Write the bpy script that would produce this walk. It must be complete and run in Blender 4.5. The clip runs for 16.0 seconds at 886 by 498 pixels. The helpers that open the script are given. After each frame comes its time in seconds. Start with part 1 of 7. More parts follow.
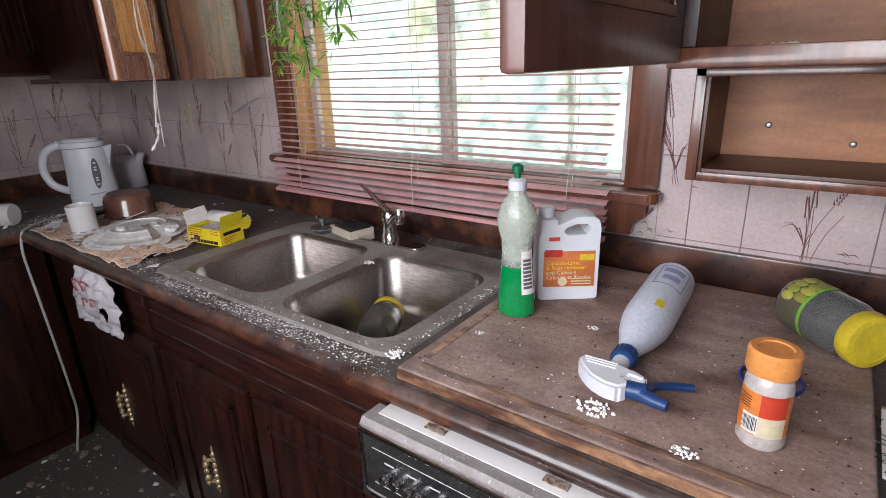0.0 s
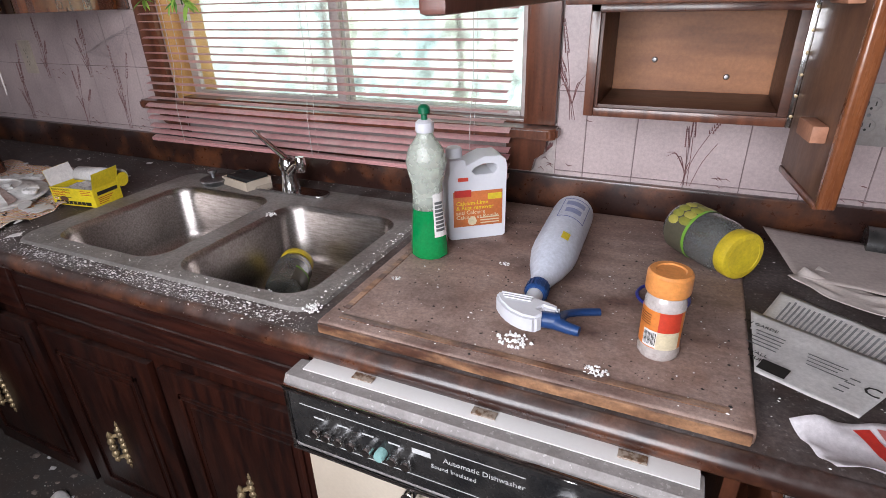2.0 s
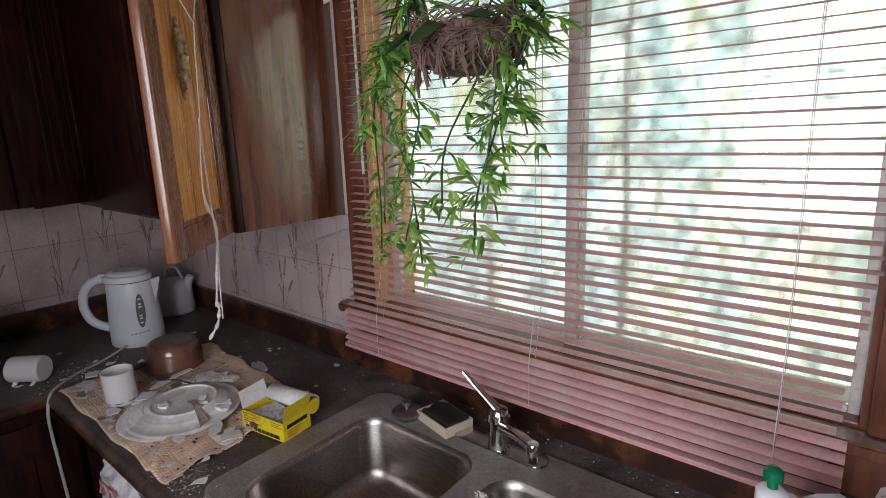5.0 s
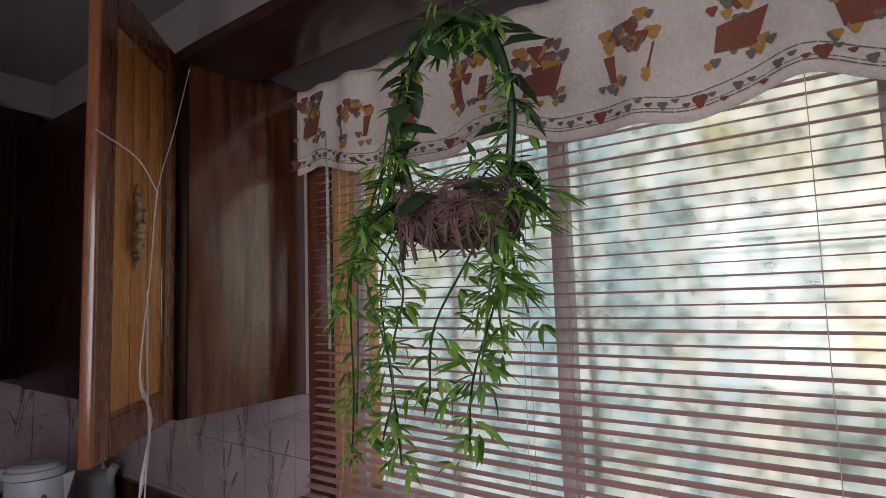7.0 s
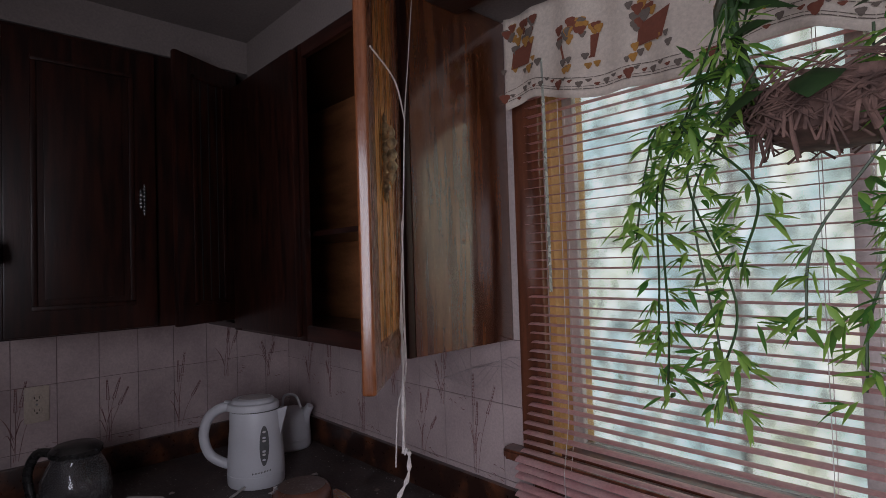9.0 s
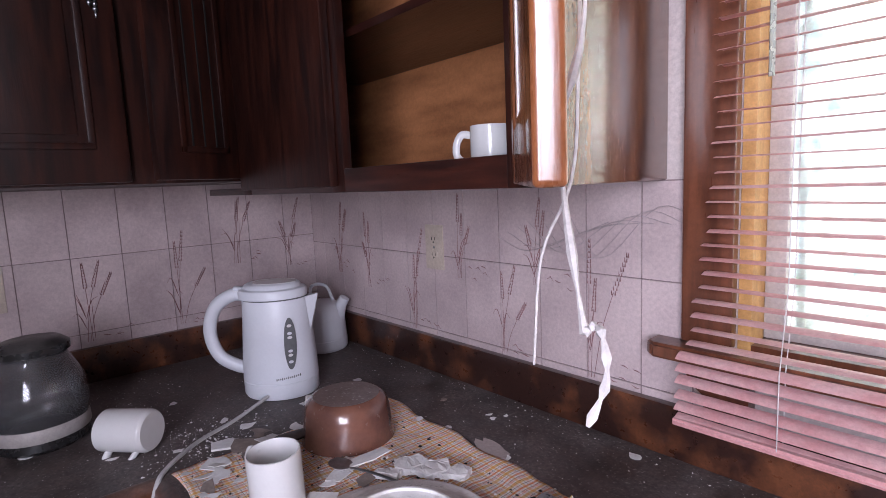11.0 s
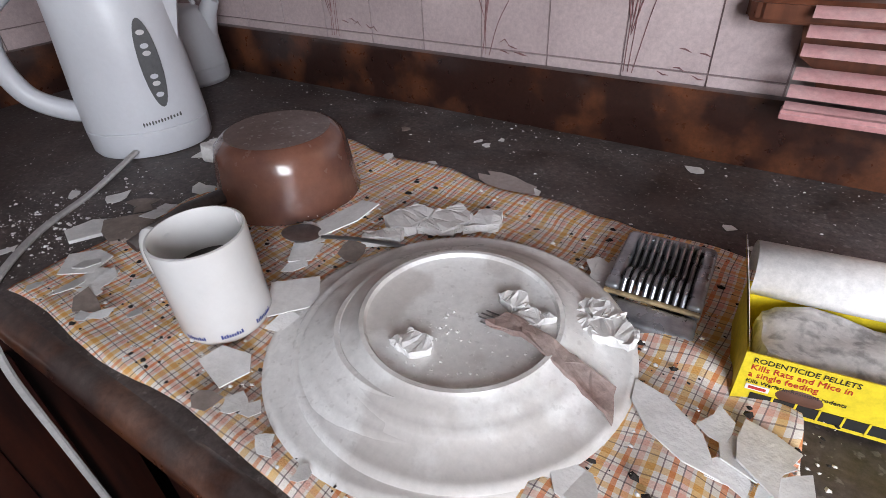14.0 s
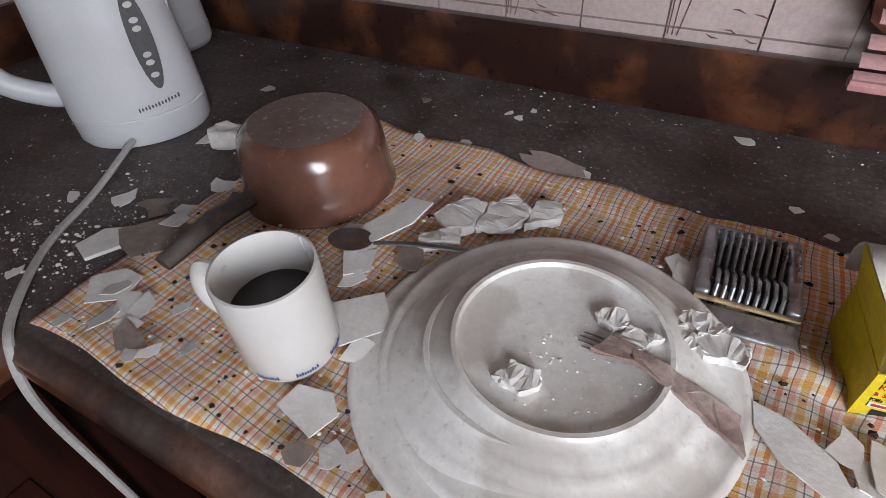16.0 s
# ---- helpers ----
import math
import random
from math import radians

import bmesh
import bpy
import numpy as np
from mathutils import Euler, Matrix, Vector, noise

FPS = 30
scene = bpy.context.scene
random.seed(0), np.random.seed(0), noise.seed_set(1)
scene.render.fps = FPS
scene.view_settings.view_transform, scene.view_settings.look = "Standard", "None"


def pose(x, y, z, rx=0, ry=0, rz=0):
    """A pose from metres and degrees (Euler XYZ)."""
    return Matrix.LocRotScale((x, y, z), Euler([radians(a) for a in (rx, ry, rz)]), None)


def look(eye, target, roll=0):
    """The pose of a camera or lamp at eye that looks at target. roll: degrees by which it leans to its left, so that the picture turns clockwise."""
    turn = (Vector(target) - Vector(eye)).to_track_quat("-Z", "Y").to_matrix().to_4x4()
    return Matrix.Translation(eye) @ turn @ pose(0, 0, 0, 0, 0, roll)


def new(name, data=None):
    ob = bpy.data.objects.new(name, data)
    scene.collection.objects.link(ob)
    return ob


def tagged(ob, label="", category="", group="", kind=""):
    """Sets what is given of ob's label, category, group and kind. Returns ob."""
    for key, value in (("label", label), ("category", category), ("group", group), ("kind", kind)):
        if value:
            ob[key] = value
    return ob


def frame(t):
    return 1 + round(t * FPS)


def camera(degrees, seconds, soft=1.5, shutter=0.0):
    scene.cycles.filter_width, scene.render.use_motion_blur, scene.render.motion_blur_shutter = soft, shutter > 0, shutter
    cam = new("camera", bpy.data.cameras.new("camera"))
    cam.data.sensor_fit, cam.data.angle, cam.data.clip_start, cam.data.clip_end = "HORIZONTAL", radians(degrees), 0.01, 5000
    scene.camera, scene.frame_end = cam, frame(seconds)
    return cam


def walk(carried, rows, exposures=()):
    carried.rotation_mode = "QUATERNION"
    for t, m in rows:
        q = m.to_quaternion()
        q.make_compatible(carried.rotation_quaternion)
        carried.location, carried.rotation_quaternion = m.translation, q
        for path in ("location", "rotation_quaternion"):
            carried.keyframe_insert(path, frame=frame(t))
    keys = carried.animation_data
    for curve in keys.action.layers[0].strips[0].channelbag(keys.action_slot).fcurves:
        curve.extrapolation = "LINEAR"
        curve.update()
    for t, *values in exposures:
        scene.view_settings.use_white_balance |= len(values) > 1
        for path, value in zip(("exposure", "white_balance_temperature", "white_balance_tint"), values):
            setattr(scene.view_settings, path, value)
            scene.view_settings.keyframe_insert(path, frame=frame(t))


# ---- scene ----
cam = camera(79.6, 16.0, soft=0.8)
PATH = [
    (0, (-0.014, 0.047, 1.43), (-1.148, 1.56, 0.78), -2.1),
    (0.5, (0.006, 0.045, 1.401), (-0.932, 1.641, 0.645), -1.9),
    (1, (-0.001, 0.039, 1.403), (-0.834, 1.656, 0.571), -1.8),
    (1.5, (-0.014, 0.041, 1.413), (-0.799, 1.661, 0.542), -1.8),
    (2, (-0.043, 0.043, 1.439), (-0.812, 1.669, 0.566), -1.8),
    (2.5, (-0.098, 0.081, 1.466), (-0.874, 1.707, 0.597), -1.9),
    (3, (-0.15, 0.138, 1.484), (-0.991, 1.748, 0.649), -1.8),
    (3.5, (-0.183, 0.183, 1.505), (-1.14, 1.759, 0.728), -2.0),
    (4, (-0.242, 0.231, 1.518), (-1.34, 1.754, 0.827), -2.1),
    (4.5, (-0.305, 0.244, 1.56), (-1.521, 1.712, 0.956), -2.2),
    (5, (-0.422, 0.245, 1.656), (-1.678, 1.741, 1.225), -2.0),
    (5.2, (-0.46, 0.23, 1.679), (-1.716, 1.751, 1.35), -1.8),
    (7.3, (-0.54, 0.332, 1.673), (-1.692, 1.956, 1.856), -2.1),
    (7.5, (-0.558, 0.344, 1.663), (-1.734, 1.952, 1.84), -2.2),
    (8, (-0.611, 0.354, 1.62), (-1.917, 1.862, 1.773), -2.1),
    (8.5, (-0.695, 0.297, 1.613), (-2.109, 1.709, 1.702), -2.2),
    (9, (-0.792, 0.201, 1.622), (-2.248, 1.571, 1.679), -1.8),
    (9.2, (-0.805, 0.188, 1.624), (-2.274, 1.544, 1.671), -1.8),
    (11.3, (-1.311, 0.428, 1.397), (-2.792, 1.726, 1.047), -2.5),
    (11.5, (-1.316, 0.429, 1.382), (-2.786, 1.715, 0.952), -2.4),
    (12, (-1.331, 0.445, 1.352), (-2.754, 1.681, 0.683), -2.6),
    (12.5, (-1.403, 0.46, 1.327), (-2.766, 1.671, 0.505), -2.7),
    (13, (-1.516, 0.497, 1.309), (-2.755, 1.761, 0.378), -2.8),
    (13.5, (-1.596, 0.506, 1.286), (-2.67, 1.823, 0.231), -2.8),
    (14, (-1.642, 0.52, 1.266), (-2.58, 1.87, 0.126), -2.9),
    (14.5, (-1.683, 0.528, 1.245), (-2.529, 1.881, 0.039), -3.0),
    (15, (-1.71, 0.531, 1.237), (-2.506, 1.859, -0.03), -3.1),
    (15.5, (-1.745, 0.525, 1.245), (-2.516, 1.836, -0.054), -3.0),
    (16, (-1.762, 0.533, 1.298), (-2.53, 1.818, -0.029), -3.3),
]

# ---- light ----
EXPO = [(0.0, 0.12, 6500, 11), (2.0, 0.15, 6500, 12), (3.5, 0.12, 6500, 12), (4.3, 0.0, 6500, 12), (5.0, -0.3, 6500, 11), (7.5, -1.15, 6450, 19), (9.2, -1.0, 6300, 19), (11.3, 1.0, 6000, 22), (12.5, 1.0, 6000, 22), (14.0, 0.92, 6350, 9), (16.0, 0.75, 6500, 8)]
walk(cam, [(t, look(eye, target, roll)) for t, eye, target, roll in PATH], EXPO)

world = bpy.data.worlds.new("world")
scene.world = world
world.use_nodes = True
wn = world.node_tree
sky = wn.nodes.new("ShaderNodeTexSky")
sky.sky_type, sky.sun_disc = "NISHITA", False
sky.sun_elevation, sky.sun_rotation = radians(45), radians(82)
wn.links.new(sky.outputs[0], wn.nodes["Background"].inputs[0])
wn.nodes["Background"].inputs[1].default_value = 0.15

sun = new("sun", bpy.data.lights.new("sun", "SUN"))
sun.data.energy, sun.data.angle, sun.data.color = 3.0, radians(3), (1, 0.95, 0.88)
sun.matrix_basis = look((0, 0, 0), (-0.9, 0.1, -0.9))


def area(name, eye, target, w, h, watts, colour):
    lamp = new(name, bpy.data.lights.new(name, "AREA"))
    lamp.data.shape, lamp.data.size, lamp.data.size_y, lamp.data.energy, lamp.data.color = "RECTANGLE", w, h, watts, colour
    lamp.matrix_basis = look(eye, target)
    return lamp


# Unseen fill lamp added at the back, in place of a camera-borne light
area("back_fill_lamp", (-0.40, -0.62, 1.62), (-0.40, 0.6, 1.62), 1.2, 0.95, 44, (0.93, 0.945, 1.0))


# ---- materials ----
def mat(name, base, rough=0.5, metal=0.0, var=None, scale=8.0, stretch=(1, 1, 1), detail=6, bump=0.0, bscale=60.0, coat=0.0, dust=0.0, dustcol=(0.42, 0.38, 0.36), random_amt=0.0, speck=0.0, grain=0.16, alpha=None, contrast=(0.35, 0.65)):
    m = bpy.data.materials.new(name)
    m.use_nodes = True
    nt = m.node_tree
    N, L = nt.nodes, nt.links
    b = N["Principled BSDF"]
    b.inputs["Roughness"].default_value, b.inputs["Metallic"].default_value = rough, metal
    b.inputs["Coat Weight"].default_value, b.inputs["Coat Roughness"].default_value = coat, 0.12
    tc = N.new("ShaderNodeTexCoord")
    mp = N.new("ShaderNodeMapping")
    mp.inputs["Scale"].default_value = stretch
    geo = N.new("ShaderNodeNewGeometry")
    L.new(geo.outputs["Position"], mp.inputs[0])
    col = None
    n1 = N.new("ShaderNodeTexNoise")
    n1.inputs["Scale"].default_value, n1.inputs["Detail"].default_value = scale, detail
    L.new(mp.outputs[0], n1.inputs["Vector"])
    ramp = N.new("ShaderNodeMapRange")
    ramp.inputs[1].default_value, ramp.inputs[2].default_value = contrast
    L.new(n1.outputs[0], ramp.inputs[0])
    mix = N.new("ShaderNodeMix")
    mix.data_type = "RGBA"
    v = var if var else tuple(c * 0.75 for c in base)
    mix.inputs[6].default_value, mix.inputs[7].default_value = (*base, 1), (*v, 1)
    L.new(ramp.outputs[0], mix.inputs[0])
    col = mix.outputs[2]
    n2 = N.new("ShaderNodeTexNoise")
    n2.inputs["Scale"].default_value, n2.inputs["Detail"].default_value = bscale, 4
    L.new(mp.outputs[0], n2.inputs["Vector"])
    if random_amt:
        oi = N.new("ShaderNodeObjectInfo")
        hs = N.new("ShaderNodeHueSaturation")
        r2 = N.new("ShaderNodeMapRange")
        r2.inputs[3].default_value, r2.inputs[4].default_value = 1 - random_amt, 1 + random_amt
        L.new(oi.outputs["Random"], r2.inputs[0])
        L.new(r2.outputs[0], hs.inputs["Value"])
        L.new(col, hs.inputs["Color"])
        col = hs.outputs[0]
    rr = N.new("ShaderNodeMapRange")
    rr.inputs[3].default_value, rr.inputs[4].default_value = max(0.02, rough - 0.08), min(1, rough + 0.12)
    L.new(n2.outputs[0], rr.inputs[0])
    rough_out = rr.outputs[0]
    if dust:
        n3 = N.new("ShaderNodeTexNoise")
        n3.inputs["Scale"].default_value, n3.inputs["Detail"].default_value, n3.inputs["Roughness"].default_value = 9, 9, 0.72
        L.new(geo.outputs["Position"], n3.inputs["Vector"])
        sep = N.new("ShaderNodeSeparateXYZ")
        L.new(geo.outputs["Normal"], sep.inputs[0])
        up = N.new("ShaderNodeMapRange")
        up.inputs[1].default_value, up.inputs[2].default_value = 0.25, 0.9
        L.new(sep.outputs[2], up.inputs[0])
        am = N.new("ShaderNodeMapRange")
        am.inputs[1].default_value, am.inputs[2].default_value, am.inputs[4].default_value = 0.36, 0.68, dust
        L.new(n3.outputs[0], am.inputs[0])
        mul = N.new("ShaderNodeMath")
        mul.operation = "MULTIPLY"
        L.new(up.outputs[0], mul.inputs[0])
        L.new(am.outputs[0], mul.inputs[1])
        dm = N.new("ShaderNodeMix")
        dm.data_type = "RGBA"
        dm.inputs[7].default_value = (*dustcol, 1)
        L.new(mul.outputs[0], dm.inputs[0])
        L.new(col, dm.inputs[6])
        col = dm.outputs[2]
        ra = N.new("ShaderNodeMath")
        ra.operation, ra.use_clamp = "ADD", True
        L.new(rough_out, ra.inputs[0])
        L.new(mul.outputs[0], ra.inputs[1])
        rough_out = ra.outputs[0]
    if speck:
        vo = N.new("ShaderNodeTexNoise")
        vo.inputs["Scale"].default_value, vo.inputs["Detail"].default_value = 160, 2
        L.new(geo.outputs["Position"], vo.inputs["Vector"])
        sm = N.new("ShaderNodeMapRange")
        sm.inputs[1].default_value, sm.inputs[2].default_value, sm.inputs[4].default_value = 0.625, 0.69, speck
        L.new(vo.outputs[0], sm.inputs[0])
        sx = N.new("ShaderNodeMix")
        sx.data_type = "RGBA"
        sx.inputs[7].default_value = (0.55, 0.52, 0.5, 1)
        L.new(sm.outputs[0], sx.inputs[0])
        L.new(col, sx.inputs[6])
        col = sx.outputs[2]
    if grain:
        g1 = N.new("ShaderNodeTexNoise")
        g1.inputs["Scale"].default_value, g1.inputs["Detail"].default_value, g1.inputs["Roughness"].default_value = 130, 5, 0.75
        L.new(geo.outputs["Position"], g1.inputs["Vector"])
        gr = N.new("ShaderNodeMapRange")
        gr.inputs[1].default_value, gr.inputs[2].default_value = 0.3, 0.7
        gr.inputs[3].default_value, gr.inputs[4].default_value = 1 - grain, 1 + grain
        L.new(g1.outputs[0], gr.inputs[0])
        gh = N.new("ShaderNodeHueSaturation")
        L.new(gr.outputs[0], gh.inputs["Value"])
        L.new(col, gh.inputs["Color"])
        col = gh.outputs[0]
    L.new(col, b.inputs["Base Color"])
    L.new(rough_out, b.inputs["Roughness"])
    if bump:
        bp = N.new("ShaderNodeBump")
        bp.inputs["Strength"].default_value, bp.inputs["Distance"].default_value = bump, 0.002
        L.new(n2.outputs[0], bp.inputs["Height"])
        L.new(bp.outputs[0], b.inputs["Normal"])
    return m


def glass(name, tint, rough=0.05, weight=0.9, ior=1.45):
    m = mat(name, tint, rough, grain=0.0)
    b = m.node_tree.nodes["Principled BSDF"]
    b.inputs["Transmission Weight"].default_value, b.inputs["IOR"].default_value = weight, ior
    return m


WOOD = mat("mahogany", (0.036, 0.0095, 0.0055), 0.36, var=(0.011, 0.0036, 0.003), scale=9, stretch=(6, 6, 0.7), bump=0.1, bscale=40, coat=0.05, dust=0.04)
WOOD.node_tree.nodes["Principled BSDF"].inputs["Specular IOR Level"].default_value = 0.35
WOODX = mat("mahogany_rail", (0.045, 0.012, 0.0075), 0.3, var=(0.016, 0.005, 0.004), scale=9, stretch=(0.7, 6, 6), bump=0.12, bscale=40, coat=0.25, dust=0.2)
WOODF = mat("red_brown_frame", (0.24, 0.082, 0.030), 0.25, var=(0.13, 0.040, 0.016), scale=8, stretch=(7, 7, 0.6), bump=0.1, bscale=40, coat=0.55)
WOODO = mat("orange_wood", (0.74, 0.35, 0.09), 0.25, var=(0.55, 0.22, 0.05), scale=7, stretch=(7, 7, 0.5), bump=0.06, bscale=30, coat=0.6)
WOODR = mat("red_wood", (0.16, 0.055, 0.028), 0.3, var=(0.08, 0.026, 0.014), scale=8, stretch=(7, 7, 0.6), bump=0.1, bscale=40, coat=0.5, dust=0.2)
PLY = mat("plywood", (0.38, 0.155, 0.062), 0.5, var=(0.22, 0.085, 0.034), scale=5, stretch=(1, 1, 5), bump=0.1, bscale=60)
COUNTER = mat("brown_laminate", (0.030, 0.021, 0.018), 0.4, var=(0.055, 0.032, 0.025), scale=16, bump=0.05, coat=0.05, dust=0.42, dustcol=(0.29, 0.255, 0.255), grain=0.45, speck=0.16)
LAMEDGE = mat("laminate_edge", (0.030, 0.012, 0.009), 0.28, var=(0.13, 0.045, 0.02), scale=13, detail=9, bump=0.08, coat=0.35, dust=0.2, dustcol=(0.50, 0.46, 0.44), grain=0.3, contrast=(0.46, 0.68))
BOARDM = mat("worn_board", (0.29, 0.185, 0.145), 0.5, var=(0.11, 0.058, 0.045), scale=7, stretch=(1, 2.2, 1), detail=11, bump=0.2, bscale=120, dust=0.6, dustcol=(0.44, 0.335, 0.295), grain=0.3)
BOARDE = mat("board_edge", (0.36, 0.19, 0.10), 0.45, var=(0.075, 0.03, 0.018), scale=11, stretch=(1, 3, 3), detail=10, bump=0.15, dust=0.3, grain=0.3, contrast=(0.38, 0.6))
TILE = mat("pink_tile", (0.54, 0.435, 0.43), 0.35, var=(0.40, 0.315, 0.315), scale=6, detail=8, bump=0.06, bscale=30, random_amt=0.05)
GROUT = mat("grout", (0.27, 0.20, 0.20), 0.8)
PLASTER = mat("plaster", (0.50, 0.43, 0.41), 0.9, var=(0.42, 0.36, 0.35), scale=3, bump=0.15, bscale=90)
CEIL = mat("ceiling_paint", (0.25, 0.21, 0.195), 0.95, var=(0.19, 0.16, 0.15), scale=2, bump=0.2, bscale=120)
FLOORM = mat("dirty_vinyl", (0.08, 0.058, 0.05), 0.6, var=(0.03, 0.022, 0.019), scale=9, bump=0.3, bscale=35, dust=0.4, dustcol=(0.2, 0.185, 0.18), speck=0.3)
STEEL = mat("brushed_steel", (0.42, 0.385, 0.365), 0.3, 1.0, var=(0.28, 0.25, 0.235), scale=30, stretch=(1, 8, 8), dust=0.15)
STEELD = mat("dirty_steel_rim", (0.33, 0.305, 0.29), 0.48, 0.65, var=(0.22, 0.20, 0.185), scale=10, detail=9, dust=0.5, dustcol=(0.46, 0.43, 0.41), grain=0.25)
CHROME = mat("chrome", (0.75, 0.75, 0.76), 0.12, 1.0, var=(0.6, 0.6, 0.6), scale=40, grain=0.03)
DULLMETAL = mat("dull_metal", (0.33, 0.33, 0.34), 0.38, 0.9, var=(0.2, 0.2, 0.2), scale=30)
BRASS = mat("antique_brass", (0.58, 0.44, 0.25), 0.34, 0.45, var=(0.14, 0.10, 0.06), scale=60)
# beyond real dust, the pale dust colour paints window light on slat tops
BLIND = mat("pink_blind", (0.60, 0.30, 0.30), 0.35, var=(0.52, 0.25, 0.25), scale=4, dust=0.55, dustcol=(0.68, 0.56, 0.54))
WHITEPL = mat("white_plastic", (0.68, 0.69, 0.73), 0.35, var=(0.59, 0.59, 0.63), scale=5, speck=0.05, grain=0.025)
CERAMIC = mat("white_ceramic", (0.74, 0.73, 0.72), 0.18, var=(0.68, 0.66, 0.65), scale=6, coat=0.4, speck=0.06, grain=0.02)
PLATEM = mat("dusty_plate", (0.84, 0.825, 0.81), 0.22, var=(0.64, 0.605, 0.58), scale=9, detail=7, dust=0.34, dustcol=(0.52, 0.48, 0.45), speck=0.4, coat=0.35, contrast=(0.47, 0.53), grain=0.08, bump=0.06, bscale=150)
CREAM = mat("cream_enamel", (0.62, 0.54, 0.44), 0.4, var=(0.52, 0.44, 0.35), scale=3, speck=0.1, grain=0.05)
BLACK = mat("black_plastic", (0.012, 0.012, 0.013), 0.25, var=(0.03, 0.028, 0.027), scale=20, dust=0.25)
# the scouring pad's own black; under the slicer bars it paints shade
RUBBER = mat("pad_black_and_gap_shade", (0.02, 0.02, 0.02), 0.6)
GREENLIQ = mat("green_liquid", (0.0, 0.24, 0.06), 0.12, var=(0.0, 0.19, 0.05), coat=0.5)
GREENCAP = mat("green_cap", (0.0, 0.14, 0.06), 0.4)
CLEARPL = glass("cloudy_plastic", (0.78, 0.83, 0.74), 0.25, 0.55)
BLUEPL = mat("blue_plastic", (0.012, 0.05, 0.17), 0.4)
BLUETINT = mat("translucent_bottle", (0.60, 0.63, 0.72), 0.32, var=(0.54, 0.57, 0.66), scale=6)
ORANGE = mat("orange_plastic", (0.75, 0.30, 0.08), 0.35, var=(0.62, 0.24, 0.07), scale=12)
SLICER = mat("cast_metal", (0.38, 0.39, 0.42), 0.27, 0.7, var=(0.18, 0.18, 0.19), scale=45, contrast=(0.4, 0.66))
ORANGEL = mat("orange_label", (0.56, 0.16, 0.045), 0.5)
REDL = mat("red_label", (0.62, 0.055, 0.025), 0.45)
CREAML = mat("cream_label", (0.72, 0.62, 0.42), 0.5)
YELLOW = mat("yellow_card", (0.78, 0.62, 0.02), 0.5, var=(0.68, 0.52, 0.02), scale=10)
YLID = mat("yellow_lid", (0.72, 0.56, 0.03), 0.4, var=(0.58, 0.43, 0.03), scale=18)
INK = mat("black_ink", (0.012, 0.011, 0.01), 0.6)
INKG = mat("grey_ink", (0.12, 0.12, 0.12), 0.6)
INKR = mat("red_ink", (0.5, 0.03, 0.02), 0.6)
INKB = mat("blue_ink", (0.02, 0.04, 0.25), 0.5)
WHITEINK = mat("white_ink", (0.6, 0.6, 0.6), 0.6)
PAPER = mat("paper", (0.76, 0.735, 0.72), 0.8, var=(0.66, 0.63, 0.61), scale=7)
NEWSP = mat("newsprint", (0.58, 0.55, 0.53), 0.8, var=(0.32, 0.30, 0.29), scale=90, contrast=(0.48, 0.62))
GREYCARD = mat("grey_card", (0.50, 0.43, 0.40), 0.7, var=(0.36, 0.30, 0.28), scale=5)
CHIPW = mat("paint_flake", (0.84, 0.825, 0.815), 0.7, var=(0.72, 0.70, 0.685), scale=40, bump=0.3, bscale=260, grain=0.08)
CHIPG = mat("plaster_flake", (0.30, 0.24, 0.21), 0.85, var=(0.20, 0.16, 0.14), scale=40)
DIRT = mat("droppings", (0.02, 0.015, 0.013), 0.8)
LEAF = mat("leaf_green", (0.10, 0.26, 0.035), 0.45, var=(0.035, 0.12, 0.02), scale=14, random_amt=0.25)
LEAFD = mat("leaf_dark", (0.03, 0.07, 0.02), 0.45, var=(0.015, 0.035, 0.012), scale=14)
NEST = mat("twigs", (0.15, 0.085, 0.068), 0.9, var=(0.07, 0.04, 0.033), scale=50)
STRING = mat("cobweb_string", (0.62, 0.57, 0.56), 0.9, var=(0.5, 0.46, 0.45), scale=60)
CORDM = mat("white_cord", (0.55, 0.53, 0.52), 0.5)
GAUGE = mat("grey_gauge", (0.13, 0.13, 0.135), 0.4)
AMBER = mat("amber_glass", (0.21, 0.092, 0.062), 0.22, var=(0.12, 0.056, 0.044), scale=13, detail=9, coat=0.6, grain=0.1, contrast=(0.38, 0.66))
AMBERTOP = mat("dusty_amber", (0.20, 0.13, 0.11), 0.6, dust=0.75, dustcol=(0.30, 0.245, 0.235), speck=0.35)
FROST = mat("dusty_jar_glass", (0.52, 0.47, 0.45), 0.25, var=(0.42, 0.37, 0.35), scale=12, coat=0.6)
JARGLASS = glass("jar_glass", (0.75, 0.78, 0.76), 0.08, 0.9)
CARAFE = glass("carafe_glass", (0.6, 0.6, 0.62), 0.05, 0.92)
PANE = glass("window_glass", (0.93, 0.97, 0.97), 0.03, 1.0)
ALU = mat("window_aluminium", (0.55, 0.50, 0.48), 0.5, 0.2)
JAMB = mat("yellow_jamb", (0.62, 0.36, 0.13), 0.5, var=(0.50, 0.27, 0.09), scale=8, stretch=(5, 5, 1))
WHEAT = mat("wheat_print", (0.15, 0.06, 0.06), 0.6, var=(0.27, 0.14, 0.14), scale=90)
IVORY = mat("ivory_plate", (0.55, 0.46, 0.38), 0.4)
GREYPL = mat("grey_steel_plate", (0.42, 0.38, 0.36), 0.5)
BAGM = mat("plastic_bag", (0.62, 0.59, 0.61), 0.4, var=(0.52, 0.48, 0.50), scale=10)
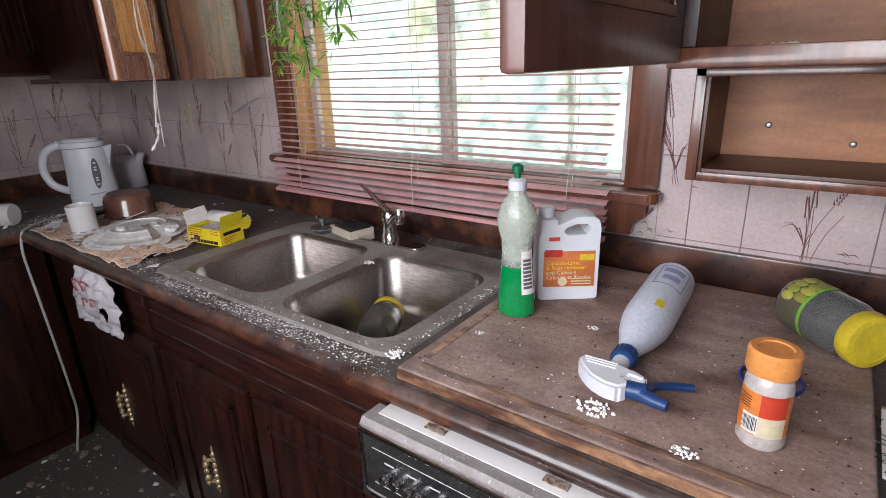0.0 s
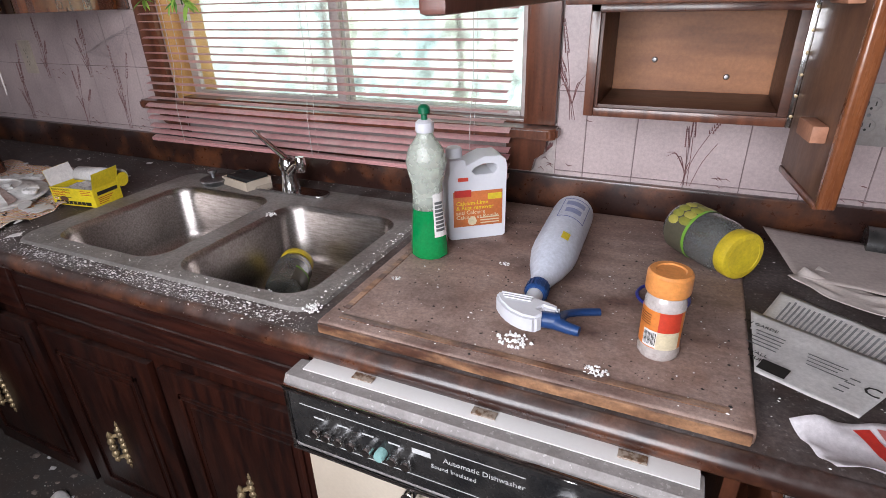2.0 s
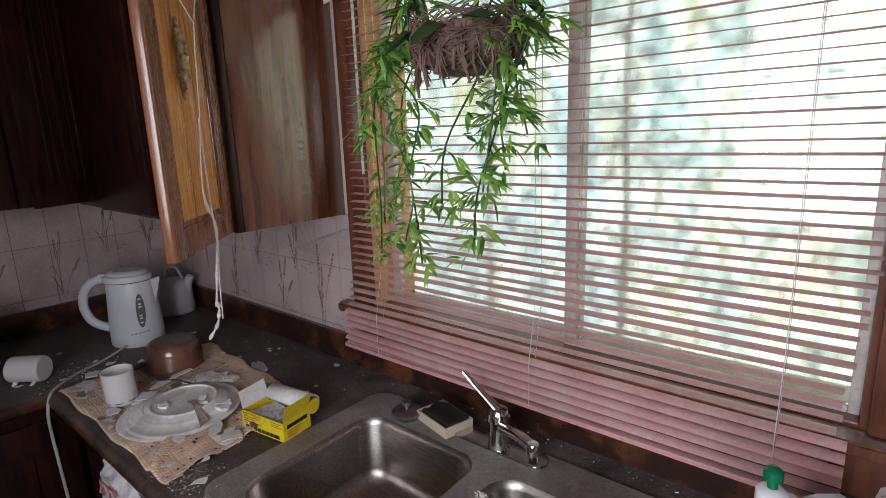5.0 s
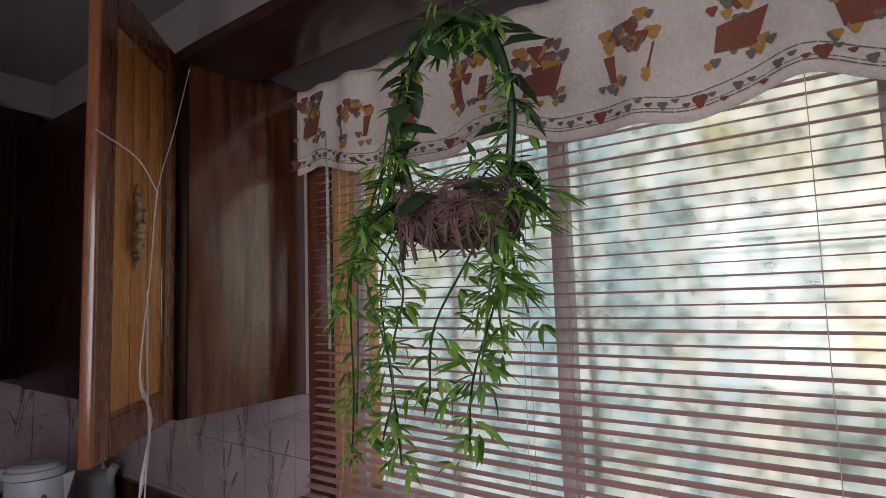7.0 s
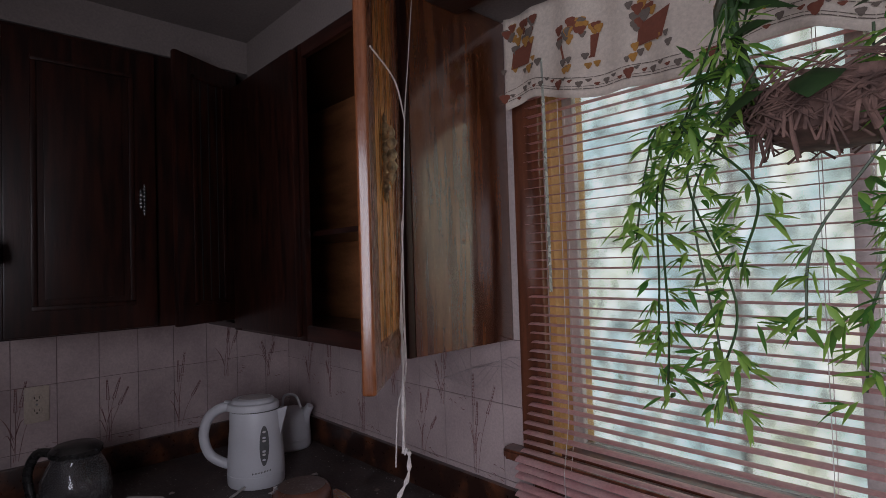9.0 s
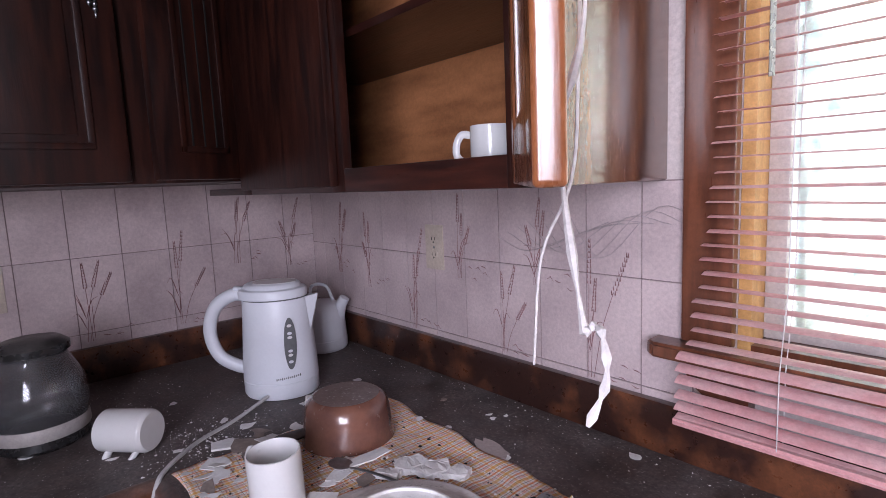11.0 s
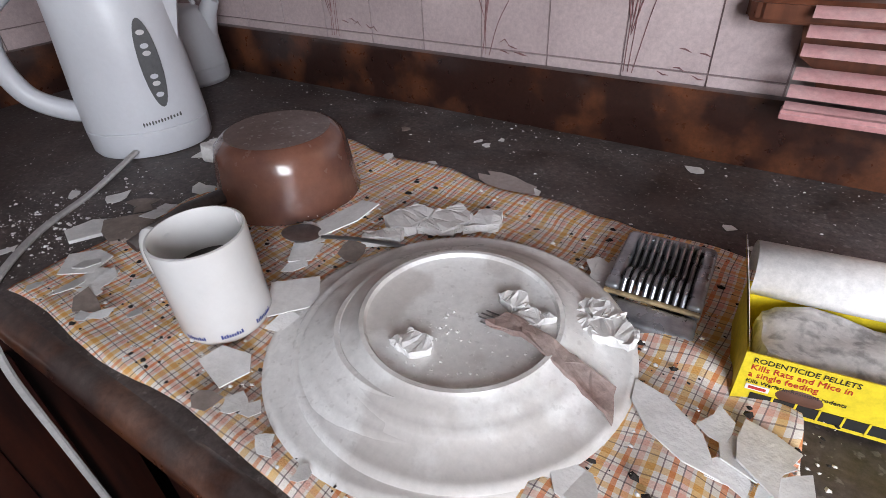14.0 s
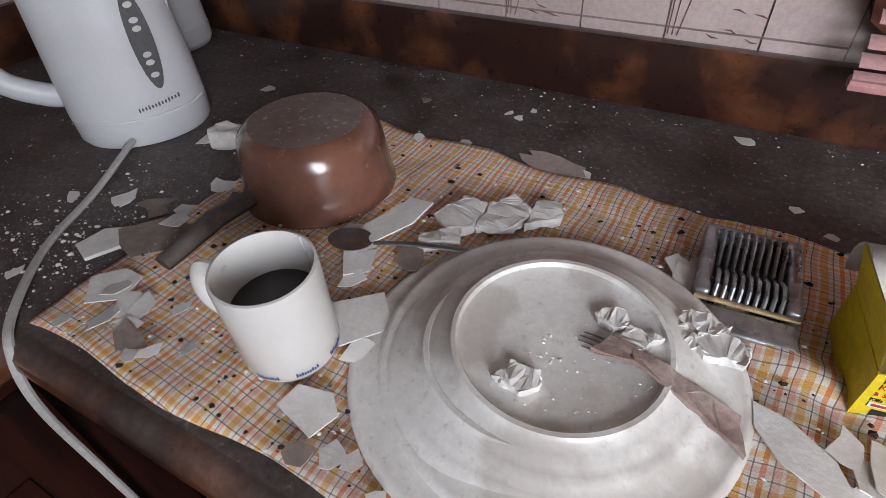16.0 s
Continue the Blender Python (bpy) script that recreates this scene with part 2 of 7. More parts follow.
FABRIC = mat("curtain_fabric", (0.60, 0.53, 0.46), 0.95, var=(0.50, 0.43, 0.37), scale=5, bump=0.2, bscale=400)
PRINTB = mat("fabric_brown", (0.20, 0.065, 0.04), 0.95)
PRINTO = mat("fabric_ochre", (0.42, 0.21, 0.05), 0.95)
PRINTG = mat("fabric_grey", (0.16, 0.13, 0.11), 0.95)


def cloth_plaid():
    m = mat("plaid_cloth", (0.55, 0.42, 0.34), 0.95, bump=0.4, bscale=700)
    nt = m.node_tree
    N, L = nt.nodes, nt.links
    b = N["Principled BSDF"]
    geo = N.new("ShaderNodeNewGeometry")
    mp = N.new("ShaderNodeMapping")
    mp.inputs["Rotation"].default_value = (0, 0, 0.06)
    nz = N.new("ShaderNodeTexNoise")
    nz.inputs["Scale"].default_value = 7
    off = N.new("ShaderNodeVectorMath")
    off.operation = "MULTIPLY_ADD"
    off.inputs[1].default_value = (0.02, 0.02, 0)
    L.new(geo.outputs["Position"], nz.inputs["Vector"])
    L.new(nz.outputs["Color"], off.inputs[0])
    L.new(geo.outputs["Position"], off.inputs[2])
    L.new(off.outputs[0], mp.inputs[0])
    sep = N.new("ShaderNodeSeparateXYZ")
    L.new(mp.outputs[0], sep.inputs[0])

    def stripes(out, period, stops):
        d = N.new("ShaderNodeMath")
        d.operation = "DIVIDE"
        d.inputs[1].default_value = period
        L.new(out, d.inputs[0])
        fr = N.new("ShaderNodeMath")
        fr.operation = "FRACT"
        L.new(d.outputs[0], fr.inputs[0])
        cr = N.new("ShaderNodeValToRGB")
        cr.color_ramp.interpolation = "CONSTANT"
        el = cr.color_ramp.elements
        while len(el) < len(stops):
            el.new(0.5)
        for e, (p, c) in zip(el, stops):
            e.position, e.color = p, (*c, 1)
        L.new(fr.outputs[0], cr.inputs[0])
        return cr.outputs[0]

    pale, ora, yel, pin, dk = (0.86, 0.82, 0.78), (0.78, 0.38, 0.22), (0.80, 0.55, 0.25), (0.82, 0.58, 0.51), (0.30, 0.245, 0.25)
    a = stripes(sep.outputs[0], 0.030, [(0.0, pale), (0.12, dk), (0.15, pale), (0.3, ora), (0.42, pale), (0.55, dk), (0.58, pin), (0.72, pale), (0.8, yel)])
    c = stripes(sep.outputs[1], 0.026, [(0.0, pale), (0.1, dk), (0.14, pale), (0.28, pin), (0.45, pale), (0.52, dk), (0.56, pale), (0.7, yel), (0.88, pale)])
    mx = N.new("ShaderNodeMix")
    mx.data_type, mx.blend_type = "RGBA", "MULTIPLY"
    mx.inputs[0].default_value = 0.85
    L.new(a, mx.inputs[6])
    L.new(c, mx.inputs[7])
    n2 = N.new("ShaderNodeTexNoise")
    n2.inputs["Scale"].default_value, n2.inputs["Detail"].default_value = 9, 8
    L.new(geo.outputs["Position"], n2.inputs["Vector"])
    mr = N.new("ShaderNodeMapRange")
    mr.inputs[1].default_value, mr.inputs[2].default_value, mr.inputs[3].default_value, mr.inputs[4].default_value = 0.35, 0.65, 0.86, 1.4
    L.new(n2.outputs[0], mr.inputs[0])
    br = N.new("ShaderNodeMix")
    br.data_type, br.blend_type = "RGBA", "MULTIPLY"
    br.inputs[0].default_value = 1
    L.new(mx.outputs[2], br.inputs[6])
    L.new(mr.outputs[0], br.inputs[7])
    n4 = N.new("ShaderNodeTexNoise")
    n4.inputs["Scale"].default_value, n4.inputs["Detail"].default_value, n4.inputs["Roughness"].default_value = 17, 9, 0.7
    L.new(geo.outputs["Position"], n4.inputs["Vector"])
    soil = N.new("ShaderNodeMapRange")
    soil.inputs[1].default_value, soil.inputs[2].default_value, soil.inputs[4].default_value = 0.48, 0.68, 0.42
    L.new(n4.outputs[0], soil.inputs[0])
    dirty = N.new("ShaderNodeMix")
    dirty.data_type = "RGBA"
    dirty.inputs[7].default_value = (0.50, 0.455, 0.43, 1)
    L.new(soil.outputs[0], dirty.inputs[0])
    L.new(br.outputs[2], dirty.inputs[6])
    L.new(dirty.outputs[2], b.inputs["Base Color"])
    return m


PLAID = cloth_plaid()


def backdrop_material():
    m = bpy.data.materials.new("glowing_trees_and_sky")
    m.use_nodes = True
    nt = m.node_tree
    N, L = nt.nodes, nt.links
    N.remove(N["Principled BSDF"])
    em = N.new("ShaderNodeEmission")
    geo = N.new("ShaderNodeNewGeometry")

    def noise_node(scale, stretch, detail):
        mp = N.new("ShaderNodeMapping")
        mp.inputs["Scale"].default_value = stretch
        L.new(geo.outputs["Position"], mp.inputs[0])
        n = N.new("ShaderNodeTexNoise")
        n.inputs["Scale"].default_value, n.inputs["Detail"].default_value, n.inputs["Roughness"].default_value = scale, detail, 0.65
        L.new(mp.outputs[0], n.inputs["Vector"])
        return n.outputs[0]

    def ramp(fac, stops):
        r = N.new("ShaderNodeValToRGB")
        el = r.color_ramp.elements
        while len(el) < len(stops):
            el.new(0.5)
        for e, (p, c) in zip(el, stops):
            e.position, e.color = p, (*c, 1)
        L.new(fac, r.inputs[0])
        return r.outputs[0]

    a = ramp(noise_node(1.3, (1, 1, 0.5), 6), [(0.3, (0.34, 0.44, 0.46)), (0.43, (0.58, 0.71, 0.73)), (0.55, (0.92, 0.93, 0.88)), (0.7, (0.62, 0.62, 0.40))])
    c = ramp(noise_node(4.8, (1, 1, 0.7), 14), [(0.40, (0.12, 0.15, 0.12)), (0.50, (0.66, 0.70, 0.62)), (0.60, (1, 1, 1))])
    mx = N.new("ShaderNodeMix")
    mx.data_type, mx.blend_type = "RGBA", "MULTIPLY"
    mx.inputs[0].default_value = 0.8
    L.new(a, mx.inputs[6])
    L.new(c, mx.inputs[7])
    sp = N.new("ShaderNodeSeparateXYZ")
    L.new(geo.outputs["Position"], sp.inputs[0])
    # warmer and brighter to the right: sunlit foliage painted in by position
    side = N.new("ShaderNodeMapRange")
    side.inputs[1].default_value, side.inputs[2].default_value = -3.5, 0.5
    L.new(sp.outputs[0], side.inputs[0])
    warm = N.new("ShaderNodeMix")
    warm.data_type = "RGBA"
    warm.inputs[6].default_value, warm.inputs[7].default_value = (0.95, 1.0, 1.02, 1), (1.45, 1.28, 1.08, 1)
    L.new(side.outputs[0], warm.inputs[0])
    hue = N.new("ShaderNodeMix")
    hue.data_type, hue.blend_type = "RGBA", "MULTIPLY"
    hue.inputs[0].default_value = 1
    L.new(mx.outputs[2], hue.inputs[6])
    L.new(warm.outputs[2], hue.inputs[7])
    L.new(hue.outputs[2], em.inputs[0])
    # the plane itself glows and serves as the window's daylight
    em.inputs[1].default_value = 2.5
    L.new(em.outputs[0], N["Material Output"].inputs[0])
    return m


BACKDROP = backdrop_material()

# ---- building helpers ----
WORLD_OF = {}


def thing(name, loc=(0, 0, 0), label="", category="", group="", kind="", rz=0.0, m=None):
    ob = new(name)
    ob.empty_display_size = 0.05
    ob.matrix_basis = m if m is not None else pose(*loc, 0, 0, rz)
    WORLD_OF[ob] = ob.matrix_basis.copy()
    return tagged(ob, label, category, group, kind)


def finish(bm, name, material, smooth=True):
    me = bpy.data.meshes.new(name)
    if smooth:
        for f in bm.faces:
            f.smooth = True
        for e in bm.edges:
            if len(e.link_faces) == 2 and e.calc_face_angle(0) > radians(38):
                e.smooth = False
    bm.to_mesh(me)
    bm.free()
    me.materials.append(material)
    return me


def part(name, bm, material, parent, label="", local=False, smooth=True):
    """Links a bmesh as one mesh under a thing or part; world coordinates unless local."""
    if not local:
        bm.transform(WORLD_OF[parent].inverted())
    ob = new(name, finish(bm, name, material, smooth))
    ob.parent = parent
    WORLD_OF[ob] = WORLD_OF[parent]
    if material in (CLEARPL, JARGLASS, CARAFE):
        shell = ob.modifiers.new("shell", "SOLIDIFY")
        shell.thickness, shell.offset = 0.0016, -1
    return tagged(ob, label)


def single(name, bm, material, label, category, kind="", group="", smooth=True):
    """A thing of one mesh, in world coordinates."""
    ob = new(name, finish(bm, name, material, smooth))
    WORLD_OF[ob] = Matrix.Identity(4)
    return tagged(ob, label, category, group, kind)


def box(x0, x1, y0, y1, z0, z1, bevel=0.0, bm=None, m=None, seg=2):
    b2 = bmesh.new()
    bmesh.ops.create_cube(b2, size=1)
    b2.transform(Matrix.Translation(((x0 + x1) / 2, (y0 + y1) / 2, (z0 + z1) / 2)) @ Matrix.Diagonal((x1 - x0, y1 - y0, z1 - z0, 1)))
    if bevel:
        bmesh.ops.bevel(b2, geom=list(b2.edges), offset=bevel, segments=seg, affect="EDGES", profile=0.6)
    if m is not None:
        b2.transform(m)
    return add(bm, b2)


def add(bm, b2):
    if bm is None:
        return b2
    tmp = bpy.data.meshes.new("tmp")
    b2.to_mesh(tmp)
    b2.free()
    bm.from_mesh(tmp)
    bpy.data.meshes.remove(tmp)
    return bm


def lathe(profile, seg=40, m=None, bm=None, sx=1.0, sy=1.0):
    """Turns (radius, height) rows about z; radius 0 closes."""
    b2 = bmesh.new()
    rings = []
    for r, z in profile:
        if r <= 1e-6:
            rings.append([b2.verts.new((0, 0, z))])
        else:
            rings.append([b2.verts.new((r * math.cos(2 * math.pi * i / seg) * sx, r * math.sin(2 * math.pi * i / seg) * sy, z)) for i in range(seg)])
    for a, c in zip(rings, rings[1:]):
        for i in range(seg):
            j = (i + 1) % seg
            q = [a[i % len(a)], a[j % len(a)], c[j % len(c)], c[i % len(c)]]
            u = []
            for v in q:
                if v not in u:
                    u.append(v)
            if len(u) > 2:
                b2.faces.new(u)
    bmesh.ops.recalc_face_normals(b2, faces=b2.faces)
    if m is not None:
        b2.transform(m)
    return add(bm, b2)


def tube(pts, r, seg=8, bm=None, flat=1.0, cap=True):
    """A round bar along points; r is a number or one for each point."""
    b2 = bmesh.new()
    pts = [Vector(p) for p in pts]
    rings = []
    side = None
    for i, p in enumerate(pts):
        d = (pts[min(i + 1, len(pts) - 1)] - pts[max(i - 1, 0)]).normalized()
        if side is None:
            side = d.cross(Vector((0, 0, 1)))
            if side.length < 0.05:
                side = d.cross(Vector((0, 1, 0)))
        side = (side - d * side.dot(d)).normalized()
        up = side.cross(d)
        rad = r[i] if isinstance(r, (list, tuple)) else r
        rings.append([b2.verts.new(p + side * rad * math.cos(2 * math.pi * k / seg) + up * rad * flat * math.sin(2 * math.pi * k / seg)) for k in range(seg)])
    for a, c in zip(rings, rings[1:]):
        for k in range(seg):
            b2.faces.new((a[k], a[(k + 1) % seg], c[(k + 1) % seg], c[k]))
    if cap:
        b2.faces.new(rings[0])
        b2.faces.new(rings[-1])
    bmesh.ops.recalc_face_normals(b2, faces=b2.faces)
    return add(bm, b2)


def smooth_path(pts, n=6):
    """Points of a Catmull-Rom curve through pts."""
    p = [Vector(q) for q in pts]
    p = [p[0] * 2 - p[1]] + p + [p[-1] * 2 - p[-2]]
    out = []
    for i in range(1, len(p) - 2):
        for k in range(n):
            t = k / n
            out.append(0.5 * ((2 * p[i]) + (p[i + 1] - p[i - 1]) * t + (2 * p[i - 1] - 5 * p[i] + 4 * p[i + 1] - p[i + 2]) * t * t + (3 * p[i] - p[i - 1] - 3 * p[i + 1] + p[i + 2]) * t ** 3))
    return out + [p[-2]]


def slab(outline, z0, z1, m=None, bm=None, bevel=0.0):
    """A flat piece with an outline in x and y."""
    b2 = bmesh.new()
    f = b2.faces.new([b2.verts.new((x, y, z0)) for x, y in outline])
    if f.normal.z < 0:
        f.normal_flip()
    g = bmesh.ops.extrude_face_region(b2, geom=[f])
    for v in g["geom"]:
        if isinstance(v, bmesh.types.BMVert):
            v.co.z = z1
    bmesh.ops.recalc_face_normals(b2, faces=b2.faces)
    if bevel:
        bmesh.ops.bevel(b2, geom=list(b2.edges), offset=bevel, segments=2, affect="EDGES")
    if m is not None:
        b2.transform(m)
    return add(bm, b2)


def rounded(x0, x1, y0, y1, r, n=6):
    out = []
    for cx, cy, a0 in ((x1 - r, y1 - r, 0), (x0 + r, y1 - r, 90), (x0 + r, y0 + r, 180), (x1 - r, y0 + r, 270)):
        for i in range(n + 1):
            a = radians(a0 + 90 * i / n)
            out.append((cx + r * math.cos(a), cy + r * math.sin(a)))
    return out


def text(name, words, size, m, material, parent, label="", align="CENTER"):
    cu = bpy.data.curves.new("t", "FONT")
    cu.body, cu.size, cu.align_x, cu.align_y = words, size, align, "CENTER"
    cu.extrude, cu.resolution_u = 0.0002, 2
    tmp = bpy.data.objects.new("t", cu)
    scene.collection.objects.link(tmp)
    bpy.context.view_layer.update()
    me = bpy.data.meshes.new_from_object(tmp.evaluated_get(bpy.context.evaluated_depsgraph_get()))
    bpy.data.objects.remove(tmp)
    me.transform(WORLD_OF[parent].inverted() @ m)
    me.materials.clear()
    me.materials.append(material)
    ob = new(name, me)
    ob.parent = parent
    WORLD_OF[ob] = WORLD_OF[parent]
    return tagged(ob, label)


def face_frame(origin, right, up):
    """A pose whose x is right, y is up and z comes out of the face."""
    r, u = Vector(right).normalized(), Vector(up).normalized()
    n = r.cross(u)
    return Matrix.Translation(origin) @ Matrix((r, u, n)).transposed().to_4x4()


# ---- the room ----
XW, YN, XE, YS, ZC = -2.97, 1.305, 1.8, -0.60, 2.44
COUNTER_Z = 0.93
floor = single("floor", box(XW - 0.15, XE + 0.15, YS - 0.15, YN + 0.15, -0.1, 0.0), FLOORM, "dirty brown vinyl floor with dust and flakes", "floor", "structure")
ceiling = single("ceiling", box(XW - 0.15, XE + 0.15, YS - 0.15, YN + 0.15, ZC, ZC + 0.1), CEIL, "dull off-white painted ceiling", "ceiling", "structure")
WX0, WX1, WZ0, WZ1 = -1.585, -0.40, 1.14, 2.14


def wall_with_hole(name, axis, at0, at1, a0, a1, h0, h1, z0, z1, label):
    bm = None
    for u0, u1, v0, v1 in ((a0, h0, 0, ZC), (h1, a1, 0, ZC), (h0, h1, 0, z0), (h0, h1, z1, ZC)):
        c = (u0, u1, at0, at1) if axis == "x" else (at0, at1, u0, u1)
        bm = box(*c, v0, v1, bm=bm)
    return single(name, bm, PLASTER, label, "wall", "structure", smooth=False)


wall_north = wall_with_hole("wall_north", "x", YN, YN + 0.16, XW - 0.15, XE + 0.15, WX0, WX1, WZ0, WZ1, "pinkish plaster kitchen wall with a window")
# unseen back wall; its place and opening are made up for the fill lamp
wall_south = wall_with_hole("wall_south", "x", YS - 0.15, YS, XW - 0.15, XE + 0.15, -1.05, 0.25, 1.10, 2.15, "unseen plaster back wall with an opening added for the fill lamp")
wall_west = single("wall_west", box(XW - 0.15, XW, YS, YN, 0, ZC), PLASTER, "pinkish plaster kitchen wall", "wall", "structure")
wall_east = single("wall_east", box(XE, XE + 0.15, YS, YN, 0, ZC), PLASTER, "plain plaster wall", "wall", "structure")
ground = single("ground", box(-60, 60, YN + 0.4, 90, -3.4, -3.2), mat("grass", (0.08, 0.12, 0.03), 0.9, var=(0.12, 0.1, 0.05), scale=0.8), "rough grass outside", "ground", "structure")
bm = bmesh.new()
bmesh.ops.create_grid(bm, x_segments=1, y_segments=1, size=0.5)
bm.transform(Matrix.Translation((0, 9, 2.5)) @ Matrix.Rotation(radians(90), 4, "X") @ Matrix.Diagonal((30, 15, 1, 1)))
backdrop = single("backdrop", bm, BACKDROP, "glowing painted backdrop of blurred trees and sky", "backdrop", "structure")

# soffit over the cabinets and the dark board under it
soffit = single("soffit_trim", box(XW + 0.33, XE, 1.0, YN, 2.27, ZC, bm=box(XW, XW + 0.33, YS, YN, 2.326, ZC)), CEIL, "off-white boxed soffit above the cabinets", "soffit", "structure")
single("valance_board_trim", box(-1.70, -0.22, 0.945, 1.13, 2.236, 2.268, 0.004), WOODX, "dark stained board over the sink window", "trim", "structure")

# ---- window ----
win = thing("window_1", (-0.985, YN, WZ0), "wide sliding window with a dark wood frame", "window", kind="structure")
CY0 = 1.283
for x0, x1 in ((WX0 - 0.08, WX0), (WX1, WX1 + 0.07)):
    part("casing", box(x0, x1, CY0, YN - 0.001, 1.146, 2.20, 0.004), WOODR, win)
part("head_casing", box(WX0 - 0.08, WX1 + 0.07, CY0, YN - 0.001, 2.201, 2.235, 0.004), WOODR, win)
bm = slab([(-1.715, 1.302), (-1.715, 1.262), (-1.70, 1.248), (-0.335, 1.248), (-0.318, 1.262), (-0.318, 1.302)], 1.118, 1.144, bevel=0.005)
part("sill", bm, WOODR, win, "dark wooden sill with clipped corners")
for s, x0 in ((-1, -1.655), (1, -0.345)):
    bm = bmesh.new()
    prof = [(x0, 1.116), (x0 - s * 0.06, 1.116), (x0 - s * 0.10, 1.116), (x0 - s * 0.10, 1.035), (x0 - s * 0.035, 1.035), (x0 - s * 0.028, 1.065), (x0 - s * 0.006, 1.08)]
    vs = [bm.verts.new((x, 1.275, z)) for x, z in prof]
    f = bm.faces.new(vs)
    g = bmesh.ops.extrude_face_region(bm, geom=[f])
    bmesh.ops.translate(bm, verts=[v for v in g["geom"] if isinstance(v, bmesh.types.BMVert)], vec=(0, 0.028, 0))
    bmesh.ops.recalc_face_normals(bm, faces=bm.faces)
    part("apron", bm, WOODR, win, smooth=False)
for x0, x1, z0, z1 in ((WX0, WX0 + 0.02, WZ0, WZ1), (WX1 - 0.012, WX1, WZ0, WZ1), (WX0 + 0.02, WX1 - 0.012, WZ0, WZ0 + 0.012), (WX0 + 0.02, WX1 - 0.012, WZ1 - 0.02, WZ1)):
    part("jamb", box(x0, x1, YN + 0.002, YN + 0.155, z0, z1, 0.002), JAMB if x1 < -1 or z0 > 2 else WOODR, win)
for x0, x1, y0, wl, wr in ((WX0 + 0.02, -0.942, 1.362, 0.03, 0.028), (-0.972, WX1 - 0.012, 1.335, 0.028, 0.018)):
    for a0, a1, b0, b1 in ((x0, x0 + wl, WZ0 + 0.012, WZ1 - 0.02), (x1 - wr, x1, WZ0 + 0.012, WZ1 - 0.02), (x0 + wl, x1 - wr, WZ0 + 0.012, WZ0 + 0.026), (x0 + wl, x1 - wr, WZ1 - 0.06, WZ1 - 0.02)):
        part("sash_rail", box(a0, a1, y0, y0 + 0.022, b0, b1, 0.003), ALU, win, "pale painted sliding sash rail")
    pane = part("pane", box(x0 + wl, x1 - wr, y0 + 0.008, y0 + 0.012, WZ0 + 0.026, WZ1 - 0.06), PANE, win)
    pane.visible_shadow = False

# made-up window frame round the back fill lamp, never in view
win2 = thing("lamp_window", (-0.40, YS, 1.10), "made-up white window frame round the back fill lamp", "window", kind="structure")
for x0, x1, z0, z1 in ((-1.05, -1.01, 1.10, 2.15), (0.21, 0.25, 1.10, 2.15), (-0.42, -0.38, 1.14, 2.11), (-1.01, 0.21, 1.10, 1.14), (-1.01, 0.21, 2.11, 2.15)):
    part("frame", box(x0, x1, YS - 0.012, YS + 0.02, z0, z1, 0.004), ALU, win2)

# ---- blind ----
blind = thing("venetian_blind", (-1.0, 1.265, 2.14), "dusty pink metal venetian blind, lowered, slats open, tops painted as lit", "blind")
part("head_rail", box(-1.60, -0.405, 1.255, 1.281, 2.15, 2.18, 0.003), BLIND, blind)


def slat_mesh(x0, x1, droop, tilt, width):
    bm = bmesh.new()
    rows = []
    n = 14
    for k in range(n + 1):
        u = k / n
        x = x0 + (x1 - x0) * u
        sag = -droop * math.sin(math.pi * u)
        row = []
        for j in range(5):
            w = (j / 4 - 0.5) * width
            arch = 0.0022 * (1 - (2 * j / 4 - 1) ** 2)
            row.append(bm.verts.new((x, w * math.cos(tilt) - arch * math.sin(tilt), sag + w * math.sin(tilt) + arch * math.cos(tilt))))
        rows.append(row)
    for a, c in zip(rows, rows[1:]):
        for j in range(4):
            bm.faces.new((a[j], c[j], c[j + 1], a[j + 1]))
    return bm


slat_meshes = [finish(slat_mesh(-0.6, 0.595, d, radians(t), 0.025), "slat", BLIND) for d, t in ((0.001, 5), (0.003, 2), (0.0, 8))]
z, k = 1.158, 0
while z < 2.14:
    ob = new("slat", slat_meshes[(k * 7) % 3])
    ob.parent = blind
    ob.matrix_basis = WORLD_OF[blind].inverted() @ pose(-1.005 + 0.004 * math.sin(k * 1.7) - max(0, 1.45 - z) * 0.10, 1.262 - max(0, 1.26 - z) * 0.18, z, 0, 0, 0.15 * math.sin(k))
    z, k = z + 0.0222, k + 1
shut = finish(slat_mesh(-0.615, 0.61, 0.003, radians(24), 0.022), "slat", BLIND)
for i in range(6):
    ob = new("slat", shut)
    ob.parent = blind
    ob.matrix_basis = WORLD_OF[blind].inverted() @ pose(-1.033, 1.236 - 0.001 * i, 1.138 - 0.0212 * i, 0, 0.18 * (i % 3 - 1), 0)
part("bottom_rail", box(-1.65, -0.425, 1.222, 1.243, 1.022, 1.034, 0.003), BLIND, blind)
for x in (-1.50, -1.0, -0.52):
    for dy in (-0.014, 0.014):
        part("ladder_cord", tube([(x, 1.262 + dy, 2.15), (x, 1.262 + dy, 1.26), (x, 1.236 + dy, 1.14), (x, 1.236 + dy, 1.03)], 0.0008, 5), STRING, blind)
part("tilt_wand", tube([(-1.53, 1.235, 2.1), (-1.525, 1.232, 1.55)], 0.004, 6), CLEARPL, blind)


# ---- trees outside ----
BARK = mat("pale_bark", (0.72, 0.69, 0.62), 0.9, var=(0.32, 0.29, 0.25), scale=14, stretch=(1, 1, 0.3), bump=0.4, bscale=40)
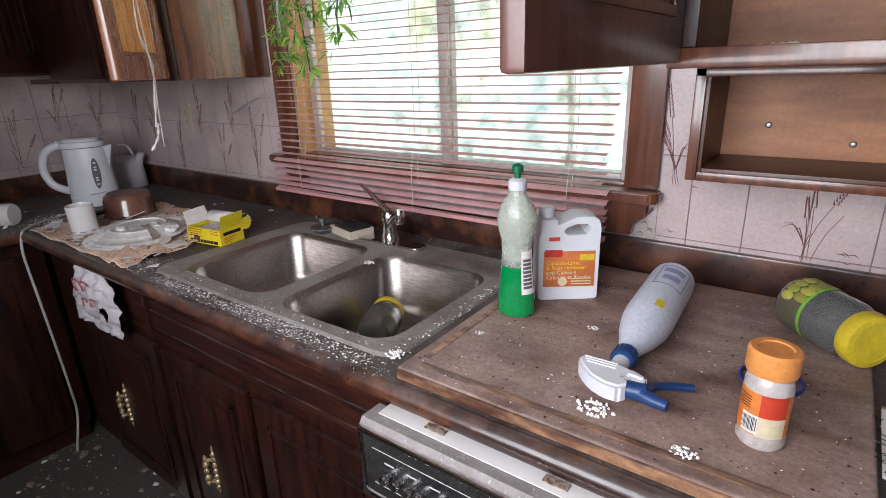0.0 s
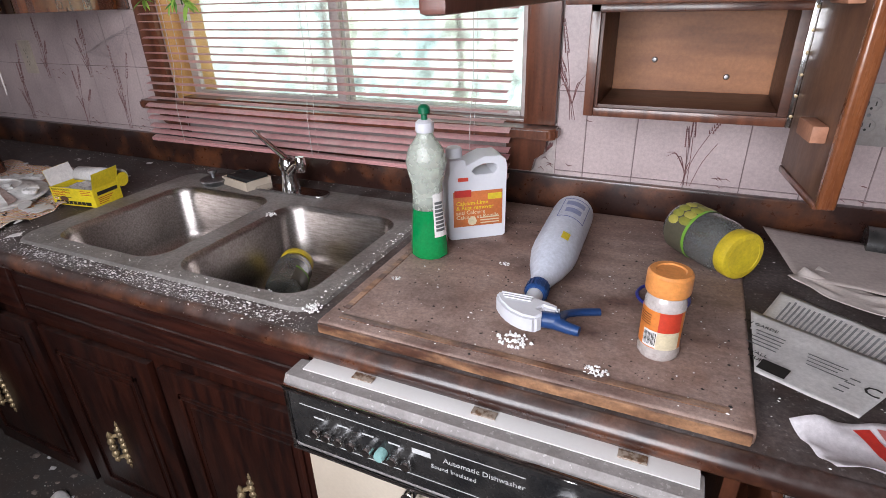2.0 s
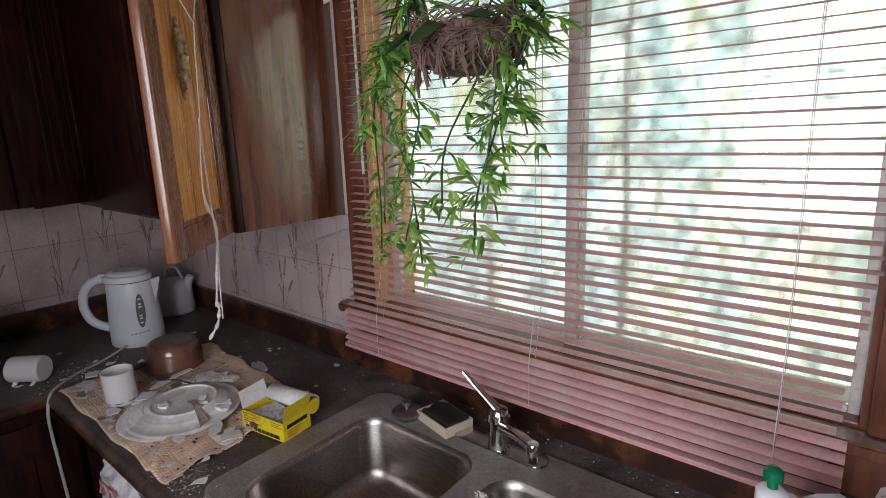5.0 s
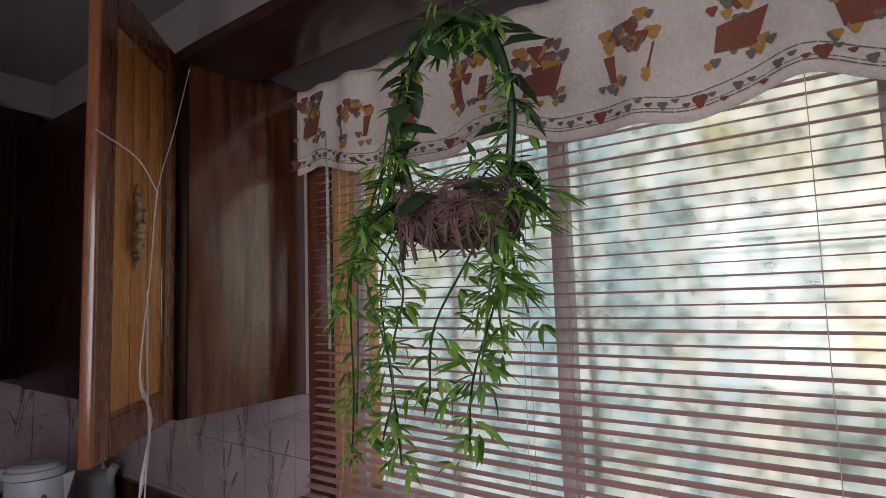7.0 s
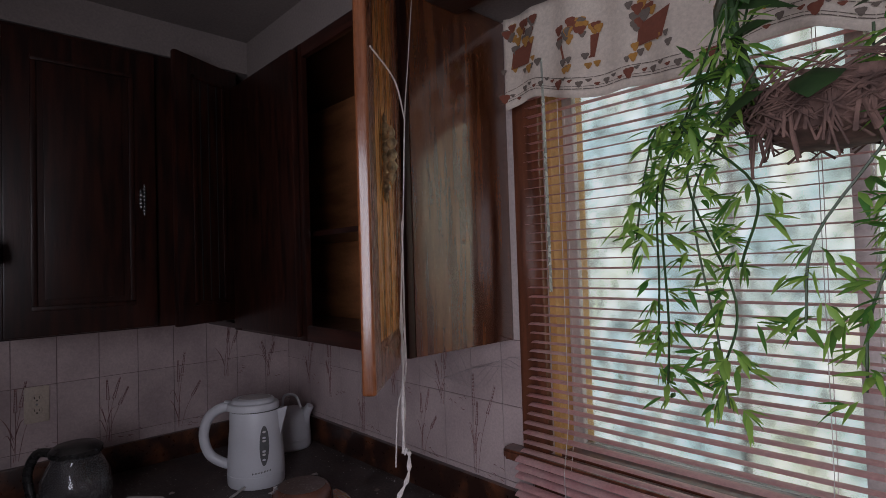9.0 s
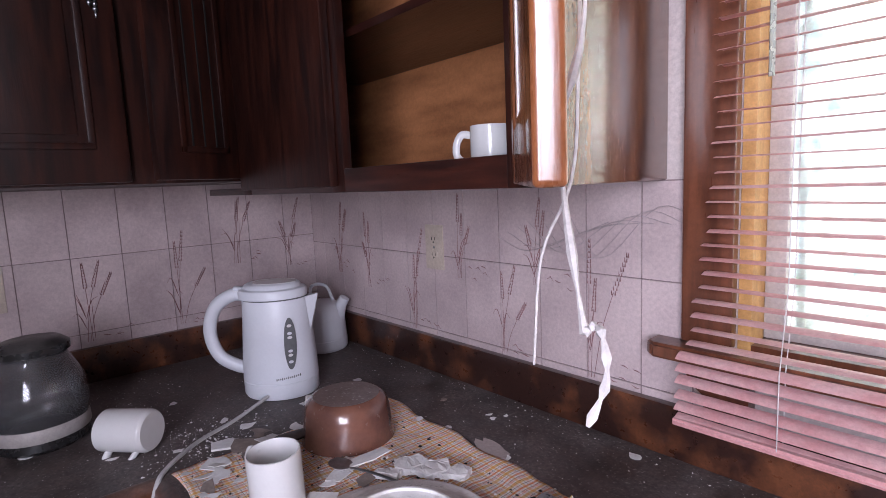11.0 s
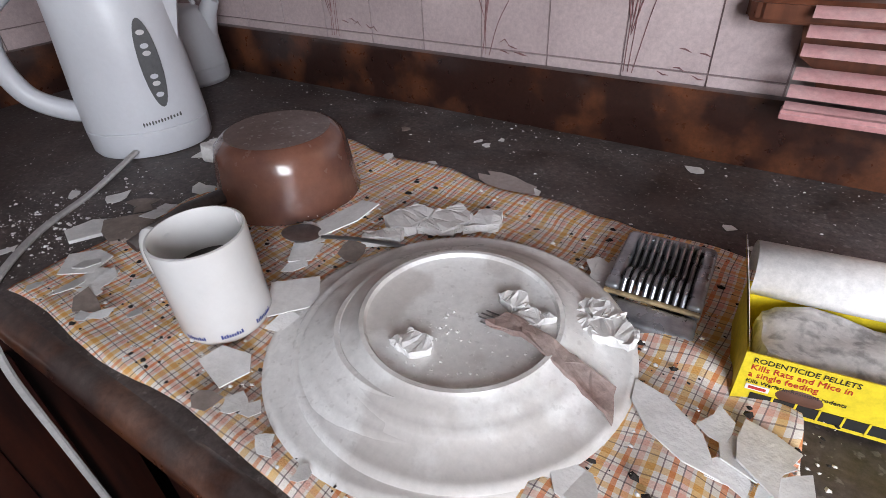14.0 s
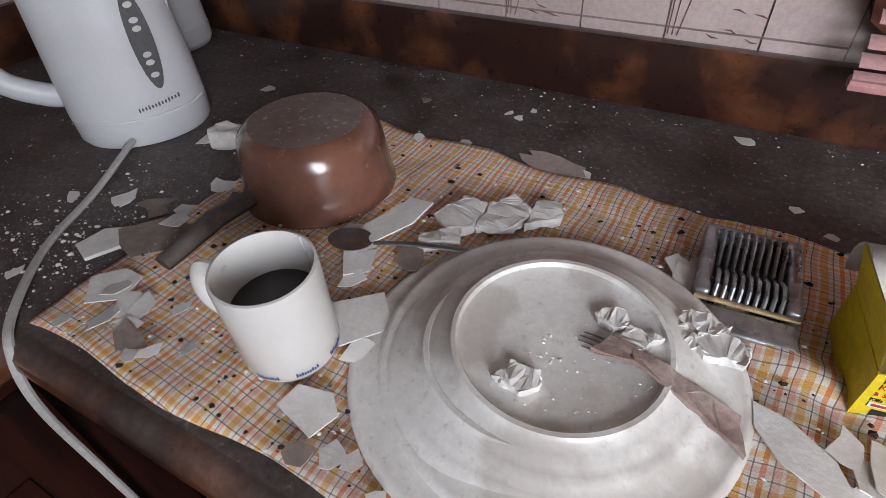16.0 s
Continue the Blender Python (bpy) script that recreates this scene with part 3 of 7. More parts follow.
TREELEAF = mat("tree_leaf", (0.12, 0.20, 0.04), 0.6, var=(0.26, 0.28, 0.06), scale=3)


def tree(x, y, h, r, seed):
    rs = random.Random(seed)
    t = thing("tree", (x, y, -3.2), "slender pale tree seen through the window", "tree", "trees outside")
    trunk_pts = smooth_path([(x + rs.uniform(-0.02, 0.02) * k, y, -3.2 + h * k / 5) for k in range(6)], 4)
    part("trunk", tube(trunk_pts, [r * (1 - 0.75 * i / len(trunk_pts)) for i in range(len(trunk_pts))], 10), BARK, t)
    crown = []
    for k in range(13):
        i = rs.randint(len(trunk_pts) // 4, len(trunk_pts) - 2)
        p = trunk_pts[i]
        d = Vector((rs.uniform(-1, 1), rs.uniform(-0.5, 0.5), rs.uniform(0.1, 0.7))).normalized()
        ln = rs.uniform(0.7, 1.6)
        pts = smooth_path([p, p + d * ln * 0.5 + Vector((0, 0, 0.05)), p + d * ln + Vector((0, 0, rs.uniform(-0.2, 0.3)))], 3)
        part("limb", tube(pts, [0.012 * (1 - 0.12 * j) for j in range(len(pts))], 6), BARK, t)
        crown += [q + Vector((rs.gauss(0, 0.16), rs.gauss(0, 0.16), rs.gauss(0, 0.13))) for q in pts[2:] for _ in range(16)]
    verts, faces = [], []
    for q in crown:
        d = Vector((rs.uniform(-1, 1), rs.uniform(-1, 1), rs.uniform(-1, 0.4))).normalized() * rs.uniform(0.03, 0.06)
        w = d.cross(Vector((rs.uniform(-1, 1), rs.uniform(-1, 1), 1))).normalized() * 0.016
        b = len(verts)
        verts += [q, q + d * 0.5 + w, q + d, q + d * 0.5 - w]
        faces.append((b, b + 1, b + 2, b + 3))
    me = bpy.data.meshes.new("crown")
    me.from_pydata([WORLD_OF[t].inverted() @ v for v in verts], [], faces)
    me.materials.append(TREELEAF)
    ob = new("crown", me)
    ob.parent = t
    tagged(ob, kind="stuff")


for i, (x, y, h, r) in enumerate(((1.3, 6.0, 9.0, 0.065), (2.6, 5.4, 8.2, 0.055), (-2.9, 6.8, 9.0, 0.07), (-4.4, 6.0, 8.5, 0.07))):
    tree(x, y, h, r, i + 5)

# ---- counters and lower cabinets ----
# openings of the sink
SX0, SX1, SY0, SY1 = -1.475, -0.60, 0.665, 1.205
CF = 0.612
counter = thing("countertop", (-1.0, 0.9, COUNTER_Z), "dusty brown marbled laminate countertop with raised backsplash", "countertop")
for a in ((XW + 0.02, SX0 + 0.02, CF, YN - 0.02), (SX1 - 0.02, XE, CF, YN - 0.02), (SX0 + 0.02, SX1 - 0.02, CF, SY0 + 0.02), (SX0 + 0.02, SX1 - 0.02, SY1 - 0.02, YN - 0.02), (XW + 0.02, -2.283, 0.12, CF)):
    part("top", box(*a, COUNTER_Z - 0.04, COUNTER_Z), COUNTER, counter, smooth=False)
part("front_edge", tube([(-2.278, CF, 0.911), (XE, CF, 0.911)], 0.0205, 12), LAMEDGE, counter, "worn reddish rolled front edge")
part("front_edge", tube([(-2.283, 0.12, 0.911), (-2.283, CF + 0.005, 0.911)], 0.0205, 12), LAMEDGE, counter)
part("backsplash", box(XW + 0.02, XE, YN - 0.021, YN - 0.001, COUNTER_Z - 0.02, 1.025, 0.006), LAMEDGE, counter, "dark brown laminate upstand")
part("backsplash", box(XW + 0.001, XW + 0.021, 0.12, YN - 0.022, COUNTER_Z - 0.02, 1.025, 0.006), LAMEDGE, counter)


def door_panel(x0, x1, y, z0, z1, parent, handle_x=None, handle_z=None, handle_s=1):
    """A raised-panel door in the plane y, seen from -y."""
    d = part("door", box(x0, x1, y - 0.019, y, z0, z1, 0.005), WOOD, parent)
    e = 0.055
    for a0, a1, b0, b1 in ((x0 + e, x1 - e, z0 + e, z0 + e + 0.012), (x0 + e, x1 - e, z1 - e - 0.012, z1 - e), (x0 + e, x0 + e + 0.012, z0 + e, z1 - e), (x1 - e - 0.012, x1 - e, z0 + e, z1 - e)):
        part("moulding", box(a0, a1, y - 0.0245, y - 0.0185, b0, b1, 0.0025), WOOD, d)
    part("panel", box(x0 + e + 0.03, x1 - e - 0.03, y - 0.023, y - 0.0185, z0 + e + 0.03, z1 - e - 0.03, 0.004), WOOD, d)
    if handle_x is not None:
        part("handle", ornate_handle(handle_x, y - 0.019, handle_z, handle_s), BRASS, d, "ornate antique brass pull")
    return d


def ornate_handle(x, y, z, s=1.0, bm=None):
    """A beaded back plate with finials and a shorter turned pull beside it, on a face looking to -y."""
    def beaded(px, py, half, thick, n, bm):
        pts, rr = [], []
        steps = n * 6
        for i in range(steps + 1):
            u = i / steps
            pts.append((px, py, z + (2 * u - 1) * half * s))
            taper = min(1.0, 5 * u + 0.15, 5 * (1 - u) + 0.15)
            rr.append(thick * s * (0.45 + 0.55 * abs(math.sin(u * math.pi * n))) * taper)
        return tube(pts, rr, 8, bm)
    bm = beaded(x + 0.004 * s, y - 0.003 * s, 0.056, 0.0062, 9, bm)
    bm = beaded(x - 0.009 * s, y - 0.013 * s, 0.036, 0.0068, 5, bm)
    for dz in (-0.024, 0.024):
        bm = tube([(x + 0.003 * s, y - 0.002 * s, z + dz * s), (x - 0.009 * s, y - 0.013 * s, z + dz * s)], 0.0036 * s, 8, bm)
    return bm


FY = 0.66
sink_cab = thing("base_cabinet", (-1.02, FY, 0), "dark mahogany sink base cabinet, three doors, brass pulls", "cabinet")
part("body", box(-2.25, -0.585, FY, FY + 0.02, 0.10, 0.89, bm=box(-0.60, -0.585, FY + 0.02, 1.28, 0.1, 0.89)), WOOD, sink_cab, smooth=False)
part("rail", box(-1.52, -0.59, FY - 0.012, FY - 0.001, 0.725, 0.865, 0.004), WOODX, sink_cab)
for zz in (0.745, 0.80, 0.845):
    part("moulding", box(-1.50, -0.60, FY - 0.019, FY - 0.012, zz, zz + 0.012, 0.003), WOODX, sink_cab)
part("rail", box(-2.02, -1.54, FY - 0.012, FY - 0.001, 0.725, 0.865, 0.004), WOODX, sink_cab)
door_panel(-2.01, -1.525, FY, 0.115, 0.69, sink_cab, -1.825, 0.375, 1.55)
door_panel(-1.495, -1.085, FY, 0.115, 0.69, sink_cab, -1.30, 0.36, 1.55)
door_panel(-1.055, -0.60, FY, 0.115, 0.69, sink_cab, -0.84, 0.375, 1.55)
part("plinth", box(-2.25, -0.59, FY + 0.05, FY + 0.07, 0.0, 0.10), WOODX, sink_cab)

west_cab = thing("base_cabinet", (-2.3, 0.3, 0), "dark mahogany corner base cabinet with brass pulls", "cabinet")
part("body", box(-2.345, -2.325, 0.12, FY, 0.10, 0.89, bm=box(-2.9, -2.345, 0.12, 0.14, 0.1, 0.89)), WOOD, west_cab, smooth=False)
for y0, y1 in ((0.14, 0.36), (0.38, 0.60)):
    d = part("door", box(-2.325, -2.306, y0, y1, 0.115, 0.84, 0.005), WOOD, west_cab)
    part("panel", box(-2.307, -2.302, y0 + 0.06, y1 - 0.06, 0.20, 0.75, 0.003), WOOD, d)
    hb = ornate_handle(0, 0, 0)
    hb.transform(Matrix.Translation((-2.306, y1 - 0.04 if y0 < 0.3 else y0 + 0.035, 0.70)) @ Matrix.Rotation(radians(90), 4, "Z"))
    part("handle", hb, BRASS, d, "ornate antique brass pull")
part("plinth", box(-2.40, -2.38, 0.12, FY, 0, 0.10), WOODX, west_cab)

right_cab = thing("base_cabinet", (0.5, FY, 0), "dark wooden base cabinet with an open paper-filled drawer", "cabinet")
part("body", box(0.075, 0.095, FY, 1.28, 0.1, 0.889, bm=box(0.095, XE, FY + 0.3, FY + 0.32, 0.1, 0.889)), WOODR, right_cab, smooth=False)
part("drawer_side", box(0.135, 0.15, 0.63, 0.95, 0.70, 0.82, 0.003), WOODR, right_cab)
part("drawer_bottom", box(0.15, 0.70, 0.63, 0.95, 0.70, 0.712), PLY, right_cab)
part("drawer_front", box(0.13, 0.72, 0.61, 0.629, 0.69, 0.80, 0.004), WOOD, right_cab)
part("door", box(0.10, 0.75, FY - 0.01, FY + 0.01, 0.115, 0.66, 0.005), WOOD, right_cab)

# ---- sink ----
sink = thing("kitchen_sink", (-1.04, 0.92, COUNTER_Z), "double-bowl stainless steel sink, dusty and stained", "sink")
BL, BR = (-1.405, -1.045, 0.705, 1.10), (-0.99, -0.645, 0.695, 1.09)


def rim_mesh():
    """The flat rim between the outer edge and both bowls."""
    bm = bmesh.new()
    zt = COUNTER_Z + 0.006
    loops = []
    for c, r in (((SX0, SX1, SY0, SY1), 0.05), (BL, 0.06), (BR, 0.06)):
        vs = [bm.verts.new((x, y, zt)) for x, y in rounded(*c, r)]
        loops.append([bm.edges.new((vs[i], vs[(i + 1) % len(vs)])) for i in range(len(vs))])
    bmesh.ops.triangle_fill(bm, use_beauty=True, use_dissolve=False, edges=[e for lp in loops for e in lp])
    for f in bm.faces:
        if f.normal.z < 0:
            f.normal_flip()
    out = [e for e in loops[0] if e.is_valid]
    g = bmesh.ops.extrude_edge_only(bm, edges=out)
    for v in g["geom"]:
        if isinstance(v, bmesh.types.BMVert):
            v.co.z = COUNTER_Z + 0.0005
            v.co.x += 0.006 * (1 if v.co.x > -1.04 else -1)
            v.co.y += 0.006 * (1 if v.co.y > 0.92 else -1)
    return bm


def bowl_mesh(c, depth):
    bm = bmesh.new()
    x0, x1, y0, y1 = c
    rows = []
    for inset, z, r in ((0, 0.006, 0.06), (0.004, 0.001, 0.06), (0.008, -0.012, 0.06), (0.018, -depth + 0.04, 0.065), (0.026, -depth + 0.018, 0.065), (0.045, -depth + 0.004, 0.06), (0.07, -depth, 0.05), (0.135, -depth - 0.003, 0.035)):
        rows.append([bm.verts.new((x, y, COUNTER_Z + z)) for x, y in rounded(x0 + inset, x1 - inset, y0 + inset, y1 - inset, r)])
    for a, b in zip(rows, rows[1:]):
        for i in range(len(a)):
            j = (i + 1) % len(a)
            bm.faces.new((a[i], a[j], b[j], b[i]))
    bm.faces.new(rows[-1])
    bmesh.ops.recalc_face_normals(bm, faces=bm.faces)
    bmesh.ops.reverse_faces(bm, faces=bm.faces)
    return bm


part("rim", rim_mesh(), STEELD, sink, "dusty steel rim", smooth=False)
for c in (BL, BR):
    b = part("bowl", bowl_mesh(c, 0.165), STEEL, sink)
    cx, cy = (c[0] + c[1]) / 2, (c[2] + c[3]) / 2
    part("drain", lathe([(0.0, 0.001), (0.025, 0.001), (0.032, 0.004), (0.042, 0.003), (0.044, 0.0)], 28, Matrix.Translation((cx, cy, COUNTER_Z - 0.1675))), DULLMETAL, b)

fx, fy = -1.045, 1.165
faucet = thing("faucet", (fx, fy, COUNTER_Z + 0.006), "chrome single-lever kitchen faucet", "faucet")
zf = COUNTER_Z + 0.006
part("base_plate", slab(rounded(fx - 0.125, fx + 0.125, fy - 0.028, fy + 0.028, 0.027), zf, zf + 0.007, bevel=0.002), CHROME, faucet)
part("body", lathe([(0.0, 0), (0.027, 0), (0.024, 0.02), (0.021, 0.03), (0.021, 0.062), (0.025, 0.066), (0.026, 0.082), (0.02, 0.094), (0, 0.098)], 28, Matrix.Translation((fx, fy, zf + 0.005))), CHROME, faucet)
part("spout", tube(smooth_path([(fx, fy, zf + 0.055), (fx + 0.05, fy - 0.045, zf + 0.085), (fx + 0.12, fy - 0.105, zf + 0.125), (fx + 0.178, fy - 0.155, zf + 0.15)], 5), 0.012, 12), CHROME, faucet)
part("aerator", lathe([(0, 0), (0.011, 0.0), (0.012, 0.010), (0.0125, 0.03), (0.010, 0.036), (0, 0.037)], 20, Matrix.Translation((fx + 0.182, fy - 0.160, zf + 0.126))), CHROME, faucet)
part("lever", tube([(fx, fy, zf + 0.096), (fx - 0.03, fy - 0.002, zf + 0.118), (fx - 0.095, fy - 0.007, zf + 0.168)], [0.013, 0.010, 0.007], 10, flat=0.6), CHROME, faucet)

stopper = thing("sink_strainer", (-1.312, 1.138, zf), "steel basket strainer lying on the sink ledge", "strainer")
part("cup", lathe([(0, 0.0), (0.03, 0.0), (0.036, 0.012), (0.04, 0.014), (0.04, 0.018), (0.03, 0.021), (0, 0.022)], 28, Matrix.Translation((-1.312, 1.138, zf))), DULLMETAL, stopper)
part("knob", lathe([(0, 0.0), (0.006, 0.0), (0.006, 0.014), (0.013, 0.016), (0.013, 0.024), (0, 0.026)], 16, Matrix.Translation((-1.312, 1.138, zf + 0.021))), DULLMETAL, stopper)

tray = thing("soap_tray", label="cream plastic soap tray holding a dark sponge", category="tray", m=pose(-1.215, 1.172, zf, 0, 0, -14) @ Matrix.Diagonal((0.86, 0.95, 1, 1)))
part("tray", box(-0.072, 0.072, -0.045, 0.045, 0, 0.006, 0.002), CREAM, tray, local=True)
for a in ((-0.072, 0.072, -0.045, -0.039), (-0.072, 0.072, 0.039, 0.045), (-0.072, -0.066, -0.039, 0.039), (0.066, 0.072, -0.039, 0.039)):
    part("rim", box(*a, 0.004, 0.026, 0.002), CREAM, tray, local=True)
sponge = thing("scouring_pad", (-1.213, 1.174, zf + 0.006), "black worn scouring pad lying in the tray", "sponge", rz=-10)
bm = box(-0.055, 0.055, -0.033, 0.033, 0.0, 0.024, 0.005)
bmesh.ops.subdivide_edges(bm, edges=bm.edges, cuts=3, use_grid_fill=True)
for v in bm.verts:
    v.co += Vector((0, 0, 0.012 * noise.noise(v.co * 40))) if v.co.z > 0.01 else Vector((0, 0, 0))
part("pad", bm, RUBBER, sponge, local=True)

# ---- cutting board over the dishwasher ----
board = thing("cutting_board", (-0.23, 0.94, COUNTER_Z + 0.001), "large worn dusty wooden cutting board on the counter", "cutting board")
BX0, BX1, BY0, BY1 = -0.555, 0.09, 0.625, 1.262
part("top", box(BX0, BX1, BY0, BY1, COUNTER_Z + 0.001, 0.953, 0.006, seg=3), BOARDM, board)
for a in ((BX0 + 0.03, BX1 - 0.03, BY0 + 0.022, BY0 + 0.034), (BX0 + 0.02, BX0 + 0.032, BY0 + 0.05, BY1 - 0.05)):
    part("groove", box(*a, 0.9525, 0.9545, 0.0008), BOARDE, board, "paler worn raised strip")
part("front_edge", box(BX0 + 0.004, BX1 - 0.004, BY0 - 0.005, BY0 + 0.002, COUNTER_Z + 0.003, 0.9505, 0.003), BOARDE, board)

# ---- dishwasher ----
dw = thing("dishwasher", (-0.26, 0.58, 0), "old cream dishwasher with dusty black control panel", "dishwasher")
DX0, DX1, DY = -0.567, 0.042, 0.541
part("body", box(DX0 + 0.01, DX1 - 0.01, 0.615, 1.2, 0.02, 0.875, 0.005), CREAM, dw)
part("door", box(DX0 + 0.012, DX1 - 0.012, DY + 0.012, 0.61, 0.11, 0.745, 0.006), CREAM, dw)
part("toe_panel", box(DX0 + 0.015, DX1 - 0.015, 0.60, 0.612, 0.02, 0.10, 0.003), BLACK, dw)
bm = bmesh.new()
prof = [(0.615, 0.875), (0.59, 0.896), (0.548, 0.897), (0.541, 0.885), (0.538, 0.76), (0.545, 0.748), (0.615, 0.748)]
for x in (DX0, DX1):
    bm.faces.new([bm.verts.new((x, y, z)) for y, z in prof])
bm.verts.ensure_lookup_table()
n = len(prof)
for i in range(n):
    bm.faces.new((bm.verts[i], bm.verts[(i + 1) % n], bm.verts[n + (i + 1) % n], bm.verts[n + i]))
bmesh.ops.recalc_face_normals(bm, faces=bm.faces)
panel = part("control_panel", bm, mat("dusty_steel", (0.30, 0.28, 0.27), 0.6, 0.25, var=(0.22, 0.20, 0.195), scale=20, dust=0.6, dustcol=(0.38, 0.35, 0.345), speck=0.5), dw, "dust-covered metal console", smooth=False)
part("fascia", box(DX0 + 0.012, DX1 - 0.012, 0.534, 0.5395, 0.768, 0.878, 0.002), BLACK, panel, "glossy black fascia")
for zz in (0.757, 0.882):
    part("chrome_strip", box(DX0 + 0.002, DX1 - 0.002, 0.532, 0.540, zz - 0.004, zz + 0.005, 0.002), CHROME, panel)
for x in (DX0 + 0.004, DX1 - 0.011):
    part("chrome_strip", box(x, x + 0.007, 0.532, 0.540, 0.761, 0.878, 0.002), CHROME, panel)
for i in range(8):
    x = -0.505 + i * 0.0225 + (0.006 if i > 3 else 0)
    part("push_button", lathe([(0.009, 0.0), (0.009, 0.012), (0.0075, 0.015), (0, 0.0155)], 16, Matrix.Translation((x, 0.534, 0.815)) @ Matrix.Rotation(radians(90), 4, "X")), mat("teal_button", (0.25, 0.45, 0.43), 0.4) if i == 5 else CHROME, panel, "teal-stained button" if i == 5 else "")
part("dial", lathe([(0.036, 0.0), (0.034, 0.012), (0.026, 0.014), (0.024, 0.026), (0.02, 0.029), (0, 0.029)], 32, Matrix.Translation((-0.105, 0.534, 0.815)) @ Matrix.Rotation(radians(90), 4, "X")), CHROME, panel, "round chrome timer dial")
part("latch_knob", lathe([(0.006, 0.0), (0.006, 0.01), (0.013, 0.012), (0.013, 0.026), (0, 0.027)], 18, Matrix.Translation((-0.345, 0.553, 0.735)) @ Matrix.Rotation(radians(90), 4, "X")), CHROME, dw)
text("lettering", "Automatic Dishwasher", 0.013, face_frame((-0.225, 0.5335, 0.84), (1, 0, 0), (0, 0, 1)), WHITEINK, panel)
part("lettering_bar", box(-0.335, -0.305, 0.5332, 0.5338, 0.836, 0.845), WHITEINK, panel)
text("lettering", "Sound Insulated", 0.011, face_frame((-0.27, 0.5335, 0.822), (1, 0, 0), (0, 0, 1)), WHITEINK, panel)
for i in range(4):
    part("lettering_bar", box(-0.51 + i * 0.045, -0.49 + i * 0.045, 0.5332, 0.5338, 0.838, 0.8405), WHITEINK, panel)
for a in ((-0.535, -0.165, 0.790, 0.7912), (-0.535, -0.165, 0.858, 0.8592)):
    part("line", box(a[0], a[1], 0.5332, 0.5338, a[2], a[3]), WHITEINK, panel)
part("white_flange", box(DX0 + 0.02, DX1 - 0.005, 0.566, 0.600, 0.8975, 0.8995, 0.0005), CERAMIC, dw, "white enamel flange under the counter")
RUSTY = mat("rusty_bracket", (0.40, 0.33, 0.27), 0.5, 0.3, var=(0.16, 0.09, 0.05), scale=120, contrast=(0.45, 0.6))
for x in (-0.46, -0.26, -0.06):
    part("bracket", box(x, x + 0.036, 0.576, 0.590, 0.9, 0.9025, 0.0006), RUSTY, dw, "rusty metal mounting bracket")

# ---- upper cabinets ----
UB = 1.416
UT = 2.265
WB, WT = 1.452, 2.322
uc = thing("wall_cabinet", (-2.2, 1.3, UB), "dark mahogany wall cabinet with an open door beside the window", "cabinet")
part("side", box(-1.72, -1.70, 0.965, YN - 0.001, UB, UT, 0.003), mat("polished_mahogany", (0.17, 0.06, 0.022), 0.22, var=(0.06, 0.018, 0.009), scale=7, stretch=(6, 6, 0.6), coat=1.0), uc, "glossy dark side panel")
varnish = bpy.data.materials["polished_mahogany"].node_tree.nodes["Principled BSDF"].inputs
varnish["Coat IOR"].default_value, varnish["Coat Roughness"].default_value = 1.9, 0.15
part("bottom", box(XW + 0.001, -1.72, 0.965, YN - 0.001, UB, UB + 0.018), WOODX, uc)
part("shelf", box(-2.62, -1.72, 1.0, YN - 0.002, UB + 0.30, UB + 0.315), WOODX, uc)
part("top", box(XW + 0.001, -1.72, 0.965, YN - 0.001, UT - 0.018, UT), WOODX, uc)
part("back", box(XW + 0.001, -1.72, YN - 0.008, YN - 0.001, UB + 0.018, UT - 0.018), PLY, uc)
for x0, x1 in ((-1.745, -1.70), (-2.20, -2.15), (-2.66, -2.60)):
    part("stile", box(x0, x1, 0.945, 0.964, UB, UT, 0.003), WOOD, uc)
part("rail", box(-2.60, -1.745, 0.946, 0.964, UB, UB + 0.045, 0.003), WOODX, uc)
part("rail", box(-2.60, -1.745, 0.946, 0.964, UT - 0.04, UT, 0.003), WOODX, uc)
part("door", box(-2.61, -2.17, 0.924, 0.944, UB + 0.012, UT - 0.015, 0.005), WOOD, uc)


def hinged_door(name, hinge, direction, width, z0, z1, parent, material, handle_u=None, handle_z=None, thick=0.02, back=False):
    """An open door that runs from its hinge along a direction in plan."""
    d = Vector((direction[0], direction[1], 0)).normalized()
    nrm = Vector((0, 0, 1)).cross(d)
    m = Matrix.Translation((hinge[0], hinge[1], 0)) @ Matrix((d, nrm, Vector((0, 0, 1)))).transposed().to_4x4()
    ob = part(name, box(0, width, -thick / 2, thick / 2, z0, z1, 0.005, m=m), material, parent)
    for side in (-1, 1):
        y0, y1 = sorted((side * thick / 2, side * (thick / 2 + 0.005)))
        e = 0.06
        for a0, a1, b0, b1 in ((e, width - e, z0 + e, z0 + e + 0.014), (e, width - e, z1 - e - 0.014, z1 - e), (e, e + 0.014, z0 + e, z1 - e), (width - e - 0.014, width - e, z0 + e, z1 - e)):
            part("moulding", box(a0, a1, y0, y1, b0, b1, 0.002, m=m), material, ob)
        if side == 1:
            for k in range(1, 4):
                u = e + (width - 2 * e) * k / 4
                part("groove", box(u - 0.002, u + 0.002, thick / 2 - 0.001, thick / 2 + 0.0012, z0 + e, z1 - e, m=m), INK, ob)
    if handle_u is not None:
        for side in (handle_u[1],):
            hb = ornate_handle(0, 0, 0, 1.5)
            if side == 1:
                hb.transform(Matrix.Rotation(radians(180), 4, "Z"))
            hb.transform(m @ Matrix.Translation((handle_u[0], side * thick / 2, handle_z)))
            part("handle", hb, BRASS, ob, "ornate brass pull")
    return ob


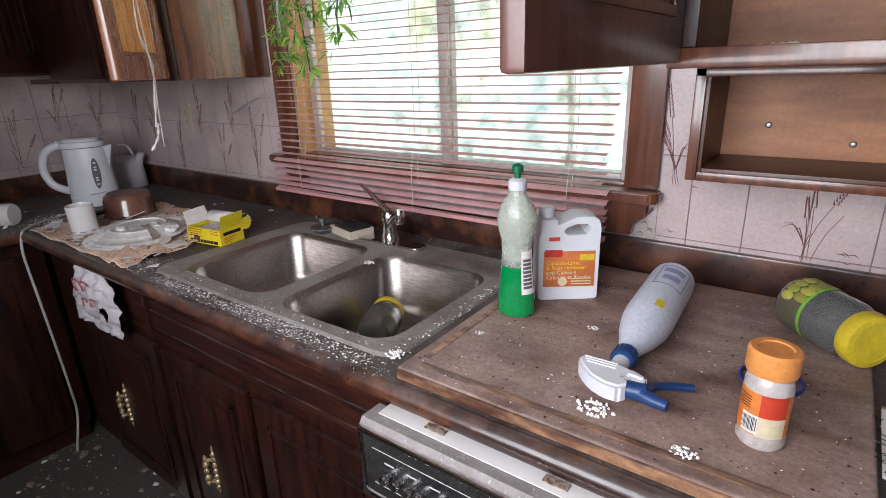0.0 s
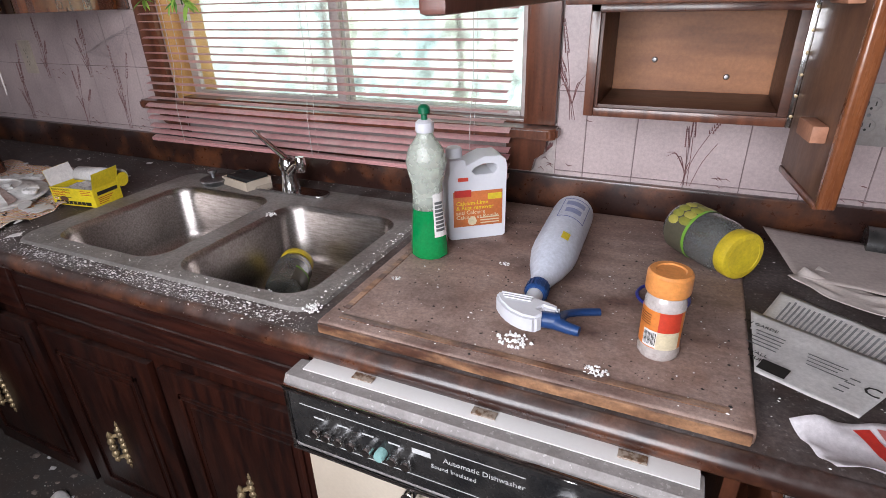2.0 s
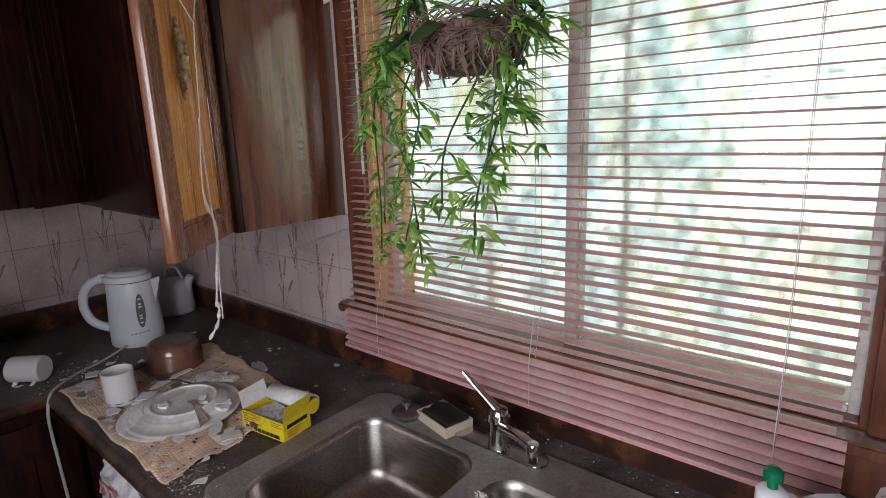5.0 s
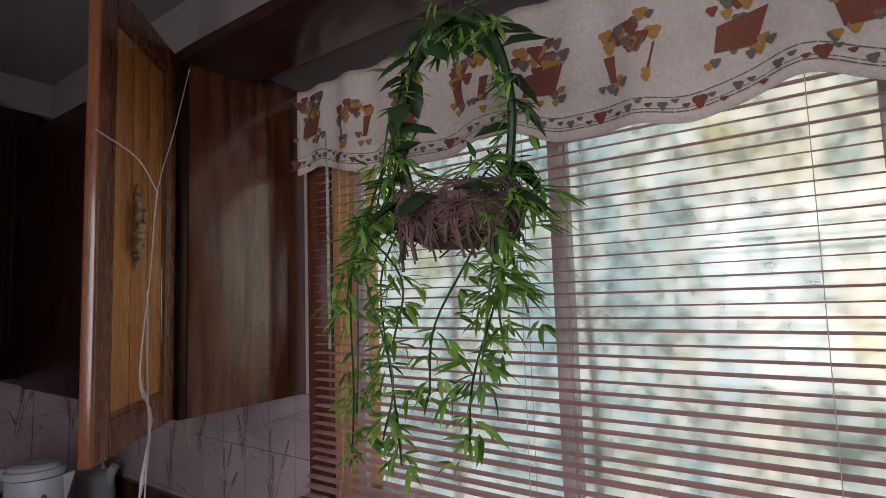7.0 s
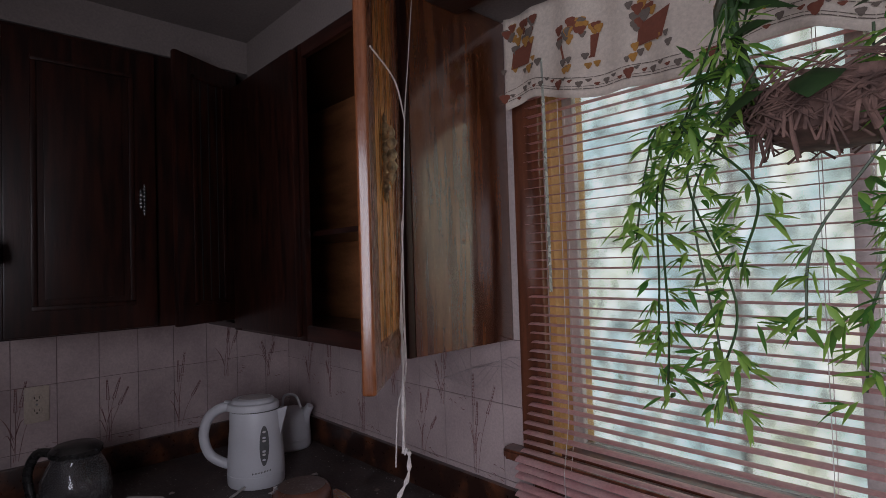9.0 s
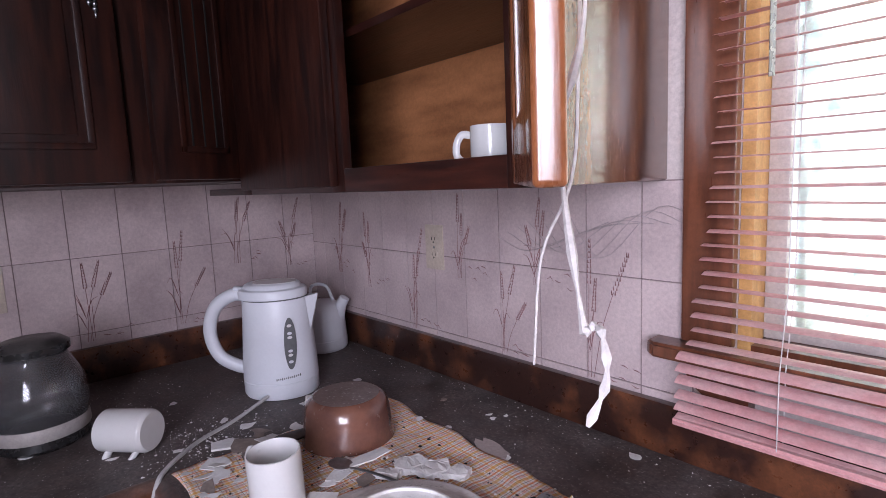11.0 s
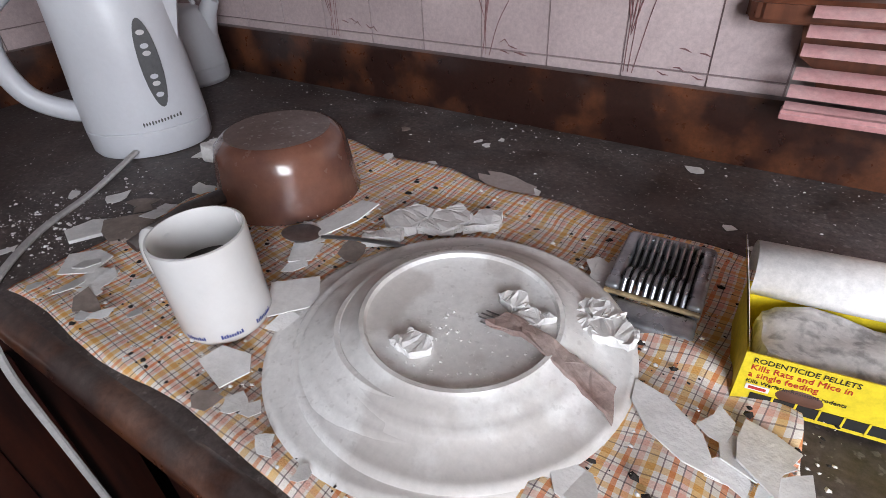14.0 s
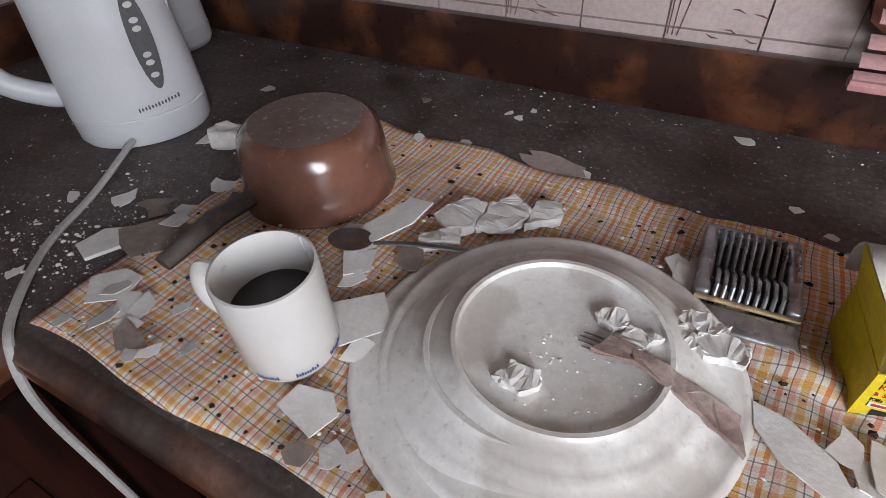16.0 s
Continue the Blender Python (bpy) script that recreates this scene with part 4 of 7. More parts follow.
def framed_door(hinge, direction, width, z0, z1, parent, handle_u, handle_z):
    """An open door of stiles and rails round a recessed panel of narrow planks; the panel looks to its left side."""
    d = Vector((direction[0], direction[1], 0)).normalized()
    m = Matrix.Translation((hinge[0], hinge[1], 0)) @ Matrix((d, Vector((0, 0, 1)).cross(d), Vector((0, 0, 1)))).transposed().to_4x4()
    door = part("open_door", box(0.05, width - 0.05, -0.004, 0.001, z0 + 0.05, z1 - 0.05, m=m), WOODF, parent, "red-brown framed door with an orange plank panel", smooth=False)
    for a0, a1, b0, b1 in ((0, 0.056, z0, z1), (width - 0.056, width, z0, z1)):
        part("stile", box(a0, a1, -0.011, 0.011, b0, b1, 0.005, m=m, seg=3), WOODF, door)
    for b0, b1 in ((z0, z0 + 0.062), (z1 - 0.062, z1)):
        part("rail", box(0.056, width - 0.056, -0.0105, 0.0105, b0, b1, 0.004, m=m, seg=3), WOODF, door)
    for a0, a1, b0, b1 in ((0.056, 0.066, z0 + 0.062, z1 - 0.062), (width - 0.066, width - 0.056, z0 + 0.062, z1 - 0.062), (0.066, width - 0.066, z0 + 0.062, z0 + 0.072), (0.066, width - 0.066, z1 - 0.072, z1 - 0.062)):
        part("moulding", box(a0, a1, -0.008, 0.008, b0, b1, 0.003, m=m), WOODF, door)
    n = 3
    w = (width - 0.132) / n
    for k in range(n):
        part("plank", box(0.066 + w * k + 0.0012, 0.066 + w * (k + 1) - 0.0012, 0.001, 0.006, z0 + 0.072, z1 - 0.072, 0.0016, m=m), WOODO, door)
    hb = ornate_handle(0, 0, 0, 1.5)
    hb.transform(m @ Matrix.Translation((handle_u, 0.006, handle_z)) @ Matrix.Rotation(radians(180), 4, "Z"))
    part("handle", hb, BRASS, door, "ornate brass pull")


framed_door((-1.706, 0.928), (0.235, -0.253), 0.345, UB + 0.006, UT - 0.02, uc, 0.205, 1.82)

wc = thing("wall_cabinet", (XW, 0.5, WB), "dark mahogany wall cabinet, one door ajar", "cabinet")
part("body", box(XW + 0.001, XW + 0.33, 0.30, 0.96, WB, WT, 0.003), WOOD, wc)
d = part("door", box(XW + 0.331, XW + 0.351, 0.315, 0.69, WB + 0.005, WT - 0.015, 0.005), WOOD, wc)
for a0, a1, b0, b1 in ((0.375, 0.628, WB + 0.075, WB + 0.089), (0.375, 0.628, WT - 0.099, WT - 0.085), (0.375, 0.389, WB + 0.089, WT - 0.099), (0.614, 0.628, WB + 0.089, WT - 0.099)):
    part("moulding", box(XW + 0.351, XW + 0.358, a0, a1, b0, b1, 0.003), WOOD, d)
part("panel", box(XW + 0.351, XW + 0.355, 0.405, 0.598, WB + 0.105, WT - 0.115, 0.002), WOOD, d)
hb = ornate_handle(0, 0, 0, 0.9)
hb.transform(Matrix.Translation((XW + 0.351, 0.652, 1.85)) @ Matrix.Rotation(radians(90), 4, "Z"))
part("handle", hb, DULLMETAL, d, "ornate dull metal pull")
hinged_door("ajar_door", (XW + 0.345, 0.945), (0.42, -0.9), 0.255, WB + 0.005, WT - 0.015, wc, WOOD)
hood_cab = thing("wall_cabinet", (XW, 0.0, 1.75), "short dark wall cabinet above the range hood", "cabinet")
part("body", box(XW + 0.001, XW + 0.33, -0.46, 0.295, 1.72, WT, 0.003), WOOD, hood_cab)
part("door", box(XW + 0.331, XW + 0.351, -0.44, 0.28, 1.74, WT - 0.015, 0.005), WOOD, hood_cab)
hb = ornate_handle(0, 0, 0, 1.2)
hb.transform(Matrix.Translation((XW + 0.351, 0.24, 1.95)) @ Matrix.Rotation(radians(90), 4, "Z"))
part("hinge", hb, CHROME, hood_cab, "worn metal hinge")
hood = thing("range_hood", (XW, -0.1, 1.62), "pale enamel range hood", "range hood")
part("shell", box(XW + 0.001, XW + 0.45, -0.46, 0.295, 1.65, 1.719, 0.006), GREYPL, hood)
part("lip", box(XW + 0.451, XW + 0.46, -0.46, 0.295, 1.65, 1.69, 0.003), CHROME, hood)

rc = thing("wall_cabinet", (0.5, 1.3, UB), "dark wooden wall cabinet with its door hanging open", "cabinet")
RB = 1.414
part("side", box(-0.245, -0.225, 0.955, YN - 0.001, RB, UT, 0.003), WOOD, rc)
part("bottom", box(-0.225, XE, 0.955, YN - 0.001, RB + 0.008, RB + 0.022), WOODX, rc)
part("back", box(-0.225, XE, YN - 0.008, YN - 0.001, RB + 0.03, UT), PLY, rc)
part("top", box(-0.225, XE, 0.955, YN - 0.001, UT - 0.018, UT), WOODX, rc)
part("rail", box(-0.245, XE, 0.935, 0.954, RB, RB + 0.029, 0.003), WOODR, rc, "reddish glossy front rail")
part("stile", box(-0.245, -0.205, 0.935, 0.954, RB + 0.029, UT, 0.003), WOOD, rc)
part("stile", box(0.36, 0.41, 0.935, 0.954, RB + 0.029, UT, 0.003), WOOD, rc)
hinged_door("open_door", (-0.236, 0.93), (0.006, -1), 0.492, RB + 0.008, UT - 0.02, rc, mat("red_cabinet_door", (0.095, 0.032, 0.022), 0.34, var=(0.05, 0.017, 0.012), scale=8, stretch=(7, 7, 0.6), bump=0.1, bscale=40, coat=0.2), thick=0.024)

# small spice cabinet under it
SPICEW = mat("red_brown_inside", (0.10, 0.038, 0.022), 0.4, var=(0.055, 0.02, 0.012), scale=8, stretch=(0.7, 5, 5), bump=0.1, bscale=40)
sc = thing("spice_cabinet", (-0.06, 1.28, 1.22), "small open wooden spice cabinet with drooping door", "cabinet")
NX0, NX1, NY, NZ0, NZ1 = -0.225, 0.105, 1.088, 1.222, RB - 0.001
part("back", box(NX0, NX1, 1.268, YN - 0.006, NZ0, NZ1), PLY, sc, "bare plywood back with two screws")
for a in ((NX0, NX0 + 0.018, NZ0, NZ1), (NX1 - 0.018, NX1, NZ0, NZ1), (NX0 + 0.018, NX1 - 0.018, NZ0, NZ0 + 0.018), (NX0 + 0.018, NX1 - 0.018, NZ1 - 0.014, NZ1)):
    part("side", box(a[0], a[1], NY, 1.267, a[2], a[3], 0.002), SPICEW, sc)
for a in ((NX0 - 0.006, NX0 + 0.012, NZ0 - 0.004, NZ1), (NX0 + 0.012, NX1 - 0.004, NZ0 - 0.004, NZ0 + 0.012)):
    part("front_trim", box(a[0], a[1], NY - 0.008, NY - 0.001, a[2], a[3], 0.002), WOODR, sc, "reddish front edge")
for sx, sz in ((-0.129, 1.30), (0.008, 1.27)):
    part("screw", lathe([(0, 0.004), (0.004, 0.003), (0.006, 0.0), (0, 0)], 12, Matrix.Translation((sx, 1.2675, sz)) @ Matrix.Rotation(radians(90), 4, "X")), DULLMETAL, sc)
part("piano_hinge", box(NX1 - 0.004, NX1 + 0.006, NY - 0.010, NY - 0.0015, NZ0 - 0.004, NZ1 + 0.06, 0.001), CHROME, sc, "long shiny piano hinge")
for i in range(7):
    part("hinge_screw", lathe([(0, 0.0025), (0.0025, 0.002), (0.003, 0), (0, 0)], 8, Matrix.Translation((NX1 + 0.001, NY - 0.010, NZ0 + 0.015 + 0.033 * i)) @ Matrix.Rotation(radians(90), 4, "X")), BRASS, sc)
dv = Vector((0.12, -0.85, 0)).normalized()
dm = Matrix.Translation((NX1 + 0.012, NY - 0.012, 0)) @ Matrix((dv, Vector((0, 0, 1)).cross(dv), Vector((0, 0, 1)))).transposed().to_4x4()
dd = part("drooping_door", box(0, 0.186, -0.009, 0.009, 1.158, 1.60, 0.003, m=dm), mat("bare_door_back", (0.17, 0.085, 0.05), 0.5, var=(0.09, 0.042, 0.026), scale=7, stretch=(3, 3, 0.8), detail=9, dust=0.2, coat=0.2), sc, "stained bare back of the small door")
part("door_edge", box(0.1865, 0.203, -0.011, 0.012, 1.152, 1.606, 0.005, m=dm, seg=3), WOODF, dd, "rounded varnished edge")
part("door_edge", box(0.0, 0.186, -0.011, 0.011, 1.146, 1.1575, 0.004, m=dm), WOODR, dd)
for bz in (1.235, 1.41):
    part("block", box(0.10, 0.165, -0.030, -0.0095, bz, bz + 0.024, 0.003, m=dm), mat("raw_block", (0.42, 0.20, 0.12), 0.6, var=(0.30, 0.13, 0.075), scale=20), dd, "small raw wooden block")
bx = thing("carton", (0.16, 1.05, RB + 0.023), "white carton with blue print on the shelf", "carton")
part("carton", box(0.09, 0.22, 1.0, 1.08, RB + 0.023, RB + 0.25, 0.002), PAPER, bx)
part("blue_print", box(0.095, 0.215, 0.998, 0.9995, RB + 0.035, RB + 0.075), mat("carton_blue", (0.25, 0.33, 0.5), 0.5), bx)
part("print_line", box(0.11, 0.2, 0.998, 0.9995, RB + 0.11, RB + 0.125), INKG, bx)
part("front_trim", box(NX0 - 0.006, NX1 + 0.004, NY - 0.008, NY - 0.001, NZ1 - 0.016, NZ1 - 0.001, 0.002), WOODR, sc, "reddish front edge")

# ---- things on the cutting board ----
BT = 0.9535


def label_patch(profile_r, a0, a1, z0, z1, m, material, parent, name="label", off=0.0008, sx=1.0, sy=1.0, n=14, label=""):
    """A curved label on a turned body; profile_r(z) gives the radius."""
    bm = bmesh.new()
    rows = []
    for j in range(7):
        z = z0 + (z1 - z0) * j / 6
        r = profile_r(z) + off
        rows.append([bm.verts.new((r * sx * math.cos(a0 + (a1 - a0) * i / n), r * sy * math.sin(a0 + (a1 - a0) * i / n), z)) for i in range(n + 1)])
    for a, b in zip(rows, rows[1:]):
        for i in range(n):
            bm.faces.new((a[i], a[i + 1], b[i + 1], b[i]))
    bm.transform(m)
    return part(name, bm, material, parent, label)


def interp(prof):
    rows = [(z, r) for r, z in prof]

    def f(z):
        for (z0, r0), (z1, r1) in zip(rows, rows[1:]):
            if min(z0, z1) <= z <= max(z0, z1) and z0 != z1:
                return r0 + (r1 - r0) * (z - z0) / (z1 - z0)
        return rows[-1][1]
    return f


def arc_text(words, size, r, z, a_mid, m, material, parent):
    """Letters bent round a turned body."""
    step = size * 0.62 / r
    a = a_mid - step * (len(words) - 1) / 2
    for ch in words:
        if ch != " ":
            o = m @ Vector((r * math.cos(a), r * math.sin(a), z))
            rt = m.to_3x3() @ Vector((-math.sin(a), math.cos(a), 0))
            text("letter", ch, size, face_frame(o, rt, m.to_3x3() @ Vector((0, 0, 1))), material, parent)
        a += step


# dish soap
M = pose(-0.486, 0.917, BT, 0, 0, 14) @ Matrix.Diagonal((0.98, 1.0, 0.98, 1))
soap = thing("dish_soap_bottle", label="clear waisted bottle half full of green dish soap", category="bottle", m=M)
prof = [(0.0, 0.0), (0.034, 0.0), (0.039, 0.006), (0.038, 0.03), (0.033, 0.09), (0.030, 0.13), (0.031, 0.155), (0.038, 0.185), (0.040, 0.20), (0.034, 0.225), (0.020, 0.245), (0.016, 0.252), (0.016, 0.262)]
f = interp(prof[1:])
part("body", lathe([(f(0.1051), 0.1051)] + [q for q in prof if q[1] > 0.106], 40, M, sy=0.78), CLEARPL, soap, "cloudy clear plastic body")
part("liquid", lathe([q for q in prof if q[1] < 0.1] + [(f(0.105), 0.105), (0, 0.105)], 40, M, sy=0.78), GREENLIQ, soap, "bright green liquid in the lower half")
part("collar", lathe([(0, 0.258), (0.017, 0.258), (0.018, 0.262), (0.0175, 0.275), (0.012, 0.280), (0, 0.281)], 28, M), WHITEPL, soap)
part("cap", lathe([(0, 0.279), (0.006, 0.279), (0.006, 0.290), (0.011, 0.292), (0.011, 0.303), (0.006, 0.308), (0, 0.309)], 20, M), GREENCAP, soap, "green push-pull cap")
label_patch(interp(prof[1:]), radians(-62), radians(-8), 0.05, 0.14, M, PAPER, soap, sy=0.78, label="torn white back label with fine print")
for i in range(8):
    label_patch(interp(prof[1:]), radians(-56), radians(-20), 0.062 + i * 0.008, 0.0675 + i * 0.008, M, INKG, soap, "print_line", 0.0014, sy=0.78)

# rust remover jug
M = pose(-0.443, 1.052, BT, 0, 0, 36)
jug = thing("rust_remover_jug", label="white plastic jug with an orange label", category="jug", m=M)
hole = bmesh.new()
outer = [(-0.062, 0.004), (-0.056, 0.0), (0.056, 0.0), (0.062, 0.004), (0.063, 0.125), (0.064, 0.155), (0.060, 0.172), (0.048, 0.180), (0.015, 0.180), (-0.005, 0.172), (-0.024, 0.163), (-0.026, 0.176), (-0.058, 0.176), (-0.058, 0.150), (-0.063, 0.135)]
inner = [(-0.012, 0.150), (-0.004, 0.143), (0.035, 0.143), (0.042, 0.150), (0.041, 0.160), (0.034, 0.165), (0.012, 0.165), (-0.006, 0.158)]
es = []
for lp in (outer, inner):
    vs = [hole.verts.new((x, -0.033, z)) for x, z in lp]
    es += [hole.edges.new((vs[i], vs[(i + 1) % len(vs)])) for i in range(len(vs))]
bmesh.ops.triangle_fill(hole, use_beauty=True, use_dissolve=True, edges=es)
g = bmesh.ops.extrude_face_region(hole, geom=list(hole.faces))
bmesh.ops.translate(hole, verts=[v for v in g["geom"] if isinstance(v, bmesh.types.BMVert)], vec=(0, 0.066, 0))
bmesh.ops.recalc_face_normals(hole, faces=hole.faces)
sharp = [e for e in hole.edges if len(e.link_faces) == 2 and e.calc_face_angle(0) > radians(60)]
bmesh.ops.bevel(hole, geom=sharp, offset=0.007, segments=3, affect="EDGES", clamp_overlap=True)
part("body", hole, WHITEPL, jug, local=True)
part("cap", lathe([(0.015, 0.174), (0.017, 0.176), (0.017, 0.192), (0.014, 0.196), (0, 0.196)], 24, Matrix.Translation((-0.042, 0, 0))), WHITEPL, jug, local=True)
part("label", box(-0.052, 0.054, -0.0345, -0.0325, 0.030, 0.108, 0.0004), ORANGEL, jug, "orange paper label", local=True)
part("brand_patch", box(-0.05, -0.014, -0.0352, -0.0342, 0.097, 0.112), INKR, jug, local=True)
part("yellow_patch", box(0.022, 0.052, -0.0352, -0.0342, 0.088, 0.101), YLID, jug, local=True)
part("red_mark", box(-0.042, -0.02, -0.0345, -0.0335, 0.131, 0.139), REDL, jug, local=True)
for i, w in enumerate(("Calcium-Lime", "& Rust remover", "anti Calcaire", "Calcium et Rouille")):
    text("lettering", w, 0.0125, M @ face_frame((-0.047, -0.0356, 0.083 - i * 0.0105), (1, 0, 0), (0, 0, 1)), YELLOW if i < 2 else CREAML, jug, align="LEFT")
part("hazard_mark", lathe([(0, 0.001), (0.010, 0.001), (0.010, 0), (0, 0)], 8, Matrix.Translation((-0.012, -0.0345, 0.042)) @ Matrix.Rotation(radians(90), 4, "X")), CREAML, jug, local=True)
for i in range(3):
    part("print_line", box(0.006, 0.047, -0.0352, -0.0345, 0.035 + i * 0.006, 0.0372 + i * 0.006), CREAML, jug, local=True)

# spray bottle lying on its side
ax = Vector((0.010, -0.32, -0.012)).normalized()
zx = Vector((0, 0, 1))
sd = ax.cross(zx).normalized()
M = Matrix.Translation((-0.241, 1.133, BT + 0.0445)) @ Matrix((-sd, -(zx - ax * zx.dot(ax)), ax)).transposed().to_4x4() @ Matrix.Diagonal((1.04, 1.04, 1.36, 1))
spray = thing("spray_bottle", label="pale blue spray bottle lying with blue trigger", category="bottle", m=M)
prof = [(0, 0.0), (0.034, 0.0), (0.0405, 0.006), (0.0415, 0.02), (0.0415, 0.135), (0.040, 0.155), (0.032, 0.185), (0.020, 0.215), (0.0145, 0.232), (0.0145, 0.24)]
part("body", lathe(prof, 40, M), BLUETINT, spray)
part("collar", lathe([(0.0145, 0.232), (0.0175, 0.234), (0.018, 0.252), (0.0155, 0.255), (0, 0.255)], 28, M), BLUEPL, spray, "blue ribbed collar")
for i in range(16):
    a = 2 * math.pi * i / 16
    part("rib", box(-0.0012, 0.0012, 0.0175, 0.0192, 0.236, 0.251, m=M @ Matrix.Rotation(a, 4, "Z")), BLUEPL, spray)
part("neck", lathe([(0.013, 0.254), (0.0125, 0.285), (0.0, 0.286)], 20, M), WHITEPL, spray)
shell = [(-0.052, 0.276), (-0.030, 0.272), (0.0, 0.273), (0.030, 0.279), (0.046, 0.284), (0.049, 0.290), (0.044, 0.295), (0.024, 0.292), (0.020, 0.297), (0.030, 0.301), (0.030, 0.308), (0.020, 0.318), (0.0, 0.318), (-0.022, 0.311), (-0.042, 0.297), (-0.053, 0.284)]
bm = slab(shell, -0.0145, 0.0145, bevel=0.004)
bm.transform(M @ Matrix.Rotation(radians(90), 4, "X"))
part("head", bm, WHITEPL, spray, "white ribbed spray head")
for k in range(3):
    part("rib", box(-0.045 + 0.004 * k, 0.004, -0.0165, 0.0165, 0.2775 + 0.0045 * k, 0.2790 + 0.0045 * k, 0.0005, m=M), WHITEPL, spray)
part("joint", tube([M @ Vector(p) for p in ((0.018, 0.0, 0.302), (0.052, 0.0, 0.300))], [0.0125, 0.0135], 12), BLUEPL, spray)
part("nozzle", tube([M @ Vector(p) for p in ((0.048, 0.0, 0.304), (0.066, 0.0, 0.309), (0.082, 0.0, 0.311))], [0.0105, 0.009, 0.0075], 14), BLUEPL, spray, "blue nozzle")
part("trigger", tube([M @ Vector(p) for p in smooth_path([(0.050, 0.0, 0.298), (0.050, 0.006, 0.284), (0.054, 0.010, 0.272), (0.074, 0.014, 0.258), (0.100, 0.016, 0.248)], 5)], 0.0085, 10, flat=0.7), BLUEPL, spray, "curved blue trigger")
f = interp(prof[1:])
for z0, z1, a0, a1 in ((0.02, 0.022, -110, -35), (0.085, 0.087, -110, -35), (0.02, 0.087, -110, -108), (0.02, 0.087, -37, -35), (0.03, 0.045, -100, -48), (0.055, 0.07, -95, -52)):
    label_patch(f, radians(a0), radians(a1), z0, z1, M, mat("label_blue", (0.13, 0.17, 0.42), 0.5) if z1 - z0 < 0.01 or a1 - a0 < 10 else mat("label_pale", (0.30, 0.34, 0.55), 0.5), spray, "label_print")
label_patch(f, radians(-75), radians(-55), 0.135, 0.152, M, YLID, spray, "sticker", label="small yellow price sticker")

# spice jar
M = pose(-0.034, 0.750, BT, 0, 0, 0) @ Matrix.Diagonal((0.85, 0.85, 0.95, 1))
spice = thing("spice_jar", label="glass spice jar, orange lid, red and cream label", category="jar", m=M)
prof = [(0, 0.0), (0.031, 0.0), (0.034, 0.004), (0.0345, 0.012), (0.033, 0.02), (0.033, 0.092), (0.030, 0.102), (0.026, 0.108), (0.026, 0.112)]
part("body", lathe(prof, 40, M), FROST, spice, "dusty pale glass")
f = interp(prof[1:])
label_patch(f, radians(-178), radians(-20), 0.022, 0.085, M, mat("bright_orange_label", (0.72, 0.22, 0.04), 0.5), spice, label="orange-red wrap label", n=24)
label_patch(f, radians(-98), radians(-35), 0.052, 0.085, M, REDL, spice, "label_panel", 0.0012)
label_patch(f, radians(-100), radians(-35), 0.022, 0.052, M, CREAML, spice, "label_panel", 0.0014)
label_patch(f, radians(-138), radians(-98), 0.024, 0.052, M, PAPER, spice, "barcode_panel", 0.0014)
for i in range(11):
    label_patch(f, radians(-135 + i * 3.3), radians(-135 + i * 3.3 + (2 if i % 3 else 1.2)), 0.028, 0.049, M, INK, spice, "barcode_bar", 0.002, n=1)
for i in range(5):
    label_patch(f, radians(-160), radians(-120), 0.060 + i * 0.004, 0.0615 + i * 0.004, M, INK, spice, "print_line", 0.0014)
part("lid", lathe([(0.0, 0.140), (0.022, 0.140), (0.024, 0.142), (0.032, 0.142), (0.0355, 0.138), (0.036, 0.112), (0.034, 0.108), (0.027, 0.108)], 40, M), ORANGE, spice, "orange ribbed plastic lid")

# pickle jar lying on its side
ax = Vector((0.112, -0.122, 0)).normalized()
sd = ax.cross(zx).normalized()
M = Matrix.Translation((-0.030, 1.137, BT + 0.050)) @ Matrix((sd, zx, ax)).transposed().to_4x4()


